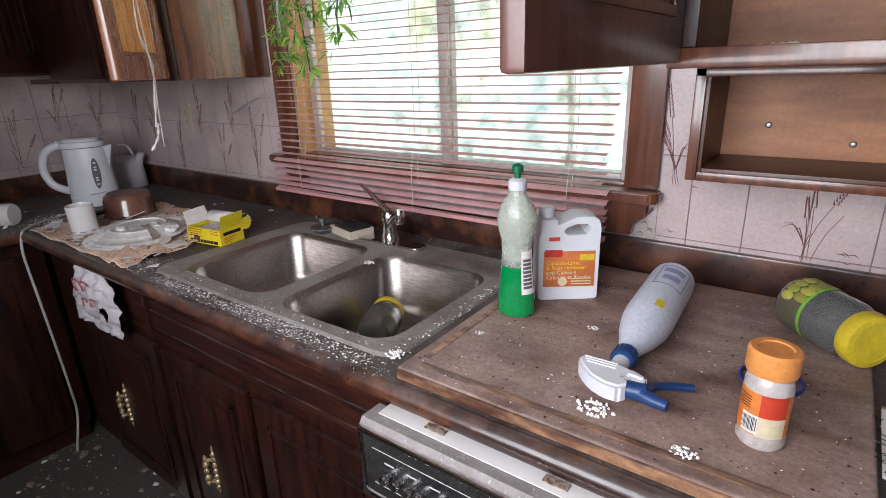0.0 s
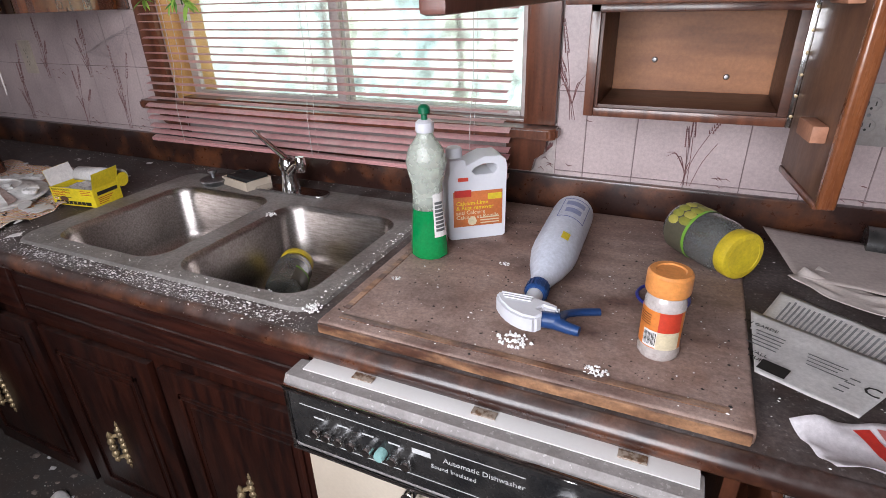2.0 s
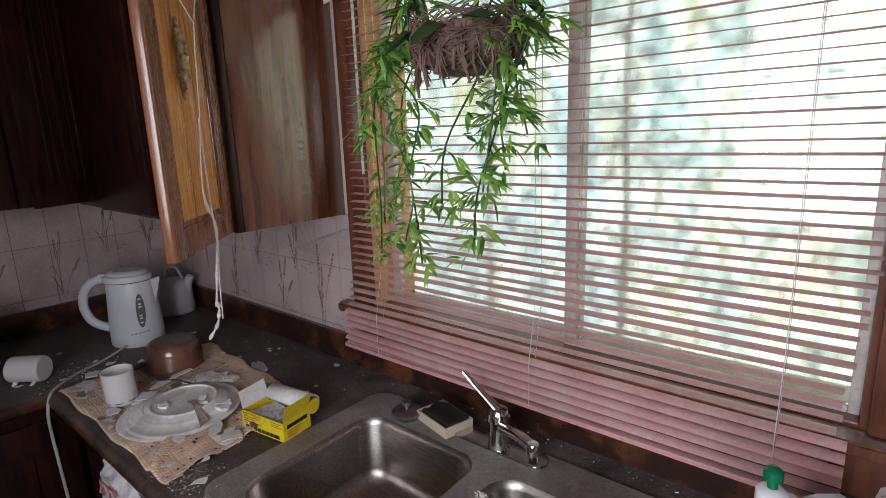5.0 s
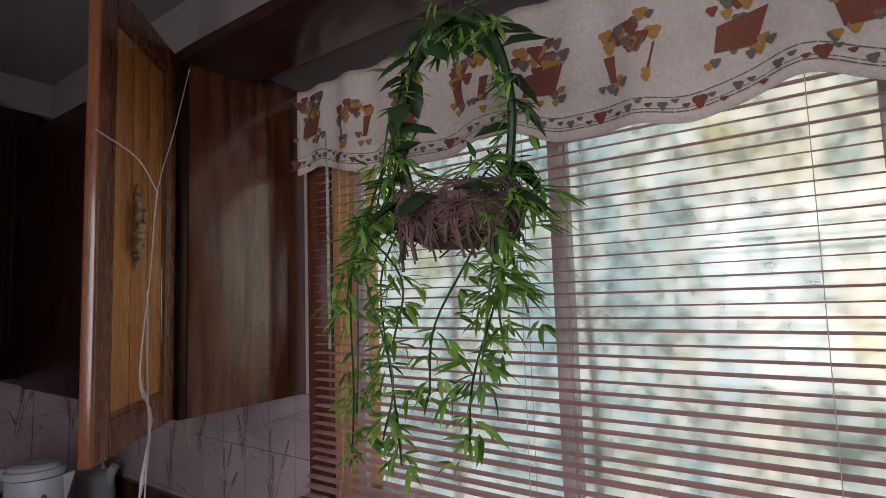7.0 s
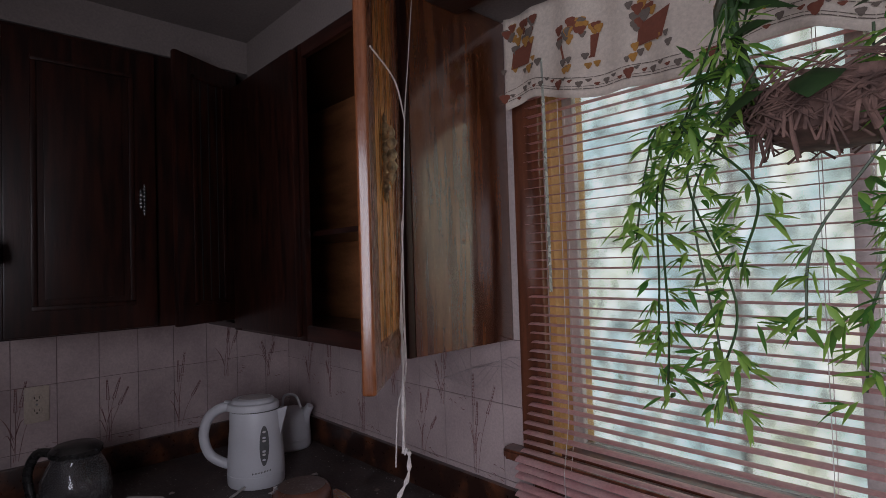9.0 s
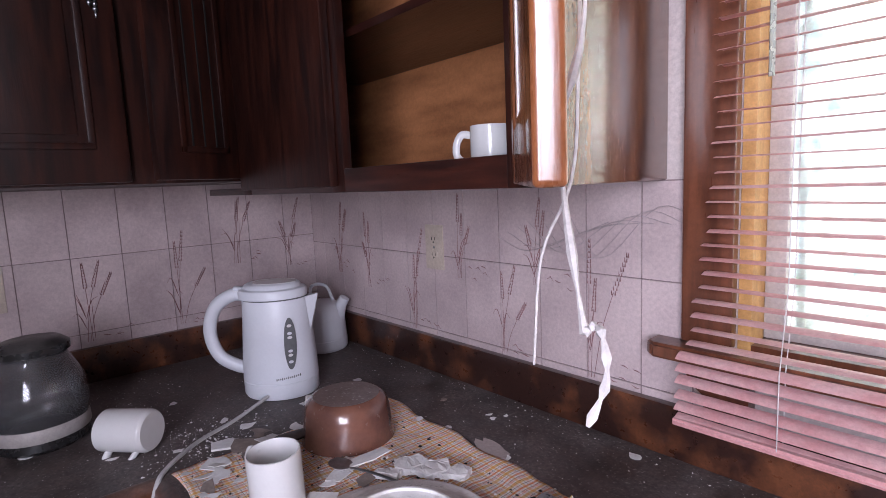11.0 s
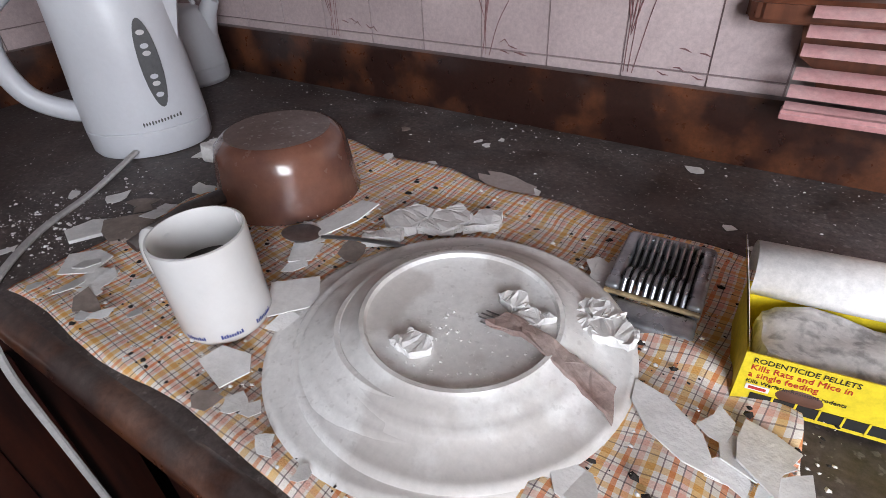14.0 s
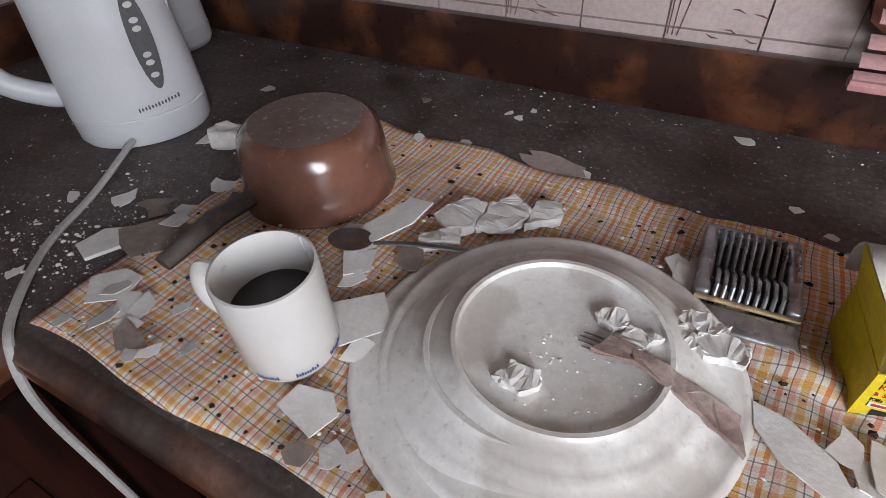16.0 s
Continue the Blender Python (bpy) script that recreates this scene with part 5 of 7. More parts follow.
def pickle_jar(M, s, name, label):
    jar = thing(name, label=label, category="jar", m=M)
    prof = [(0, 0.004), (0.030, 0.002), (0.042, 0.003), (0.048, 0.014), (0.049, 0.03), (0.049, 0.115), (0.046, 0.128), (0.040, 0.138), (0.040, 0.146)]
    prof = [(r * s, z * s) for r, z in prof]
    part("body", lathe(prof, 40, M), JARGLASS, jar, "dusty clear glass")
    if s != 1:
        part("residue", lathe([(0, 0.012 * s), (0.043 * s, 0.014 * s), (0.046 * s, 0.03 * s), (0.046 * s, 0.105 * s), (0.03 * s, 0.118 * s), (0, 0.12 * s)], 28, M), mat("jar_residue", (0.34, 0.30, 0.20), 0.6, var=(0.12, 0.10, 0.05), scale=35, contrast=(0.42, 0.6)), jar, "dried brown residue")
    f = interp(prof[1:])
    label_patch(f, radians(-60), radians(165), 0.014 * s, 0.066 * s, M, mat("dark_label", (0.10, 0.09, 0.06), 0.5), jar, n=20)
    label_patch(f, radians(-60), radians(165), 0.064 * s, 0.071 * s, M, mat("lime_label", (0.20, 0.45, 0.05), 0.5), jar, "label_band", 0.0014, n=20)
    k = 0
    for i in range(7):
        for j in range(2):
            a = radians(32 + i * 18 + j * 7)
            z = (0.027 + j * 0.026) * s
            p = Vector(((0.0495 * s) * math.cos(a), (0.0495 * s) * math.sin(a), z))
            q = Matrix.Translation(p) @ Matrix.Rotation(a, 4, "Z") @ Matrix.Rotation(radians(90), 4, "Y")
            part("printed_pickle", lathe([(0, 0.0012), (0.011 * s, 0.0008), (0.0125 * s, 0)], 12, M @ q, sx=1.0 + 0.2 * (k % 2), sy=0.7), mat("pickle_olive", (0.30, 0.30, 0.05), 0.5) if k % 3 else mat("pickle_yellow", (0.45, 0.40, 0.08), 0.5), jar)
            k += 1
    part("lid", lathe([(0.0, 0.1640), (0.033, 0.1640), (0.034, 0.1648), (0.036, 0.1640), (0.040, 0.1645), (0.0435, 0.163), (0.045, 0.158), (0.045, 0.142), (0.043, 0.138), (0.039, 0.138)][::1] if s == 1 else [(r * s, z * s) for r, z in ((0.0, 0.163), (0.040, 0.165), (0.045, 0.158), (0.045, 0.142), (0.043, 0.138))], 40, M), YLID, jar, "yellow metal lid")
    return jar


pickle_jar(M, 1.0, "pickle_jar", "dusty pickle jar lying down with yellow lid")
ring = thing("elastic_ring", (0.0, 0.83, BT), "thin blue rubber ring lying on the board", "ring")
part("ring", tube([(-0.038 + 0.042 * math.cos(a), 0.908 + 0.042 * math.sin(a), BT + 0.003) for a in [2 * math.pi * i / 32 for i in range(33)]], 0.0028, 8), mat("blue_ring", (0.03, 0.04, 0.30), 0.4), ring)

# jar in the right bowl, lid in the left bowl
ax = Vector((-0.42, 0.88, 0.06)).normalized()
sd = ax.cross(zx).normalized()
M = Matrix.Translation((-0.840, 0.850, COUNTER_Z - 0.117)) @ Matrix((sd, sd.cross(ax) * -1, ax)).transposed().to_4x4()
pickle_jar(M, 0.94, "glass_jar", "empty pickle jar with yellow lid in the sink")
lid = thing("jar_lid", (-1.27, 0.97, COUNTER_Z - 0.164), "yellow lid lying in the sink bowl", "lid")
part("disc", lathe([(0, 0.004), (0.034, 0.004), (0.038, 0.006), (0.041, 0.003), (0.041, -0.002), (0, -0.002)], 32, pose(-1.27, 0.95, COUNTER_Z - 0.157, 6, 8)), YLID, lid)
bm = bmesh.new()
for i in range(60):
    p = Vector((random.uniform(-0.93, -0.68), random.uniform(0.74, 1.02), COUNTER_Z - 0.163))
    bm = lathe([(0, 0.002), (0.002 * random.uniform(0.5, 2), 0.001), (0, -0.001)], 5, Matrix.Translation(p), bm)
single("sink_debris", bm, CHIPG, "small crumbs and grit in the sink", "debris", "stuff")

gunk = lathe([(0, 0.016), (0.014, 0.014), (0.026, 0.007), (0.036, 0.0)], 18, Matrix.Translation((-0.800, 0.875, COUNTER_Z - 0.166)))
for v in gunk.verts:
    v.co += Vector((0.008 * noise.noise(v.co * 60), 0.008 * noise.noise(v.co * 70 + Vector((4, 0, 0))), 0.006 * abs(noise.noise(v.co * 90))))
single("drain_sludge", gunk, DIRT, "black dried sludge over the sink drain", "debris", "stuff")

# ---- things on the corner counter ----
bm = bmesh.new()
NXT, NYT = 90, 60
rows = []
for j in range(NYT + 1):
    v = j / NYT
    row = []
    for i in range(NXT + 1):
        u = i / NXT
        x = (-2.275 + 0.73 * u) * (1 - v) + (-2.255 + 0.66 * u) * v
        y = (0.626 + 0.004 * math.sin(u * 19)) * (1 - v) + (1.09 - 0.04 * u + 0.006 * math.sin(u * 23)) * v
        z = COUNTER_Z + 0.0025 + 0.006 * max(0, noise.noise(Vector((x * 9, y * 9, 0)))) + 0.007 * max(0, noise.noise(Vector((x * 22 + y * 9, y * 14, 3)))) ** 1.0
        if x > -1.72 and y < 0.95:
            z += 0.012 * max(0, math.sin((x * 0.8 + y) * 55 + 2 * noise.noise(Vector((x * 8, y * 8, 1)))))
        if y < 0.632:
            z -= (0.632 - y) * 0.35
        row.append(bm.verts.new((x, y, z)))
    rows.append(row)
for a, b in zip(rows, rows[1:]):
    for i in range(NXT):
        bm.faces.new((a[i], a[i + 1], b[i + 1], b[i]))
towel = thing("tea_towel", (-1.9, 0.85, COUNTER_Z), "crumpled plaid orange and cream tea towel", "towel")
t_ob = part("cloth", bm, PLAID, towel)
sol = t_ob.modifiers.new("thick", "SOLIDIFY")
sol.thickness, sol.offset = 0.0015, 1
TZ = COUNTER_Z + 0.008


def plate(cx, cy, z, r, name, label, tilt=(0, 0)):
    M = pose(cx, cy, z, *tilt)
    p = thing(name, label=label, category="plate", m=M, group="stacked plates")
    s = r / 0.135
    prof = [(r, 0.0), (r + 0.0012, 0.002), (r - 0.002, 0.005), (r - 0.0055, 0.0062), (r - 0.0075, 0.0058), (r - 0.022 * s, 0.0105), (r - 0.030 * s, 0.0145), (r - 0.033 * s, 0.0175), (r - 0.036 * s, 0.0178), (r - 0.040 * s, 0.020), (r - 0.047 * s, 0.0235), (r - 0.053 * s, 0.0255), (r - 0.0555 * s, 0.029), (r - 0.059 * s, 0.029), (r - 0.061 * s, 0.0255), (r - 0.066 * s, 0.0235), (0.02, 0.0225), (0.0, 0.0225)]
    part("body", lathe(prof, 72, M), PLATEM, p)
    return p


plate(-1.836, 0.790, TZ - 0.001, 0.150, "dinner_plate", "white dinner plate turned upside down, under another")
up = plate(-1.821, 0.799, TZ + 0.007, 0.143, "dinner_plate", "white dusty plate lying upside down on a plate", (1.0, 0.6))
for i, (w, zz) in enumerate(((0.022, 0.018), (0.026, 0.012), (0.026, 0.006), (0.018, 0.0))):
    part("maker_mark", box(-w / 2 - 1.795, w / 2 - 1.795, 0.80 + zz * 0.8, 0.8015 + zz * 0.8, TZ + 0.0300, TZ + 0.0303), mat("faded_ink", (0.30, 0.29, 0.29), 0.6), up)


def mug(M, name, label, material=CERAMIC, marks=True, tea=True):
    g = thing(name, label=label, category="mug", m=M)
    prof = [(0, 0.0), (0.036, 0.0), (0.039, 0.003), (0.041, 0.008), (0.041, 0.094), (0.0405, 0.097), (0.0385, 0.0975), (0.0375, 0.094), (0.0375, 0.01), (0.034, 0.007), (0, 0.007)]
    part("body", lathe(prof, 48, M), material, g)
    part("handle", tube([M @ Vector(p) for p in smooth_path([(-0.038, 0, 0.080), (-0.058, 0, 0.082), (-0.069, 0, 0.062), (-0.066, 0, 0.038), (-0.038, 0, 0.022)], 6)], 0.0058, 10, flat=1.3), material, g)
    if tea:
        # residue disc set high and dark to paint the shade in the mug
        part("residue", lathe([(0, 0.056), (0.0374, 0.056), (0.0374, 0.0555), (0, 0.0555)], 40, M), mat("residue_and_shade", (0.035, 0.03, 0.028), 0.4), g, "dark dried residue, set high to paint the shade inside the mug")
        part("crack", tube([M @ Vector(p) for p in ((0.012, 0.0355, 0.0975), (0.016, 0.034, 0.075), (0.010, 0.0355, 0.05))], 0.0008, 4), STRING, g)
    if marks:
        for a in (-100, -55, -10, 70, 130):
            for i in range(9):
                h = (0.0045, 0.0032, 0.0045, 0.003, 0.0032, 0.003, 0.0042, 0.003, 0.0045)[i]
                label_patch(lambda z: 0.041, radians(a + i * 3), radians(a + i * 3 + 2.1), 0.010, 0.010 + h, M, INKB, g, "mark", 0.0004, n=1)
    return g


mug(pose(-2.026, 0.716, TZ, 2, 0, 12), "coffee_mug", "white ceramic mug with small blue marks, on towel")
ax = Vector((0.75, 0.66, 0)).normalized()
ux = Vector((0.35, -0.40, -0.85))
ux = (ux - ax * ux.dot(ax)).normalized()
M = Matrix.Translation((-2.395, 0.628, COUNTER_Z + 0.043)) @ Matrix((-ux, (-ax).cross(-ux), -ax)).transposed().to_4x4()
mug(M, "fallen_mug", "dusty white mug lying on its side", CERAMIC, False, False)

# amber saucepan upside down
M = pose(-2.163, 0.925, TZ - 0.002) @ Matrix.Diagonal((1.04, 1.04, 1.05, 1))
pot = thing("glass_saucepan", label="dusty amber glass saucepan turned upside down", category="saucepan", m=M)
part("body", lathe([(0.082, 0.001), (0.086, 0.0), (0.088, 0.002), (0.086, 0.01), (0.080, 0.055), (0.076, 0.072), (0.066, 0.081), (0.062, 0.0825)], 56, M), AMBER, pot)
part("base", lathe([(0.0625, 0.0822), (0.04, 0.0832), (0, 0.0832)], 48, M), AMBERTOP, pot, "dust-covered pan bottom")
part("handle", tube([(-2.185, 0.855, TZ + 0.024), (-2.20, 0.80, TZ + 0.02), (-2.205, 0.73, TZ + 0.010)], [0.013, 0.015, 0.012], 12, flat=0.6), mat("dark_handle", (0.03, 0.014, 0.012), 0.4, dust=0.4), pot, "dark plastic handle")

# kettle
KR = Vector((0.664, 0.748, 0))
KN = Vector((0.748, -0.664, 0))
M = Matrix.Translation((-2.505, 0.945, COUNTER_Z + 0.001)) @ Matrix((KR, -KN, zx)).transposed().to_4x4()
kettle = thing("electric_kettle", label="white plastic electric kettle with grey water gauge", category="kettle", m=M)
part("body", lathe([(0, 0.0), (0.086, 0.0), (0.090, 0.006), (0.091, 0.038), (0.0895, 0.0395), (0.091, 0.041), (0.089, 0.09), (0.082, 0.19), (0.080, 0.235), (0.078, 0.238), (0.0, 0.238)], 56, M, sy=0.82), WHITEPL, kettle)
part("lid", lathe([(0.078, 0.238), (0.082, 0.240), (0.082, 0.255), (0.079, 0.260), (0.070, 0.263), (0.066, 0.271), (0.06, 0.274), (0, 0.274)], 48, M @ Matrix.Translation((-0.006, 0, 0)), sy=0.82), WHITEPL, kettle)
part("lid_gap", lathe([(0.0795, 0.2365), (0.0805, 0.237), (0.0805, 0.2395), (0.0795, 0.240)], 48, M @ Matrix.Translation((-0.002, 0, 0)), sy=0.82), INKG, kettle, "dark gap under the lid")
part("lid_inset", lathe([(0, 0.2752), (0.052, 0.2752), (0.054, 0.273)], 40, M @ Matrix.Translation((0.0, 0, 0)), sy=0.7), CERAMIC, kettle)
part("handle", tube([M @ Vector(p) for p in smooth_path([(-0.062, 0, 0.243), (-0.105, 0, 0.245), (-0.150, 0, 0.215), (-0.168, 0, 0.155), (-0.150, 0, 0.095), (-0.105, 0, 0.066), (-0.078, 0, 0.062)], 6)], 0.0135, 14, flat=1.2), WHITEPL, kettle)
part("lid_catch", tube([M @ Vector(p) for p in ((-0.07, 0, 0.258), (-0.098, 0, 0.262))], 0.012, 10, flat=0.5), WHITEPL, kettle)
bm = bmesh.new()
bm.faces.new([bm.verts.new(M @ Vector(p)) for p in ((0.074, 0.02, 0.237), (0.074, -0.02, 0.237), (0.104, 0, 0.242))])
bm.faces.new([bm.verts.new(M @ Vector(p)) for p in ((0.074, -0.02, 0.237), (0.082, -0.012, 0.15), (0.104, 0, 0.242))])
bm.faces.new([bm.verts.new(M @ Vector(p)) for p in ((0.082, 0.012, 0.15), (0.074, 0.02, 0.237), (0.104, 0, 0.242))])
bm.faces.new([bm.verts.new(M @ Vector(p)) for p in ((0.082, -0.012, 0.15), (0.082, 0.012, 0.15), (0.104, 0, 0.242))])
part("spout", bm, WHITEPL, kettle, smooth=False)


def gauge_piece(cu, cz, w, h, off, material, name):
    bm = bmesh.new()
    vs = []
    for i in range(28):
        a = 2 * math.pi * i / 28
        u, z = cu + w * math.cos(a), cz + h * math.sin(a)
        r = 0.091 - (z - 0.04) * 0.052
        y = -math.sqrt(max(0, 1 - (u / r) ** 2)) * r * 0.82 - off
        vs.append(bm.verts.new(M @ Vector((u, y, z))))
    bm.faces.new(vs)
    return part(name, bm, material, kettle)


gauge_piece(0.046, 0.135, 0.013, 0.062, 0.0022, GAUGE, "water_gauge")
for i, zz in enumerate((0.178, 0.160, 0.150, 0.118, 0.108, 0.092)):
    gauge_piece(0.046, zz, 0.005, 0.0035, 0.0034, WHITEPL if i % 2 else CERAMIC, "gauge_mark")
for i in range(13):
    gauge_piece(0.012 + i * 0.0042, 0.052 + 0.0004 * i, 0.0012, 0.0024 if i % 3 else 0.0034, 0.0016, INKG, "brand_mark")

M2 = pose(-2.745, 1.190, COUNTER_Z + 0.001, 0, 0, 38) @ Matrix.Diagonal((1.11, 1.11, 1.52, 1))
jug2 = thing("white_pitcher", label="small white plastic pitcher with a spout", category="pitcher", m=M2)
part("body", lathe([(0, 0), (0.066, 0.0), (0.070, 0.005), (0.070, 0.022), (0.069, 0.023), (0.069, 0.025), (0.066, 0.06), (0.061, 0.080), (0.054, 0.090), (0.040, 0.096), (0.0, 0.098)], 48, M2), WHITEPL, jug2)
part("spout", tube([M2 @ Vector(p) for p in ((0.045, 0, 0.060), (0.060, 0, 0.088), (0.074, 0, 0.104))], [0.026, 0.018, 0.015], 14), WHITEPL, jug2)
part("handle", tube([M2 @ Vector(p) for p in smooth_path([(-0.03, 0, 0.095), (-0.02, 0, 0.128), (0.02, 0, 0.128), (0.04, 0, 0.098)], 5)], 0.005, 8), WHITEPL, jug2)

# coffee carafe
M = pose(-2.618, 0.473, COUNTER_Z + 0.001, 0, 0, 30) @ Matrix.Diagonal((1.02, 1.02, 1.14, 1))
caf = thing("coffee_carafe", label="round glass coffee carafe with black base and lid", category="carafe", m=M)
part("base", lathe([(0, 0), (0.072, 0), (0.082, 0.008), (0.080, 0.022), (0.070, 0.026), (0, 0.026)], 48, M), BLACK, caf)
part("band", lathe([(0.0815, 0.022), (0.084, 0.026), (0.083, 0.042), (0.081, 0.046)], 48, M), GREYPL, caf, "pale band round the base")
part("bowl", lathe([(0.06, 0.028), (0.080, 0.045), (0.087, 0.075), (0.082, 0.115), (0.066, 0.145), (0.058, 0.158), (0.057, 0.170)], 56, M), CARAFE, caf, "clear dusty glass")
part("lid", lathe([(0.057, 0.166), (0.064, 0.168), (0.064, 0.180), (0.05, 0.190), (0, 0.192)], 40, M), BLACK, caf)
part("handle", tube([M @ Vector(p) for p in smooth_path([(-0.055, -0.02, 0.170), (-0.10, -0.035, 0.168), (-0.122, -0.045, 0.12), (-0.112, -0.042, 0.06)], 6)], 0.010, 10, flat=1.3), BLACK, caf)

# egg slicer
M = pose(-1.698, 0.951, TZ + 0.002, 3, 0, 3)
sl = thing("egg_slicer", label="grey cast metal egg slicer with curved bars", category="egg slicer", m=M)
for a in ((-0.041, 0.041, -0.066, -0.037, 0.0, 0.011), (-0.041, 0.041, 0.050, 0.060, 0.0, 0.019), (-0.042, -0.029, -0.034, 0.056, 0.0, 0.020), (0.029, 0.042, -0.034, 0.056, 0.0, 0.020)):
    part("frame", box(*a, 0.0048, seg=4), SLICER, sl, local=True)
# metal tray coloured black to paint the shade in the gaps between bars
part("tray", box(-0.029, 0.029, -0.034, 0.050, 0.0, 0.004), RUBBER, sl, local=True)
for i in range(9):
    x = -0.0256 + i * 0.0064
    part("bar", tube([(x, -0.034, 0.012), (x, -0.026, 0.023), (x, -0.012, 0.024), (x, 0.0, 0.017), (x, 0.008, 0.012), (x, 0.018, 0.016), (x, 0.032, 0.024), (x, 0.044, 0.026), (x, 0.053, 0.019)], 0.0020, 8), SLICER, sl, local=True)
part("hinge_rod", tube([(-0.041, -0.0355, 0.0135), (0.041, -0.0355, 0.0135)], 0.0026, 8), BRASS, sl, local=True)

# bait box
M = pose(-1.618, 0.853, TZ - 0.003, 0, 0, 8) @ Matrix.Diagonal((0.95, 1, 1, 1))
bb = thing("bait_box", label="opened yellow cardboard pellet box with paper bag", category="box", m=M)
BW, BD, BH = 0.157, 0.088, 0.050
for nm, a in (("front", (0, BW, 0, 0.0012, 0, BH)), ("back", (0, BW, BD - 0.0012, BD, 0, BH)), ("side", (0, 0.0012, 0.0012, BD - 0.0012, 0, BH)), ("side", (BW - 0.0012, BW, 0.0012, BD - 0.0012, 0, BH)), ("bottom", (0.0012, BW - 0.0012, 0.0012, BD - 0.0012, 0, 0.0012))):
    part(nm, box(*a), YELLOW, bb, local=True)
for x, s in ((0.0005, -1), (BW - 0.0005, 1)):
    for inner_side, mm in ((0, YELLOW), (1, PAPER)):
        bm = bmesh.new()
        o = -s * 0.0012 * inner_side
        bm.faces.new([bm.verts.new(p) for p in ((x + o, 0.002, BH), (x + o, BD - 0.002, BH), (x + s * 0.014 + o, BD - 0.003, BH + 0.046), (x + s * 0.012 + o, 0.003, BH + 0.043))])
        part("flap", bm, mm, bb, "yellow outside, white inside" if inner_side == 0 else "white inside", local=True, smooth=False)
bm = bmesh.new()
prev = None
for i in range(15):
    a = radians(-20 + i * 17)
    q = [bm.verts.new((x, BD + 0.012 - 0.026 * math.cos(a), BH + 0.004 + 0.024 * math.sin(a))) for x in (0.002, BW - 0.002)]
    if prev:
        bm.faces.new((prev[0], prev[1], q[1], q[0]))
    prev = q
lidp = part("curled_lid", bm, PAPER, bb, "curled white lid flap", local=True)
so = lidp.modifiers.new("thick", "SOLIDIFY")
so.thickness = 0.001
part("lid_tab", lathe([(0, 0.001), (0.02, 0.001), (0.02, 0), (0, 0)], 20, Matrix.Translation((BW + 0.002, BD + 0.012, BH)) @ Matrix.Rotation(radians(90), 4, "Y")), YELLOW, bb, local=True)
FF = M @ face_frame((0, -0.0004, 0), (1, 0, 0), (0, 0, 1))
part("brand_block", box(0.012, 0.140, -0.0008, -0.0001, 0.004, 0.0135), INK, bb, "bold black brand strip", local=True)
for i in range(7):
    part("brand_gap", box(0.0265 + i * 0.0155, 0.0280 + i * 0.0155, -0.0012, -0.0007, 0.003, 0.0145), YELLOW, bb, local=True)
for i, (w, c, sz) in enumerate((("RODENTICIDE PELLETS", INK, 0.0065), ("Kills Rats and Mice in", INKR, 0.0075), ("a single feeding", INKR, 0.0075), ("Kills Warfarin-Resistant rodents", INK, 0.005))):
    text("lettering", w, sz, FF @ Matrix.Translation((0.006, 0.0445 - i * 0.0068, 0)), c, bb, align="LEFT")
for i in range(3):
    part("print_line", box(0.112, 0.150 - 0.006 * (i % 2), -0.0008, -0.0002, 0.0435 - i * 0.005, 0.0448 - i * 0.005), INKR, bb, local=True)
part("side_brand", box(BW + 0.0001, BW + 0.0008, 0.012, 0.078, 0.030, 0.040), INK, bb, "bold black brand strip", local=True)
for i in range(4):
    part("print_line", box(BW + 0.0001, BW + 0.0007, 0.012, 0.060 - 0.007 * i, 0.022 - i * 0.005, 0.0235 - i * 0.005), INKR, bb, local=True)
part("crest", box(0.007, 0.023, -0.0009, -0.0003, 0.0165, 0.0215), PAPER, bb, local=True)
part("crest_mark", box(0.009, 0.021, -0.0013, -0.0008, 0.0178, 0.0202), INKR, bb, local=True)
part("picture", lathe([(0, 0.0008), (0.011, 0.0004), (0.012, 0)], 20, Matrix.Translation((0.043, 0, 0.0185)) @ Matrix.Rotation(radians(90), 4, "X"), sx=1.3, sy=0.65), mat("picture_brown", (0.12, 0.05, 0.03), 0.6), bb, "brown printed picture", local=True)
bag = thing("bait_bag", label="crumpled printed paper pouch in the box", category="bag", m=pose(-1.547, 0.905, TZ + 0.004, 0, 0, 8) @ Matrix.Diagonal((0.95, 1, 1, 1)))
bm = box(-0.07, 0.07, -0.035, 0.035, -0.002, 0.036, 0.012)
bmesh.ops.subdivide_edges(bm, edges=bm.edges, cuts=4, use_grid_fill=True)
for v in bm.verts:
    v.co.z += 0.010 * noise.noise(v.co * 45) + 0.006 * noise.noise(v.co * 110)
    v.co.y += 0.004 * noise.noise(v.co * 60 + Vector((5, 0, 0)))
part("pouch", bm, NEWSP, bag, local=True)

# crumpled paper beside the saucepan
bm = box(-0.030, 0.030, -0.018, 0.018, 0.0, 0.026, 0.008)
bmesh.ops.subdivide_edges(bm, edges=bm.edges, cuts=3, use_grid_fill=True)
for v in bm.verts:
    v.co += Vector((0.006 * noise.noise(v.co * 55), 0.006 * noise.noise(v.co * 60 + Vector((2, 0, 0))), (0.009 * noise.noise(v.co * 50 + Vector((0, 3, 0))) if v.co.z > 0.006 else 0)))
bm.transform(pose(-2.335, 0.955, COUNTER_Z + 0.001, 0, 0, 25))
single("crumpled_paper", bm, PAPER, "crumpled white paper scrap beside the saucepan", "paper", smooth=False)
spoon = thing("teaspoon", (-1.99, 0.855, TZ + 0.006), "dull steel teaspoon under the paint flakes", "spoon")
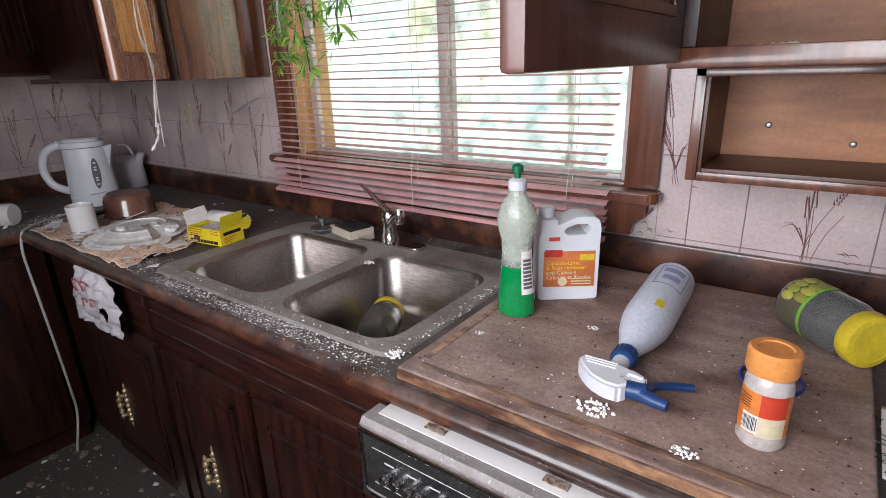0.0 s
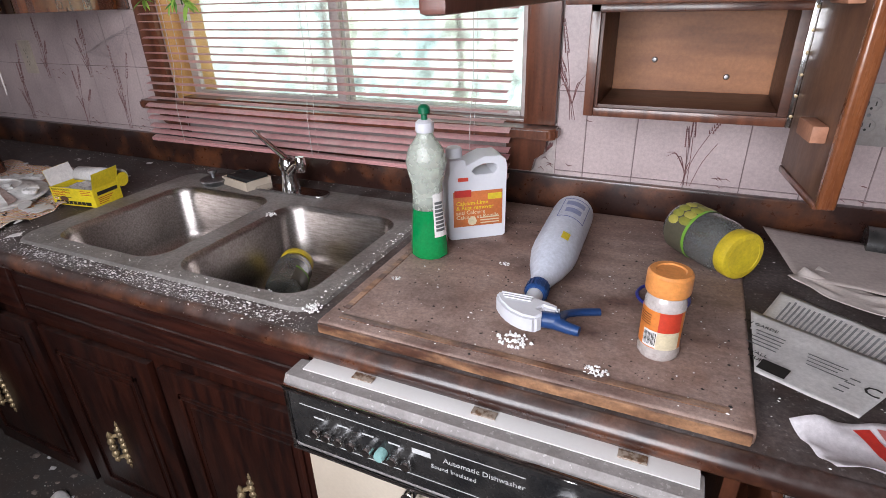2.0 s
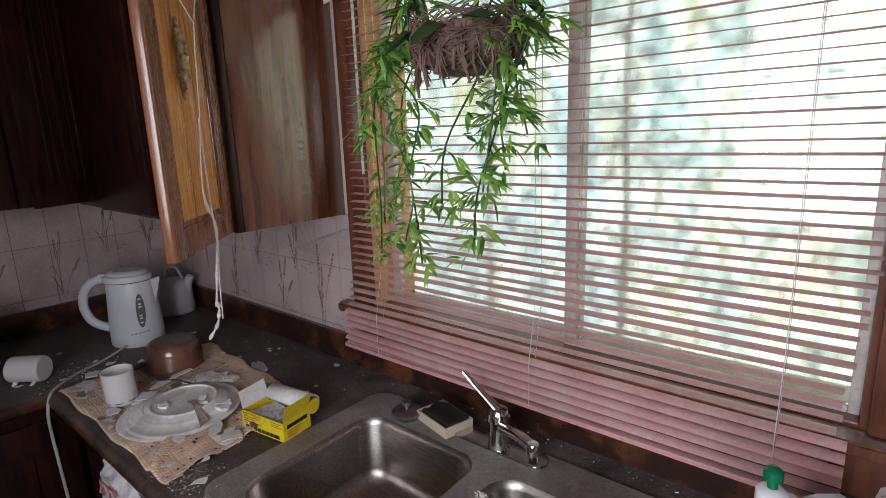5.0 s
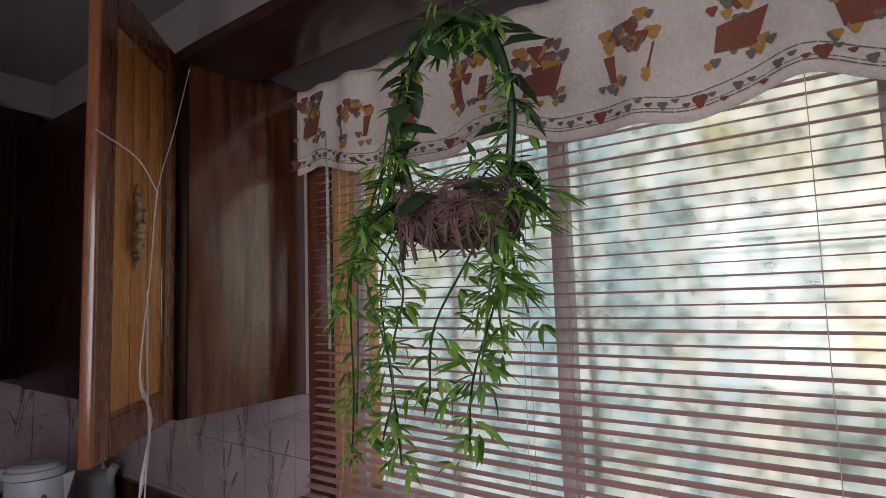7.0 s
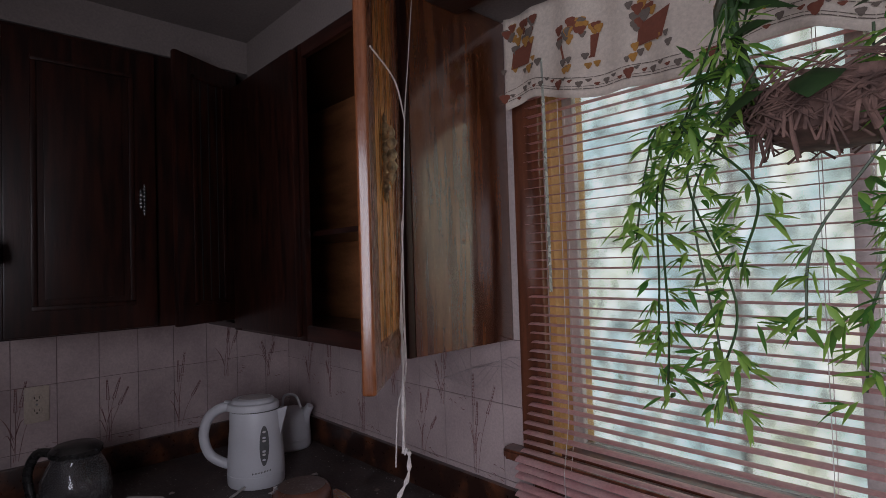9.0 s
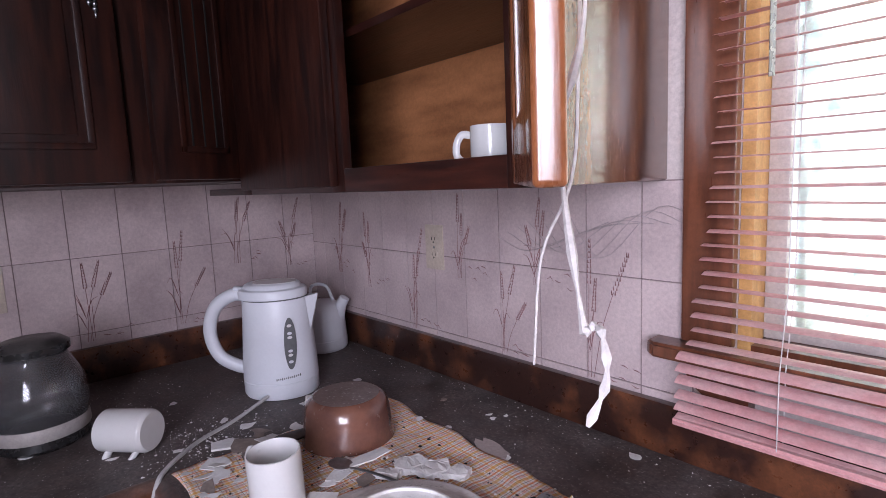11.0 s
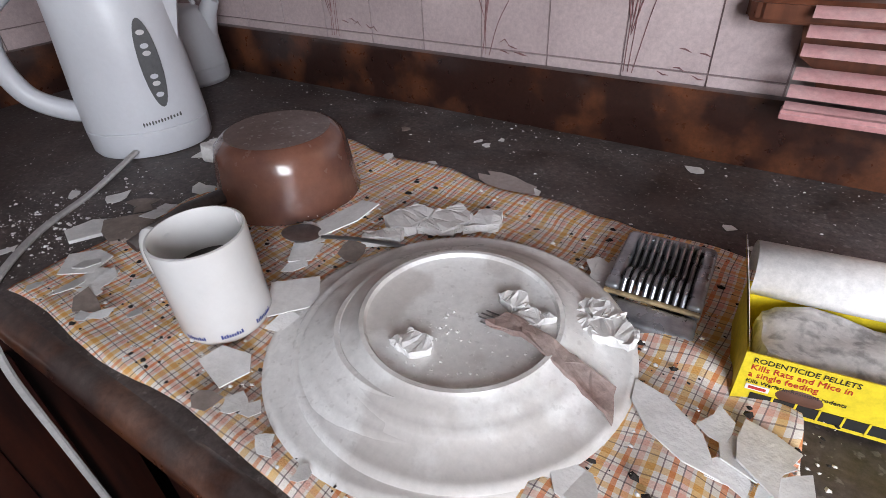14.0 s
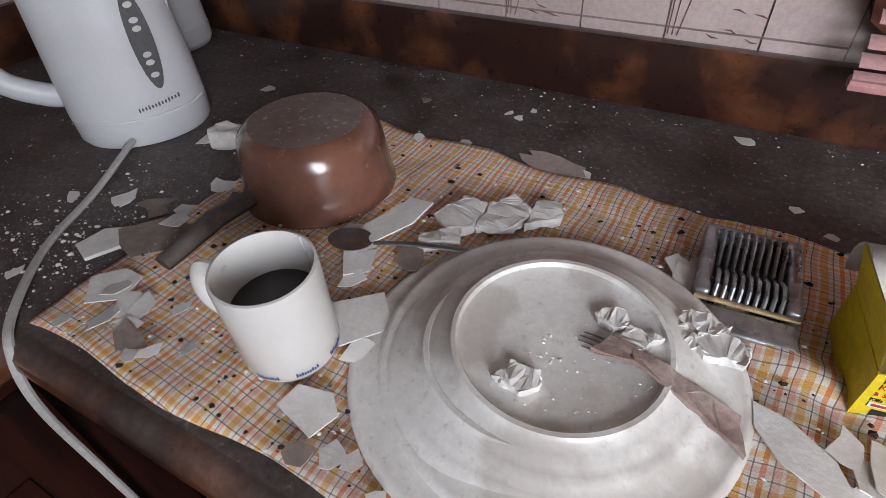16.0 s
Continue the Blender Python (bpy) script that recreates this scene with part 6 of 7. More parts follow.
part("bowl", lathe([(0.0, 0.0), (0.010, 0.001), (0.016, 0.004), (0.0175, 0.006), (0.015, 0.0052), (0.0, 0.0015)], 24, pose(-2.055, 0.842, TZ + 0.007, 0, 0, 15), sx=1.4), DULLMETAL, spoon)
part("handle", tube(smooth_path([(-2.031, 0.848, TZ + 0.012), (-1.99, 0.862, TZ + 0.014), (-1.94, 0.878, TZ + 0.012)], 5), 0.0032, 8, flat=0.5), DULLMETAL, spoon)
piece_rnd = random.Random(41)
bm = slab([(0.046 * (1 + 0.35 * piece_rnd.uniform(-1, 1)) * math.cos(a), 0.020 * (1 + 0.4 * piece_rnd.uniform(-1, 1)) * math.sin(a)) for a in [2 * math.pi * k / 15 for k in range(15)]], 0, 0.0015)
bm.transform(pose(-1.923, 1.085, COUNTER_Z + 0.001, 0, 0, -12))
single("paper_scrap", bm, GREYCARD, "torn tan paper scrap lying on the counter", "paper", smooth=False)

# kettle cord
cord = thing("power_cord", (-2.3, 0.6, 0.93), "dirty white power cord over the counter edge", "cord")
part("cord", tube(smooth_path([(-2.455, 0.885, 0.945), (-2.41, 0.79, 0.934), (-2.365, 0.70, 0.934), (-2.30, 0.628, 0.935), (-2.262, 0.598, 0.925), (-2.258, 0.585, 0.86), (-2.245, 0.585, 0.74), (-2.228, 0.588, 0.55), (-2.25, 0.60, 0.30), (-2.30, 0.61, 0.16), (-2.28, 0.57, 0.02)], 7), 0.0048, 8, flat=0.75), CORDM, cord)

# shopping bag hung under the counter
bm = bmesh.new()
rows = []
for j in range(29):
    v = j / 28
    row = []
    for i in range(29):
        u = i / 28
        w = 0.10 + 0.06 * math.sin(min(1, v * 1.3) * math.pi * 0.6)
        x = -1.73 + (u - 0.5) * 2 * w - 0.05 * v
        y = 0.602 - 0.025 * math.sin(u * math.pi) * math.sin(min(1, v * 1.15) * math.pi) + 0.012 * noise.noise(Vector((u * 7, v * 7, 2))) + 0.01 * noise.noise(Vector((u * 17, v * 12, 5)))
        z = 0.905 - 0.21 * v + 0.012 * noise.noise(Vector((u * 6, v * 5, 8)))
        row.append(bm.verts.new((x, y, z)))
    rows.append(row)
for j in range(28):
    for i in range(28):
        u, v = (i + 0.5) / 28, (j + 0.5) / 28
        if (u - 0.78) ** 2 * 3 + (v - 0.62) ** 2 < 0.012 and v > 0.3:
            continue
        bm.faces.new((rows[j][i], rows[j][i + 1], rows[j + 1][i + 1], rows[j + 1][i]))
shop = thing("shopping_bag", (-1.8, 0.58, 0.9), "crumpled white plastic bag with red print, hanging", "bag")
part("bag", bm, BAGM, shop)
for cx, cz, s in ((-1.79, 0.85, 0.026), (-1.735, 0.856, 0.022), (-1.76, 0.80, 0.016), (-1.70, 0.81, 0.016)):
    part("red_print", tube([(cx + s * math.cos(a), 0.570 + 0.006 * abs(math.cos(a)), cz + s * 0.7 * math.sin(a)) for a in [2 * math.pi * k / 14 for k in range(12)]], 0.0022, 6), mat("faded_red", (0.42, 0.10, 0.12), 0.5), shop)

# strings hanging from the open cabinet door
st = thing("hanging_string", (-1.55, 0.77, 2.2), "dusty twisted white string on the cabinet door", "string")
part("string", tube(smooth_path([(-1.645, 0.935, 2.20), (-1.585, 0.868, 2.02), (-1.532, 0.812, 1.89), (-1.524, 0.796, 1.72), (-1.513, 0.776, 1.55), (-1.571, 0.823, 1.458), (-1.518, 0.777, 1.311), (-1.512, 0.777, 1.307), (-1.497, 0.771, 1.306), (-1.484, 0.757, 1.274), (-1.487, 0.736, 1.243)], 5), [0.0012] * 20 + [0.0018 + 0.0014 * (i % 3) for i in range(31)], 6), STRING, st)
part("strand", tube(smooth_path([(-1.524, 0.792, 1.70), (-1.535, 0.800, 1.52), (-1.553, 0.814, 1.425), (-1.602, 0.832, 1.35), (-1.616, 0.834, 1.235)], 5), 0.0017, 5), STRING, st)
part("cobweb", tube(smooth_path([(-1.43, 0.665, 1.95), (-1.48, 0.75, 1.93), (-1.532, 0.812, 1.885)], 4), 0.0015, 5), STRING, st)
web = thing("cobweb", (-1.9, 1.29, 1.3), "grey sagging cobweb on the tiles", "cobweb")
for k in range(7):
    a = -2.09 + 0.03 * k
    part("strand", tube(smooth_path([(a, 1.298, 1.30 + 0.012 * k), (a + 0.09, 1.29, 1.275 + 0.008 * math.sin(k)), (a + 0.2, 1.292, 1.31 + 0.01 * k), (a + 0.28, 1.298, 1.34)], 5), 0.0006, 4), mat("web_grey", (0.46, 0.40, 0.40), 0.9), web)

# mug in the upper cabinet
mug(pose(-1.99, 1.18, UB + 0.019, 0, 0, 35), "coffee_mug", "white mug on the wall cabinet shelf", CERAMIC, False, False)

# ---- hanging plant ----
nt = LEAF.node_tree
geo_l = nt.nodes.new("ShaderNodeNewGeometry")
lr = nt.nodes.new("ShaderNodeValToRGB")
for e, (p, c) in zip(lr.color_ramp.elements, ((0.0, (0.06, 0.22, 0.05, 1)), (1.0, (0.44, 0.68, 0.15, 1)))):
    e.position, e.color = p, c
nt.links.new(geo_l.outputs["Random Per Island"], lr.inputs[0])
nt.links.new(lr.outputs[0], nt.nodes["Principled BSDF"].inputs["Base Color"])
trl = nt.nodes.new("ShaderNodeBsdfTranslucent")
nt.links.new(lr.outputs[0], trl.inputs[0])
mxs = nt.nodes.new("ShaderNodeMixShader")
mxs.inputs[0].default_value = 0.62
nt.links.new(nt.nodes["Principled BSDF"].outputs[0], mxs.inputs[1])
nt.links.new(trl.outputs[0], mxs.inputs[2])
nt.links.new(mxs.outputs[0], nt.nodes["Material Output"].inputs[0])


def leaf(bm, base, direction, normal, length, width):
    d = Vector(direction).normalized()
    s = d.cross(Vector(normal)).normalized()
    n = s.cross(d)
    p = Vector(base)
    droop = n * -0.18 * length
    pts = [p, p + d * length * 0.28 + s * width, p + d * length * 0.28 - s * width, p + d * length * 0.3 + n * width * 0.35, p + d * length * 0.65 + s * width * 0.75 + droop * 0.4, p + d * length * 0.65 - s * width * 0.75 + droop * 0.4, p + d * length * 0.66 + n * width * 0.3 + droop * 0.4, p + d * length + droop]
    v = [bm.verts.new(q) for q in pts]
    for f in ((0, 3, 1), (0, 2, 3), (1, 3, 6, 4), (2, 5, 6, 3), (4, 6, 7), (5, 7, 6)):
        bm.faces.new([v[i] for i in f])


def sprig(bm, p, rnd, size):
    """A compound leaf: narrow leaflets in a fan that droops."""
    a = rnd.uniform(0, 2 * math.pi)
    out = Vector((math.cos(a), math.sin(a) * 0.8, rnd.uniform(-0.7, 0.1))).normalized()
    tip = Vector(p) + out * size * 0.55
    for k in range(rnd.randint(3, 5)):
        u = rnd.uniform(0.1, 1)
        q = Vector(p).lerp(tip, u)
        d = out + Vector((rnd.uniform(-0.9, 0.9), rnd.uniform(-0.9, 0.9), rnd.uniform(-0.85, 0.5)))
        leaf(bm, q, d, (rnd.uniform(-0.4, 0.4), rnd.uniform(-0.8, 0.1), 1), size * rnd.uniform(0.6, 1.0), size * rnd.uniform(0.075, 0.11))


rnd = random.Random(7)
PX = -0.912
plant = thing("hanging_plant", (PX, 0.905, 1.75), "artificial bamboo-leaf hanging plant with a twig nest", "plant")
vines = [(-1.12, 0.90, 1.44), (-1.09, 0.86, 1.40), (-1.02, 0.85, 1.43), (-1.15, 0.91, 1.60), (-0.99, 0.84, 1.56), (-0.885, 0.86, 1.43), (-0.93, 0.84, 1.50), (-0.84, 0.88, 1.55), (-0.815, 0.90, 1.60), (-1.03, 0.90, 1.38), (-0.86, 0.85, 1.52)]
for vx, vy, vz in vines:
    vx, vy, vz = vx - 0.012, vy + 0.025, vz + 0.048
    left_side = vx < -1.0
    top = Vector((-1.0 if left_side else -0.845, 0.897, 1.92 if left_side else 1.85)) + Vector((rnd.uniform(-0.03, 0.03), rnd.uniform(-0.03, 0.03), 0))
    mid = Vector(((vx + top.x) / 2 + (-0.05 if left_side else 0.03), vy, (1.80 + vz) / 2 + 0.08))
    path = smooth_path([top, Vector((vx * 0.6 + top.x * 0.4, vy, 1.80)), mid, Vector((vx + rnd.uniform(-0.02, 0.02), vy, vz + 0.09)), Vector((vx, vy, vz))], 6)
    stem = part("stem", tube(path, 0.0016, 5), LEAFD, plant)
    bm = bmesh.new()
    for i, p in enumerate(path[2:]):
        for _ in range(1 if i % 4 else 2):
            sprig(bm, p + Vector((rnd.uniform(-0.012, 0.012), rnd.uniform(-0.012, 0.012), rnd.uniform(-0.01, 0.01))), rnd, rnd.uniform(0.032, 0.050))
    tagged(part("leaves", bm, LEAF, stem), kind="stuff")
hoop = smooth_path([(-0.985, 0.90, 1.80), (-1.01, 0.90, 1.92), (-0.98, 0.905, 2.02), (-0.92, 0.905, 2.06), (-0.855, 0.905, 2.02), (-0.825, 0.90, 1.92), (-0.835, 0.90, 1.80)], 6)
handle = part("hoop", tube(hoop, 0.006, 8), LEAFD, plant, "vine-wrapped hoop")
bm = bmesh.new()
for p in hoop:
    for _ in range(2):
        sprig(bm, p + Vector((rnd.uniform(-0.02, 0.02), rnd.uniform(-0.02, 0.02), rnd.uniform(-0.02, 0.02))), rnd, rnd.uniform(0.03, 0.05))
tagged(part("leaves", bm, LEAF, handle), kind="stuff")
bm = bmesh.new()
for p in hoop[2:-2:2] + hoop[8:24:2]:
    a = rnd.uniform(0, 6.28)
    leaf(bm, p, (math.cos(a), math.sin(a), rnd.uniform(-1.0, 0.3)), (0, -0.5, 1), rnd.uniform(0.05, 0.075), rnd.uniform(0.018, 0.026))
for a in range(0, 360, 45):
    leaf(bm, (PX + 0.075 * math.cos(radians(a)), 0.90 + 0.065 * math.sin(radians(a)), 1.80), (math.cos(radians(a)), math.sin(radians(a)), rnd.uniform(-0.6, 0.8)), (0, 0, 1), 0.065, 0.024)
tagged(part("broad_leaves", bm, LEAFD, plant, "broad dark green leaves"), kind="stuff")
part("hook_wire", tube([(-0.92, 0.905, 2.06), (-0.92, 0.95, 2.24)], 0.002, 5), DULLMETAL, plant)
part("nest_bowl", lathe([(0, 1.735), (0.04, 1.737), (0.066, 1.75), (0.077, 1.775), (0.08, 1.80), (0.07, 1.802), (0.05, 1.775), (0, 1.765)], 28, Matrix.Translation((PX, 0.90, 0)), sy=0.9), NEST, plant)
bm = bmesh.new()
for i in range(260):
    a = rnd.uniform(0, 2 * math.pi)
    z = rnd.uniform(1.745, 1.812)
    r = 0.05 + 0.034 * min(1, (z - 1.735) / 0.04)
    p = Vector((PX + r * math.cos(a), 0.90 + r * 0.9 * math.sin(a), z))
    d = Vector((-math.sin(a), math.cos(a), rnd.uniform(-0.9, 0.9))).normalized() * rnd.uniform(0.015, 0.035)
    bm = tube([p - d, p + Vector((math.cos(a), math.sin(a), 0)) * 0.005, p + d], rnd.uniform(0.0007, 0.0016), 4, bm, cap=False)
for i in range(60):
    a = rnd.uniform(-2.9, 0.3)
    p = Vector((PX + 0.078 * math.cos(a), 0.90 + 0.07 * math.sin(a), rnd.uniform(1.77, 1.80)))
    ln = rnd.uniform(0.02, 0.065)
    bm = tube([p, p + Vector((0.006 * rnd.uniform(-1, 1), -0.004, -ln * 0.5)), p + Vector((0.012 * rnd.uniform(-1, 1), 0, -ln))], rnd.uniform(0.0012, 0.0024), 4, bm, cap=False)
tagged(part("nest_moss", bm, NEST, plant, "dry brown twigs and moss"), kind="stuff")
for dx, dy in ((-0.02, 0.0), (0.018, -0.012), (0.0, 0.024)):
    part("egg", lathe([(0, -0.016), (0.012, -0.01), (0.0155, 0.002), (0.011, 0.014), (0, 0.019)], 16, Matrix.Translation((PX + dx, 0.897 + dy, 1.800))), mat("speckled_egg", (0.22, 0.19, 0.17), 0.6), plant)

# ---- curtain valance ----
def val_z(u):
    return 1.995 + 0.016 * math.sin(u * 16 + 0.4) + 0.010 * math.sin(u * 31) - 0.055 * u


def val_y(u, v):
    return 1.232 + 0.012 * math.sin(u * 34) * (0.4 + 0.6 * (1 - v)) + 0.006 * math.sin(u * 71)


bm = bmesh.new()
rows = []
for j in range(15):
    v = j / 14
    rows.append([bm.verts.new((-1.64 + 1.30 * u, val_y(u, v), val_z(u) + (2.232 - val_z(u)) * v)) for u in [i / 150 for i in range(151)]])
for a, b in zip(rows, rows[1:]):
    for i in range(150):
        bm.faces.new((a[i], a[i + 1], b[i + 1], b[i]))
val = thing("curtain_valance", (-1.0, 1.23, 2.2), "cream cotton valance printed with flower baskets", "curtain")
vo = part("fabric", bm, FABRIC, val)
sm = vo.modifiers.new("thick", "SOLIDIFY")
sm.thickness = 0.001


def on_valance(x, z, off=0.003):
    u = (x + 1.64) / 1.30
    v = max(0, min(1, (z - val_z(u)) / (2.232 - val_z(u))))
    return Vector((x, val_y(u, v) - off, z))


def patch(outline, material, name, off=0.003):
    b2 = bmesh.new()
    b2.faces.new([b2.verts.new(on_valance(x, z, off)) for x, z in outline])
    bmesh.ops.triangulate(b2, faces=b2.faces)
    part(name, b2, material, val)


def blob(x, z, r, material, n=6, off=0.0035, squash=1.0, name="printed_flower"):
    patch([(x + r * (1 + 0.25 * math.sin(3 * a)) * math.cos(a), z + squash * r * (1 + 0.25 * math.sin(3 * a)) * math.sin(a)) for a in [2 * math.pi * k / (2 * n) for k in range(2 * n)]], material, name, off)


rv = random.Random(3)
for k in range(8):
    x = -1.59 + k * 0.165
    zb = val_z((x + 1.64) / 1.30) + 0.085
    w = 0.034
    patch([(x - w, zb), (x + w * 0.7, zb), (x + w * 1.3, zb + 0.055), (x - w * 0.8, zb + 0.042)] if k % 2 == 0 else [(x - w, zb), (x + w, zb), (x + w * 1.35, zb + 0.05), (x - w * 1.35, zb + 0.05)], PRINTB, "printed_basket")
    for i in range(20):
        blob(x + rv.uniform(-0.046, 0.05), zb + rv.uniform(0.045, 0.105), rv.uniform(0.007, 0.013), (PRINTO, PRINTB, PRINTG)[i % 3], off=0.0042 + 0.0001 * i)
    for i in range(8):
        blob(x + rv.uniform(-0.055, 0.055), zb + rv.uniform(-0.02, 0.008), rv.uniform(0.006, 0.009), (PRINTO, PRINTG)[i % 2], off=0.0042 + 0.0001 * i)
for k in range(24):
    x = -1.64 + k * 0.0545
    z0 = val_z((x + 1.64) / 1.30) + 0.030
    blob(x, z0, 0.011 if k % 3 == 0 else 0.007, PRINTG if k % 3 else PRINTB, off=0.004)
    blob(x + 0.018, z0 + 0.006, 0.006, PRINTG, squash=0.6, off=0.004)
    blob(x + 0.034, z0 - 0.004, 0.006, PRINTB, squash=0.6, off=0.004)
for dz, th in ((0.018, 0.0018), (0.024, 0.0012), (0.043, 0.0016)):
    for k in range(60):
        x = -1.655 + k * 0.0218
        a, c = val_z((x + 1.64) / 1.30) + dz, val_z((x + 0.02 + 1.64) / 1.30) + dz
        patch([(x, a), (x + 0.02, c), (x + 0.02, c + th), (x, a + th)], PRINTG, "printed_border")

# ---- papers by the board ----
def sheet(name, corners, z, material, label, category, curl=0.01, parent_lines=0, ink=INKG, seed=1, group=""):
    """A sheet of paper through four corners (x, y), a little curled, with bars for its print."""
    c = [Vector((x, y, 0)) for x, y in corners]
    o = (c[0] + c[1] + c[2] + c[3]) / 4
    th = thing(name, (o.x, o.y, z), label, category, group)

    def at(u, v, off=0.0):
        p = c[0].lerp(c[1], u).lerp(c[3].lerp(c[2], u), v)
        h = curl * (2 * abs(u - 0.5)) ** 3 * (0.5 + 0.5 * noise.noise(Vector((seed, v * 3, 0)))) + 0.6 * curl * max(0, noise.noise(Vector((u * 3 + seed, v * 3, 1))))
        return Vector((p.x, p.y, z + h + off))
    bm = bmesh.new()
    n = 16
    g = [[bm.verts.new(at(i / n, j / n)) for i in range(n + 1)] for j in range(n + 1)]
    for j in range(n):
        for i in range(n):
            bm.faces.new((g[j][i], g[j][i + 1], g[j + 1][i + 1], g[j + 1][i]))
    ob = part("paper", bm, material, th)
    sm = ob.modifiers.new("thick", "SOLIDIFY")
    sm.thickness, sm.offset = 0.0004, -1
    rs = random.Random(seed)
    for k in range(parent_lines):
        v = 0.10 + 0.8 * k / parent_lines
        u0, u1 = 0.10 + 0.05 * rs.random(), 0.55 + 0.35 * rs.random()
        b2 = bmesh.new()
        row = [(b2.verts.new(at(u0 + (u1 - u0) * i / 10, v, 0.0012)), b2.verts.new(at(u0 + (u1 - u0) * i / 10, v + 0.35 / parent_lines, 0.0012))) for i in range(11)]
        for a, b in zip(row, row[1:]):
            b2.faces.new((a[0], b[0], b[1], a[1]))
        part("print_line", b2, ink, th)
    return th, at


card, _ = sheet("cardboard_lid", [(0.165, 1.03), (0.34, 1.00), (0.50, 1.20), (0.13, 1.245)], 0.975, GREYCARD, "dusty grey cardboard lid leaning on papers", "cardboard", 0.004, 0, seed=4)
part("support", box(0.2, 0.46, 1.12, 1.19, 0.931, 0.972, 0.004), GREYCARD, card)
sheet("paper_sheet", [(0.152, 1.03), (0.096, 0.885), (0.255, 0.795), (0.335, 0.915)], 0.938, PAPER, "printed instruction sheet lying on the counter", "paper", 0.006, 22, mat("pale_print", (0.33, 0.32, 0.33), 0.7), 2, "papers")
GREYPAPER = mat("grey_paper", (0.60, 0.58, 0.57), 0.75, var=(0.52, 0.50, 0.49), scale=9)
sh, at = sheet("paper_sheet", [(0.098, 0.932), (0.094, 0.757), (0.205, 0.706), (0.290, 0.832)], 0.947, GREYPAPER, "grey printed warning sheet lying on papers", "paper", 0.004, 0, INKG, 3, "papers")


def on_sheet(u, v):
    o = at(u, v, 0.0022)
    r = (at(u, v + 0.05) - at(u, v)).normalized()
    up = -(at(u + 0.05, v) - at(u, v)).normalized()
    up = (up - r * up.dot(r)).normalized()
    return face_frame(o, r, up)


def lay(x, y, z=0.9525):
    return face_frame((x, y, z), (0.90, -0.43, 0), (0.43, 0.90, 0))


text("lettering", "MISE EN GARDE", 0.0105, lay(0.098, 0.884), INK, sh)
text("lettering", "WALL", 0.0105, lay(0.099, 0.800), INK, sh)
text("lettering", "MUR", 0.0105, lay(0.096, 0.786), INK, sh)
text("lettering", "C", 0.030, lay(0.229, 0.762), INK, sh)
for i in range(5):
    o = lay(0.118 - 0.004 * i, 0.858 - 0.009 * i)
    part("print_line", box(-0.018 + 0.004 * (i % 2), 0.024, -0.0011, 0.0011, 0, 0.0003, m=o), INKG, sh)
for i in range(4):
    o = lay(0.187 - 0.002 * i, 0.815 - 0.009 * i)
    part("print_line", box(-0.024, 0.026 - 0.006 * (i % 3), -0.001, 0.001, 0, 0.0003, m=o), INKG, sh)
    part("print_line", box(-0.006, 0.006, -0.0012, 0.0012, 0, 0.0003, m=lay(0.214 - 0.008 * i, 0.782 - 0.010 * i)), INKG, sh)
part("black_patch", box(-0.018, 0.018, -0.013, 0.013, 0, 0.0004, m=lay(0.117, 0.768)), INK, sh)
wr, atw = sheet("plastic_wrapper", [(0.128, 0.676), (0.168, 0.612), (0.34, 0.625), (0.27, 0.722)], 0.936, BAGM, "torn white and red plastic food wrapper", "wrapper", 0.022, 0, seed=6)
for v0, mm in ((0.45, INKR), (0.62, mat("wrapper_pink", (0.45, 0.13, 0.12), 0.4))):
    b2 = bmesh.new()
    row = [(b2.verts.new(atw(0.1 + 0.08 * i, v0, 0.002)), b2.verts.new(atw(0.1 + 0.08 * i, v0 + 0.12, 0.002))) for i in range(11)]
    for a, b in zip(row, row[1:]):
        b2.faces.new((a[0], b[0], b[1], a[1]))
    part("red_band", b2, mm, wr)
TISSUE = mat("tissue", (0.66, 0.58, 0.54), 0.85, bump=0.4, bscale=90)
sheet("tissue_paper", [(0.152, 1.018), (0.31, 0.93), (0.35, 0.985), (0.205, 1.075)], 0.966, TISSUE, "crumpled off-white tissue on the papers", "tissue", 0.03, 0, seed=8)
sheet("paper_sheet", [(0.16, 0.64), (0.45, 0.64), (0.45, 0.86), (0.16, 0.86)], 0.722, PAPER, "printed leaflet lying in the open drawer", "paper", 0.012, 10, INKG, 5, "papers")
bottle2 = thing("dark_bottle", (0.42, 1.2, 0.94), "dark glass bottle lying behind the papers", "bottle")
part("body", tube([(0.30, 1.225, 0.975), (0.55, 1.2, 0.975)], 0.035, 20), BLACK, bottle2)

# plaster crumbs on the shelf of the cabinet
bm = bmesh.new()
for i in range(14):
    bm = lathe([(0, 0.006), (0.006, 0.004), (0.008, 0.0)], 6, pose(-0.10 + random.uniform(-0.035, 0.035), 0.975 + random.uniform(-0.012, 0.02), RB + 0.023 + random.uniform(0, 0.004), 0, 0, random.uniform(0, 90)), bm)
single("plaster_crumbs", bm, CHIPW, "white plaster crumbs on the cabinet shelf", "debris", "stuff")

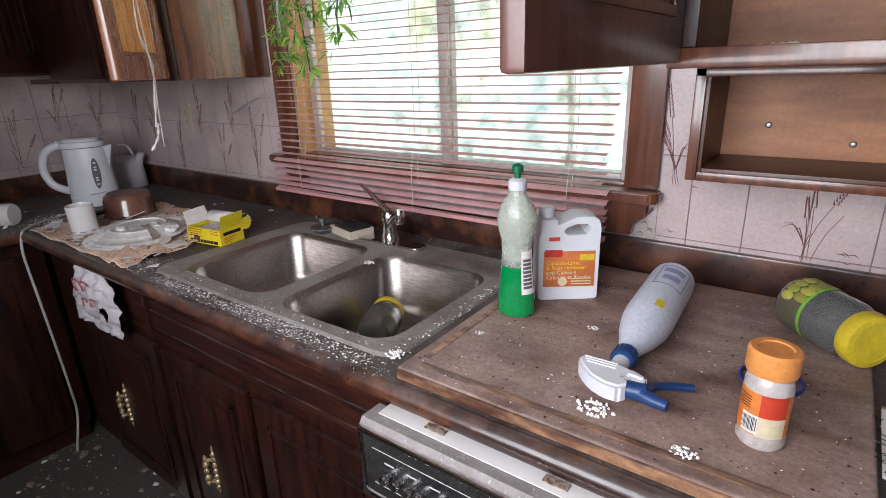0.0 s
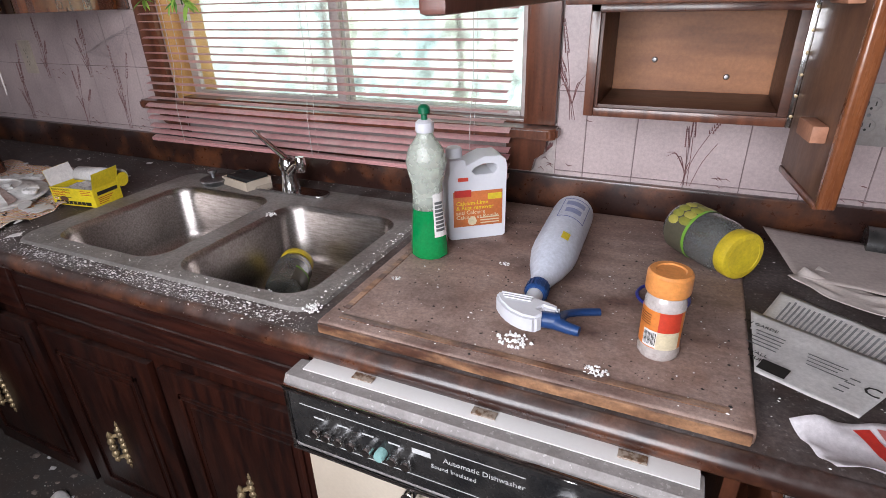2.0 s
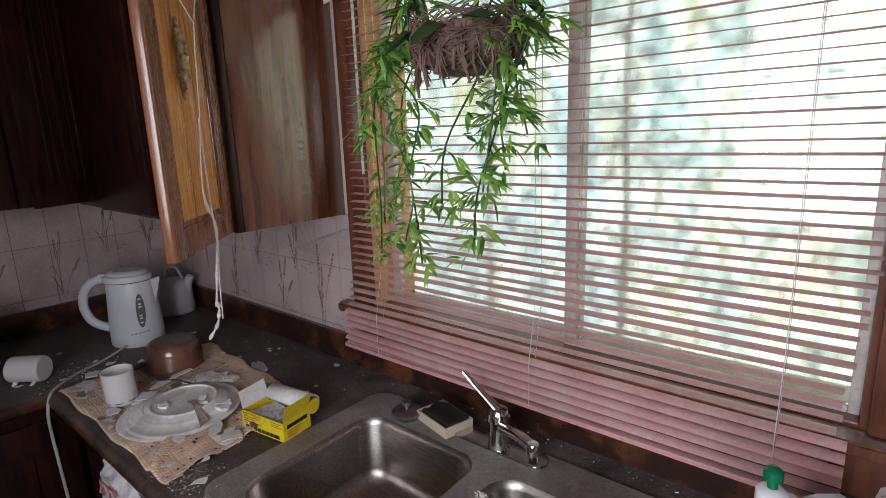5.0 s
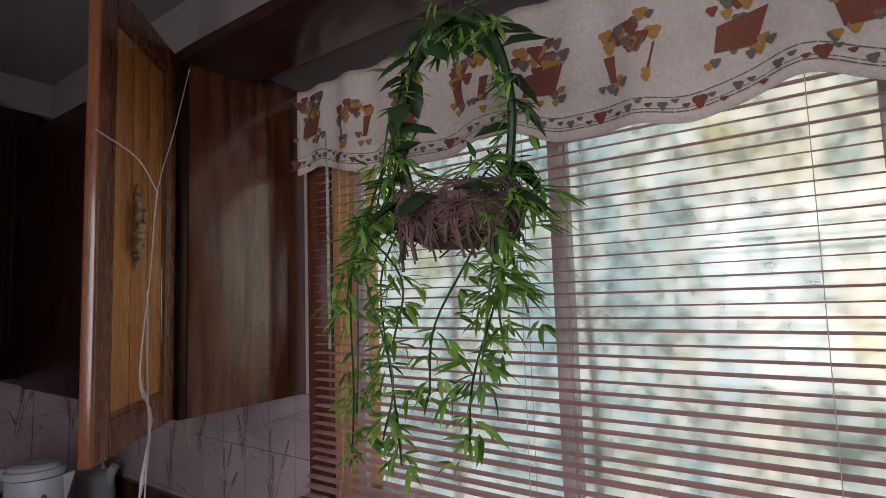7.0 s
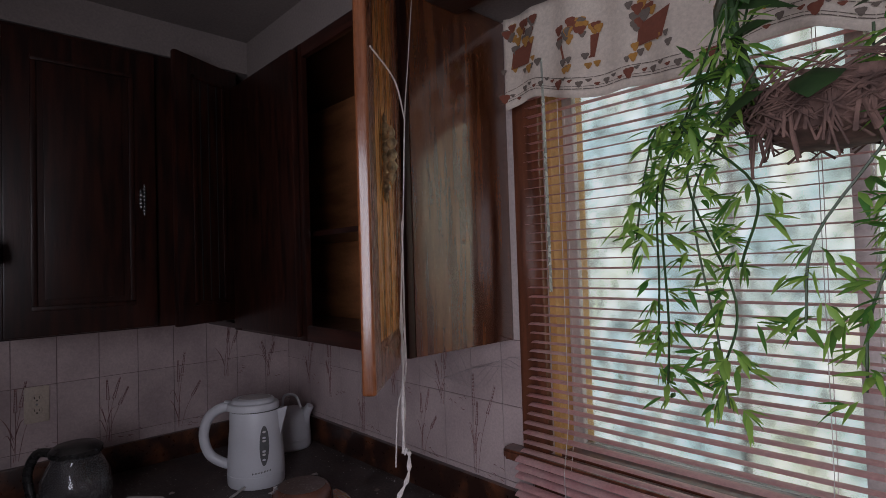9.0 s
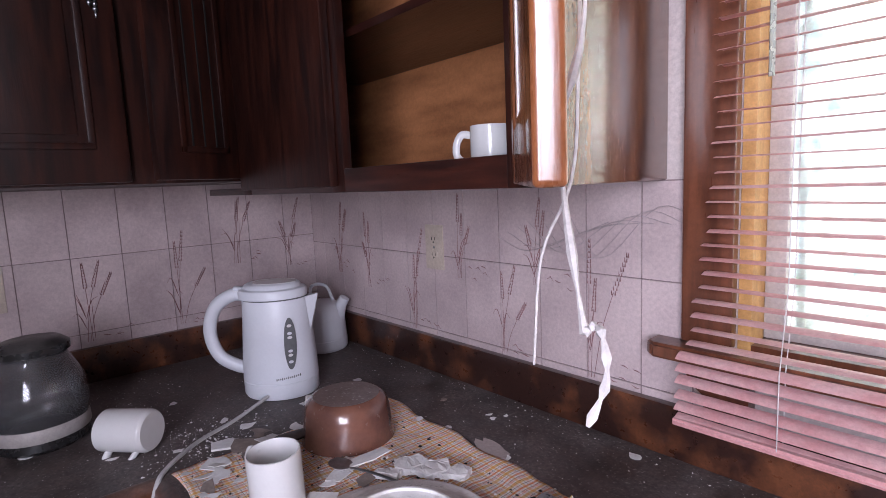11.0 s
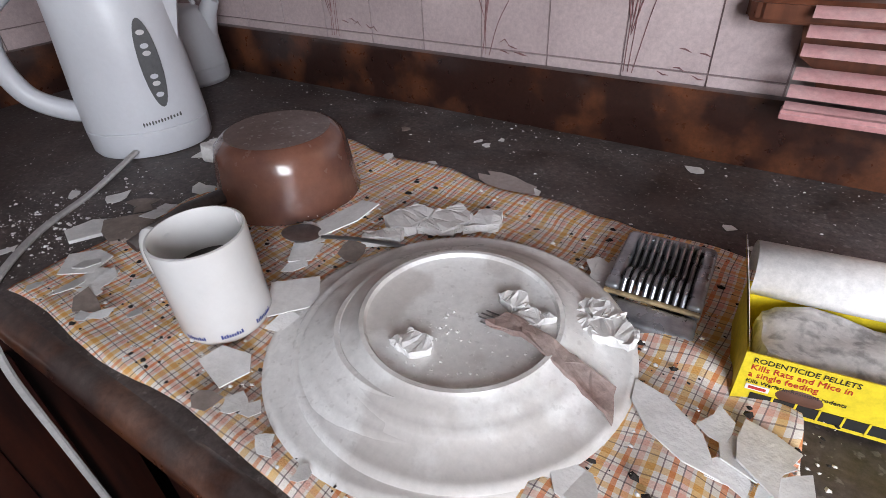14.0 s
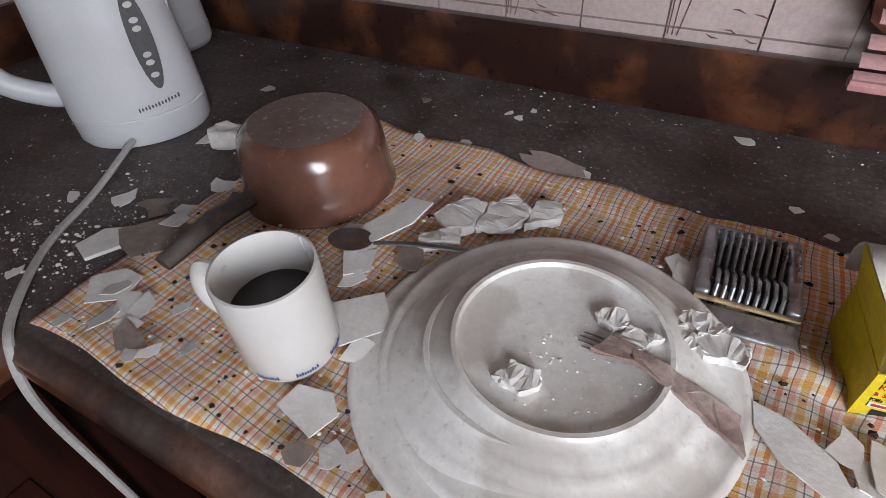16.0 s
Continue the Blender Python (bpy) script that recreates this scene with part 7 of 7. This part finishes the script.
# ---- sockets ----
def socket(cx, cz, width, wall, name="wall_socket", material=IVORY, cols=1):
    """A duplex socket plate; wall 'n' faces -y, 'w' faces +x."""
    M = face_frame((cx, YN - 0.004, cz), (1, 0, 0), (0, 0, 1)) if wall == "n" else face_frame((XW + 0.004, cx, cz), (0, 1, 0), (0, 0, 1))
    s = thing(name, label="old ivory duplex wall socket" if cols == 1 else "wide grey metal plate with wall sockets", category="socket", m=M)
    part("plate", box(-width / 2, width / 2, -0.058, 0.058, 0, 0.005, 0.002), material, s, local=True)
    for c in range(cols):
        ox = (c - (cols - 1) / 2) * 0.046
        for dz in (-0.020, 0.020):
            o = part("outlet", lathe([(0, 0.0065), (0.0145, 0.0065), (0.016, 0.005)], 20, Matrix.Translation((ox, dz, 0)), sy=0.85), material, s, local=True)
            for dx in (-0.006, 0.006):
                part("slot", box(ox + dx - 0.001, ox + dx + 0.001, dz - 0.002, dz + 0.006, 0.006, 0.0068), INK, o, local=True)
            part("slot", lathe([(0, 0.0069), (0.0025, 0.0069), (0.0025, 0.006)], 8, Matrix.Translation((ox, dz - 0.007, 0))), INK, o, local=True)
        part("screw", lathe([(0, 0.0065), (0.003, 0.006), (0.0035, 0.005)], 8, Matrix.Translation((ox, 0, 0))), DULLMETAL, s, local=True)
    return s


socket(-2.312, 1.262, 0.068, "n")
socket(0.285, 1.205, 0.125, "n", "socket_panel", GREYPL, 2)
socket(0.42, 1.21, 0.066, "w")

# ---- stove at the far end ----
stove = thing("kitchen_stove", (-2.6, -0.2, 0), "old white stove with a black chrome-edged backguard", "stove")
part("body", box(XW + 0.05, -2.32, -0.46, 0.11, 0.02, 0.91, 0.006), WHITEPL, stove)
part("backguard", box(XW + 0.01, XW + 0.09, -0.46, 0.11, 0.912, 1.17, 0.006), BLACK, stove)
for z0 in (0.93, 1.15):
    part("chrome_trim", box(XW + 0.091, XW + 0.097, -0.46, 0.11, z0, z0 + 0.012, 0.002), CHROME, stove)
part("chrome_trim", box(XW + 0.091, XW + 0.097, 0.098, 0.11, 0.943, 1.149, 0.002), CHROME, stove)

# ---- flakes, crumbs and droppings ----
def shard(n, r, seed, thick=0.0016):
    rs = random.Random(seed)
    pts = []
    for i in range(n):
        a = 2 * math.pi * (i + rs.uniform(-0.3, 0.3)) / n
        q = r * rs.uniform(0.55, 1.15)
        pts.append((q * math.cos(a), q * math.sin(a) * 0.8))
    return slab(pts, 0, thick)


flake_meshes = {}


def flake(x, y, z, r, material, seed, tilt=(0, 0), rz=0.0, label="white curled flake of paint"):
    key = (material.name, seed % 6)
    if key not in flake_meshes:
        flake_meshes[key] = finish(shard(5 + seed % 4, 1.0, seed % 6, 0.05), "paint_flake", material, False)
    ob = new("paint_flake", flake_meshes[key])
    ob.matrix_basis = pose(x, y, z, *tilt, rz) @ Matrix.Diagonal((r, r, r * 0.8, 1))
    return tagged(ob, label, "flake", "paint flakes")


# long blade-shaped flakes and the larger pieces
def piece(name, outline, z, thick, material, label, m=None):
    ob = single(name, slab(outline, z, z + thick, m=m), material, label, "flake", group="paint flakes", smooth=False)
    return ob


piece("paint_flake", [(-1.681, 0.824), (-1.656, 0.818), (-1.628, 0.798), (-1.612, 0.768), (-1.635, 0.770), (-1.662, 0.783), (-1.678, 0.803)], TZ + 0.010, 0.0014, CHIPW, "long white pointed flake of paint")
piece("paint_flake", [(-1.995, 0.662), (-1.955, 0.652), (-1.947, 0.676), (-1.962, 0.690), (-1.992, 0.684)], TZ + 0.006, 0.0014, CHIPW, "white angular flake of paint")
piece("paint_flake", [(-2.02, 0.765), (-1.985, 0.728), (-1.955, 0.765), (-1.985, 0.797)], TZ + 0.008, 0.0014, CHIPW, "white angular flake of paint", )
piece("plaster_lump", [(-2.31, 0.752), (-2.285, 0.735), (-2.255, 0.728), (-2.225, 0.760), (-2.235, 0.795), (-2.28, 0.790)], COUNTER_Z + 0.004, 0.005, CHIPG, "brown-backed piece of plaster")
piece("paint_flake", [(-2.335, 0.715), (-2.305, 0.705), (-2.285, 0.742), (-2.31, 0.762), (-2.33, 0.748)], COUNTER_Z + 0.002, 0.004, CHIPW, "white flake of plaster")
piece("paint_flake", [(-2.262, 0.688), (-2.235, 0.662), (-2.205, 0.683), (-2.215, 0.712), (-2.24, 0.712)], TZ + 0.004, 0.0014, CHIPW, "white angular flake of paint")
piece("paint_flake", [(-2.215, 0.69), (-2.195, 0.662), (-2.168, 0.672), (-2.18, 0.70)], TZ + 0.005, 0.0014, CHIPW, "white angular flake of paint")
mt = pose(-2.035, 0.872, TZ + 0.016, 12, -14, 0)
piece("paint_flake", [(-0.05, -0.035), (-0.015, -0.04), (0.035, 0.005), (0.045, 0.035), (0.015, 0.04), (-0.02, 0.0)], 0, 0.0014, CHIPW, "large white flake leaning on the saucepan", mt)
piece("paint_flake", [(-2.055, 0.828), (-2.035, 0.80), (-2.015, 0.815), (-2.025, 0.845)], TZ + 0.006, 0.0014, CHIPW, "white angular flake of paint")
for k, pts in enumerate(([(-2.0, 0.918), (-1.975, 0.900), (-1.952, 0.915), (-1.955, 0.955), (-1.985, 0.96)], [(-1.95, 0.915), (-1.915, 0.935), (-1.905, 0.965), (-1.935, 0.985), (-1.953, 0.957)], [(-1.905, 0.94), (-1.875, 0.97), (-1.885, 0.995), (-1.91, 0.985)], [(-1.99, 0.865), (-1.955, 0.89), (-1.962, 0.905), (-1.998, 0.885)])):
    lb = slab(pts, TZ + 0.003, TZ + 0.014)
    bmesh.ops.subdivide_edges(lb, edges=lb.edges, cuts=2)
    bmesh.ops.triangulate(lb, faces=lb.faces)
    bmesh.ops.subdivide_edges(lb, edges=lb.edges, cuts=2)
    for v in lb.verts:
        v.co += Vector((0.0025 * noise.noise(v.co * 130), 0.0025 * noise.noise(v.co * 120 + Vector((3, 0, 0))), 0.005 * noise.noise(v.co * 60) + 0.002 * noise.noise(v.co * 210) - 0.002))
    single("plaster_lump", lb, CHIPW, "rough lump of broken white plaster", "flake", group="paint flakes", smooth=False)
lb = slab([(-1.797, 0.796), (-1.786, 0.812), (-1.770, 0.812), (-1.742, 0.806), (-1.715, 0.802), (-1.690, 0.798), (-1.682, 0.772), (-1.700, 0.778), (-1.731, 0.787), (-1.765, 0.797)], 0, 0.005)
bmesh.ops.triangulate(lb, faces=lb.faces)
bmesh.ops.subdivide_edges(lb, edges=lb.edges, cuts=3)
for v in lb.verts:
    v.co += Vector((0.002 * noise.noise(v.co * 150), 0.002 * noise.noise(v.co * 160 + Vector((5, 0, 0))), TZ + 0.034 - max(0, v.co.x + 1.745) * 0.33 + 0.003 * noise.noise(v.co * 70) + 0.0015 * noise.noise(v.co * 220)))
single("plaster_strip", lb, mat("torn_paper_strip", (0.44, 0.35, 0.32), 0.85, var=(0.26, 0.17, 0.15), scale=22, detail=10, bump=0.4, bscale=200, grain=0.3), "brown torn plasterboard strip lying over the plates", "flake", group="paint flakes", smooth=False)
for i, (x, y, r) in enumerate(((-1.834, 0.748, 0.017), (-1.790, 0.832, 0.017), (-1.768, 0.822, 0.018), (-1.728, 0.868, 0.02), (-1.71, 0.848, 0.02), (-1.737, 0.846, 0.015))):
    bm = shard(9, r, 20 + i, 0.008)
    bmesh.ops.subdivide_edges(bm, edges=bm.edges, cuts=1)
    bmesh.ops.triangulate(bm, faces=bm.faces)
    bmesh.ops.subdivide_edges(bm, edges=bm.edges, cuts=2)
    for v in bm.verts:
        v.co += Vector((0.0016 * noise.noise(v.co * 230 + Vector((0, i, 0))), 0.0016 * noise.noise(v.co * 210 + Vector((0, 0, i))), 0.004 * noise.noise(v.co * 120 + Vector((i, 0, 0))) + 0.0015 * noise.noise(v.co * 300)))
    bm.transform(Matrix.Translation((x, y, TZ + (0.029 if i < 3 else 0.021))))
    single("plaster_lump", bm, CHIPW, "rough crumb of white plaster on the plate", "flake", group="paint flakes", smooth=False)
spots = [(-2.224, 0.689, 0.02), (-2.180, 0.682, 0.02), (-2.172, 0.664, 0.015), (-2.365, 0.799, 0.016), (-2.309, 0.800, 0.02), (-2.258, 0.786, 0.02), (-2.023, 0.802, 0.018), (-1.743, 0.933, 0.024), (-1.591, 0.807, 0.033), (-1.608, 0.780, 0.02), (-1.690, 0.723, 0.024), (-1.955, 0.641, 0.013), (-1.917, 0.651, 0.012), (-2.129, 0.652, 0.012), (-2.144, 0.699, 0.012), (-2.012, 1.182, 0.010), (-2.103, 1.059, 0.013), (-1.632, 1.057, 0.009), (-1.990, 0.848, 0.022), (-2.433, 0.774, 0.015), (-1.885, 0.636, 0.012), (-1.845, 0.634, 0.010), (-1.967, 0.735, 0.02), (-2.05, 0.86, 0.028), (-1.74, 0.945, 0.024), (-2.325, 0.81, 0.022), (-2.37, 0.80, 0.02), (-2.275, 0.815, 0.022), (-2.38, 0.955, 0.026), (-2.42, 1.11, 0.014), (-2.233, 0.64, 0.012), (-2.20, 0.66, 0.018), (-2.16, 0.655, 0.022), (-1.749, 0.947, 0.026), (-1.688, 0.72, 0.026), (-1.93, 0.65, 0.014), (-1.60, 0.80, 0.03), (-1.575, 0.785, 0.022), (-1.62, 0.815, 0.018), (-2.161, 1.177, 0.012), (-1.722, 1.24, 0.018), (-1.90, 1.07, 0.03), (-2.05, 1.09, 0.012), (-2.03, 1.19, 0.009), (-2.0, 1.21, 0.008), (-2.26, 0.86, 0.02), (-2.22, 0.845, 0.026), (-1.66, 1.11, 0.009), (-2.62, 0.72, 0.014), (-2.42, 0.56, 0.012), (-2.36, 0.66, 0.012), (-2.29, 1.05, 0.026), (-2.56, 0.44, 0.025), (-2.50, 0.38, 0.02), (-1.60, 0.66, 0.02), (-1.68, 0.66, 0.016), (-1.50, 0.68, 0.02), (-1.55, 0.72, 0.014), (-2.14, 0.64, 0.012), (-2.10, 0.67, 0.010), (-1.58, 1.05, 0.012)]
for i, (x, y, r) in enumerate(spots):
    on_towel = -2.27 < x < -1.54 and 0.62 < y < 1.07
    flake(x, y, (TZ + 0.006 if on_towel else COUNTER_Z + 0.001), r, CHIPG if i % 7 == 4 else CHIPW, i, (rnd.uniform(-9, 9), rnd.uniform(-9, 9)) if on_towel else (0, 0), rnd.uniform(0, 360), "white curled flake of paint on the towel" if on_towel else "white flake of paint on the counter")
for i, (x, y, r, zz) in enumerate(((-0.235, 0.695, 0.017, BT), (-0.11, 0.668, 0.012, BT), (-0.60, 0.675, 0.014, COUNTER_Z + 0.007), (-0.98, 1.0, 0.011, COUNTER_Z + 0.007), (-0.33, 0.93, 0.007, BT), (-0.50, 0.80, 0.006, BT), (-0.26, 0.80, 0.006, BT))):
    bm = bmesh.new()
    for k in range(44):
        a, q = rnd.uniform(0, 6.28), 1.15 * r * rnd.random() ** 0.8
        bm = lathe([(0, 0.30 * r), (0.13 * r, 0.20 * r), (0.20 * r, 0)], 5, pose(x + q * math.cos(a) * 1.4, y + q * math.sin(a), zz, 0, 0, k * 20) @ Matrix.Diagonal((rnd.uniform(0.5, 1.2), rnd.uniform(0.5, 1.2), rnd.uniform(0.4, 1.1), 1)), bm)
    single("plaster_crumbs", bm, CHIPW, "small heap of white plaster crumbs", "debris", "stuff")


def scatter(name, count, area_fn, rmin, rmax, material, label, flat=0.6):
    """Many tiny crumbs as one mesh."""
    verts, faces = [], []
    for _ in range(count):
        x, y, z = area_fn()
        r = rmin * (rmax / rmin) ** (rnd.random() ** 2.2)
        a0 = rnd.uniform(0, 6.28)
        b = len(verts)
        for k in range(5):
            a = a0 + 2 * math.pi * k / 5
            q = r * rnd.uniform(0.6, 1.25)
            verts.append((x + q * math.cos(a), y + q * math.sin(a) * rnd.uniform(0.5, 1), z))
        verts.append((x, y, z + r * flat))
        faces += [(b + k, b + (k + 1) % 5, b + 5) for k in range(5)]
    me = bpy.data.meshes.new(name)
    me.from_pydata(verts, [], faces)
    me.materials.append(material)
    tagged(new(name, me), label, "debris", kind="stuff")


def on_counter():
    return rnd.uniform(-2.93, -1.5), rnd.uniform(0.63, 1.26), COUNTER_Z + 0.0006


def on_towel_area():
    return rnd.uniform(-2.25, -1.55), rnd.uniform(0.63, 1.05), TZ + rnd.uniform(0.0, 0.005)


def on_board():
    return rnd.uniform(-0.54, 0.08), BY0 + 0.01 + (BY1 - BY0 - 0.03) * rnd.random() ** 1.3, BT


def on_plate():
    a, r = rnd.uniform(0, 6.28), 0.075 * math.sqrt(rnd.random())
    return -1.818 + r * math.cos(a), 0.803 + r * math.sin(a), TZ + 0.0296


def on_front():
    x = -0.58 - abs(rnd.gauss(0, 0.45))
    return max(x, -1.75), rnd.gauss(0.622, 0.012), COUNTER_Z + 0.0008


def front_heap():
    x = rnd.choice((-1.35, -1.2, -1.05, -0.92, -0.85, -0.7)) + rnd.gauss(0, 0.05)
    return x, rnd.gauss(0.643, 0.014), COUNTER_Z + 0.0012


def on_right():
    return rnd.uniform(0.10, 0.5), rnd.uniform(0.62, 1.2), COUNTER_Z + 0.0006


def on_west():
    return rnd.uniform(-2.93, -2.30), rnd.uniform(0.15, 0.75), COUNTER_Z + 0.0006


def on_floor():
    return rnd.uniform(-2.4, -0.5), rnd.uniform(0.0, 0.7), 0.001


def near_kettle():
    return rnd.gauss(-2.36, 0.06), rnd.gauss(0.72, 0.06), COUNTER_Z + 0.0006


def left_of_sink():
    return rnd.gauss(-1.55, 0.06), rnd.gauss(0.675, 0.03), COUNTER_Z + 0.0006


def by_splash():
    return rnd.uniform(-2.9, 0.6), rnd.gauss(1.262, 0.012), COUNTER_Z + 0.0006


def sink_edge():
    s = rnd.random()
    return (rnd.gauss(-0.602, 0.008), rnd.uniform(0.67, 1.12), COUNTER_Z + 0.0068) if s < 0.6 else (rnd.uniform(-1.45, -0.62), rnd.gauss(0.684, 0.008), COUNTER_Z + 0.0068)


scatter("dust_crumbs", 1100, on_counter, 0.0004, 0.0024, CHIPW, "pale grit on the counter")
scatter("dust_crumbs", 2200, on_towel_area, 0.0005, 0.0032, CHIPW, "pale grit on the towel")
scatter("droppings", 1000, on_towel_area, 0.0008, 0.0052, DIRT, "dark droppings on the towel")
scatter("droppings", 520, on_board, 0.0008, 0.0030, DIRT, "dark droppings on the cutting board")
scatter("dust_crumbs", 420, on_board, 0.0005, 0.0028, CHIPW, "pale grit on the cutting board")
scatter("dust_crumbs", 500, on_plate, 0.0003, 0.0022, CHIPW, "pale grit on the plate")
scatter("dust_crumbs", 900, on_front, 0.0004, 0.0018, CHIPW, "white plaster dust along the counter edge")
scatter("dust_crumbs", 3400, front_heap, 0.0003, 0.0036, CHIPW, "white plaster dust heaps along the counter edge", 0.35)
scatter("dust_crumbs", 250, on_right, 0.0006, 0.003, CHIPW, "pale grit beside the papers")
scatter("dust_crumbs", 900, on_west, 0.0004, 0.0024, CHIPW, "pale grit on the corner counter")
scatter("floor_debris", 260, on_floor, 0.002, 0.014, CHIPW, "paint flakes and grit on the floor", 0.25)
scatter("floor_debris", 400, on_floor, 0.004, 0.03, CHIPG, "brown plaster bits on the floor", 0.25)
scatter("dust_crumbs", 500, by_splash, 0.0006, 0.003, CHIPW, "pale grit along the upstand")
scatter("dust_crumbs", 450, sink_edge, 0.0006, 0.0036, CHIPW, "pale grit on the sink rim")
scatter("dust_crumbs", 700, near_kettle, 0.0005, 0.004, CHIPW, "white plaster dust beside the kettle")
scatter("dust_crumbs", 600, left_of_sink, 0.0005, 0.0030, CHIPW, "white plaster dust beside the sink")
sheet("paper_sheet", [(-1.75, 0.50), (-1.58, 0.46), (-1.52, 0.58), (-1.70, 0.62)], 0.004, PAPER, "dirty sheet of paper on the floor", "paper", 0.02, 0, seed=11)

# ---- wall print and tiles ----
def wheat(wall, c, z0, h, lean, seed):
    """Printed stems with ears, laid thin on the tiles; c is x on the north wall, y on the west wall."""
    rs = random.Random(seed)
    bm = None

    def P(u, z):
        return (c + u, YN - 0.0058, z) if wall == "n" else (XW + 0.0058, c + u, z)
    for k in range(rs.randint(3, 4)):
        hh = h * rs.uniform(0.55, 1.0) if k else h
        l = lean + rs.uniform(-0.045, 0.045)
        path = smooth_path([P(0.006 * k, z0), P(0.006 * k + l * 0.25, z0 + hh * 0.4), P(0.006 * k + l * 0.6, z0 + hh * 0.72)], 4)
        bm = tube(path, 0.0006, 4, bm, cap=False)
        e0, e1 = P(0.006 * k + l * 0.6, z0 + hh * 0.70), P(0.006 * k + l, z0 + hh)
        if k < 3:
            for i in range(9):
                u = i / 8
                p = Vector(e0).lerp(Vector(e1), u)
                s = 0.0034 * (1 - 0.6 * u)
                for sg in (-1, 1):
                    q = p + (Vector((sg * s, 0, 0)) if wall == "n" else Vector((0, sg * s, 0)))
                    bm = tube([q, q + (Vector((sg * 0.001, 0, 0.009)) if wall == "n" else Vector((0, sg * 0.001, 0.009)))], [0.0016, 0.0004], 4, bm, cap=False)
    for k in range(4):
        l = rs.uniform(0.012, 0.04) * rs.choice((-1, 1))
        zz = z0 + h * rs.uniform(0.05, 0.3)
        bm = tube(smooth_path([P(0.003, zz), P(l * 0.5, zz + h * 0.22), P(l, zz + h * rs.uniform(0.15, 0.35))], 4), [0.0003, 0.0009, 0.0011, 0.0010, 0.0009, 0.0007, 0.0005, 0.0004, 0.0002], 4, bm, cap=False)
    for k in range(5):
        u = rs.uniform(0.03, 0.10)
        zz = z0 + rs.uniform(0.0, 0.04)
        bm = tube([P(u, zz), P(u + 0.008, zz + rs.uniform(-0.006, 0.006)), P(u + 0.016, zz - 0.004)], [0.0004, 0.0011, 0.0003], 4, bm, cap=False)
    return part("wheat_print", bm, WHEAT, wall_north if wall == "n" else wall_west, "printed reddish wheat ears on the tiles")


for i, (c, z0, h, lean) in enumerate(((-2.417, 1.03, 0.27, 0.03), (-2.085, 1.03, 0.20, 0.035), (-1.855, 1.03, 0.27, 0.04), (-2.228, 1.19, 0.20, 0.0), (-2.63, 1.12, 0.22, 0.01), (-2.80, 1.15, 0.22, 0.01), (-1.99, 1.20, 0.18, 0.02), (-0.04, 1.03, 0.17, 0.03), (-0.30, 1.16, 0.21, -0.015), (0.20, 1.03, 0.13, 0.04), (-0.40, 1.03, 0.07, 0.02), (0.48, 1.03, 0.22, 0.03))):
    wheat("n", c, z0, h, lean, i)
for i, (c, z0, h, lean) in enumerate(((0.61, 1.04, 0.21, 0.035), (0.845, 1.04, 0.27, 0.03), (1.20, 1.17, 0.22, 0.01), (0.36, 1.04, 0.24, 0.02), (1.02, 1.20, 0.2, 0.02))):
    wheat("w", c, z0, h, lean, i + 30)

tile_cache = {}


def tiles(wall, lo, hi, z_lines, start, pitch, parent):
    """Thin tiles between lo and hi along the wall; cut at the ends."""
    k0 = math.floor((lo - start) / pitch)
    a = start + k0 * pitch
    while a < hi:
        for z0, z1 in zip(z_lines, z_lines[1:]):
            u0, u1 = max(a, lo), min(a + pitch, hi)
            if u1 - u0 > 0.008:
                w, h = u1 - u0 - 0.0026, z1 - z0 - 0.0026
                key = (wall, round(w, 4), round(h, 4))
                if key not in tile_cache:
                    b2 = box(-w / 2, w / 2, -0.0015, 0.0015, -h / 2, h / 2) if wall == "n" else box(-0.0015, 0.0015, -w / 2, w / 2, -h / 2, h / 2)
                    tile_cache[key] = finish(b2, "tile", TILE, False)
                ob = new("tile", tile_cache[key])
                ob.parent = parent
                ob.location = ((u0 + u1) / 2, YN - 0.0032, (z0 + z1) / 2) if wall == "n" else (XW + 0.0032, (u0 + u1) / 2, (z0 + z1) / 2)
        a += pitch


part("tile_backing", box(XW, -1.651, YN - 0.0016, YN + 0.01, 0.95, UB, bm=box(-0.329, XE, YN - 0.0016, YN + 0.01, 0.95, RB)), GROUT, wall_north, smooth=False)
part("tile_backing", box(XW - 0.01, XW + 0.0016, 0.12, YN - 0.002, 0.95, 1.452), GROUT, wall_west, smooth=False)
tiles("n", XW + 0.004, -1.652, (1.0, 1.04, 1.24, UB - 0.001), -2.088, 0.1145, wall_north)
tiles("n", -0.328, 0.9, (1.0, 1.036, 1.225, RB - 0.001), -0.26, 0.112, wall_north)
tiles("w", 0.13, YN - 0.004, (1.0, 1.062, 1.268, 1.45), 0.594, 0.120, wall_west)
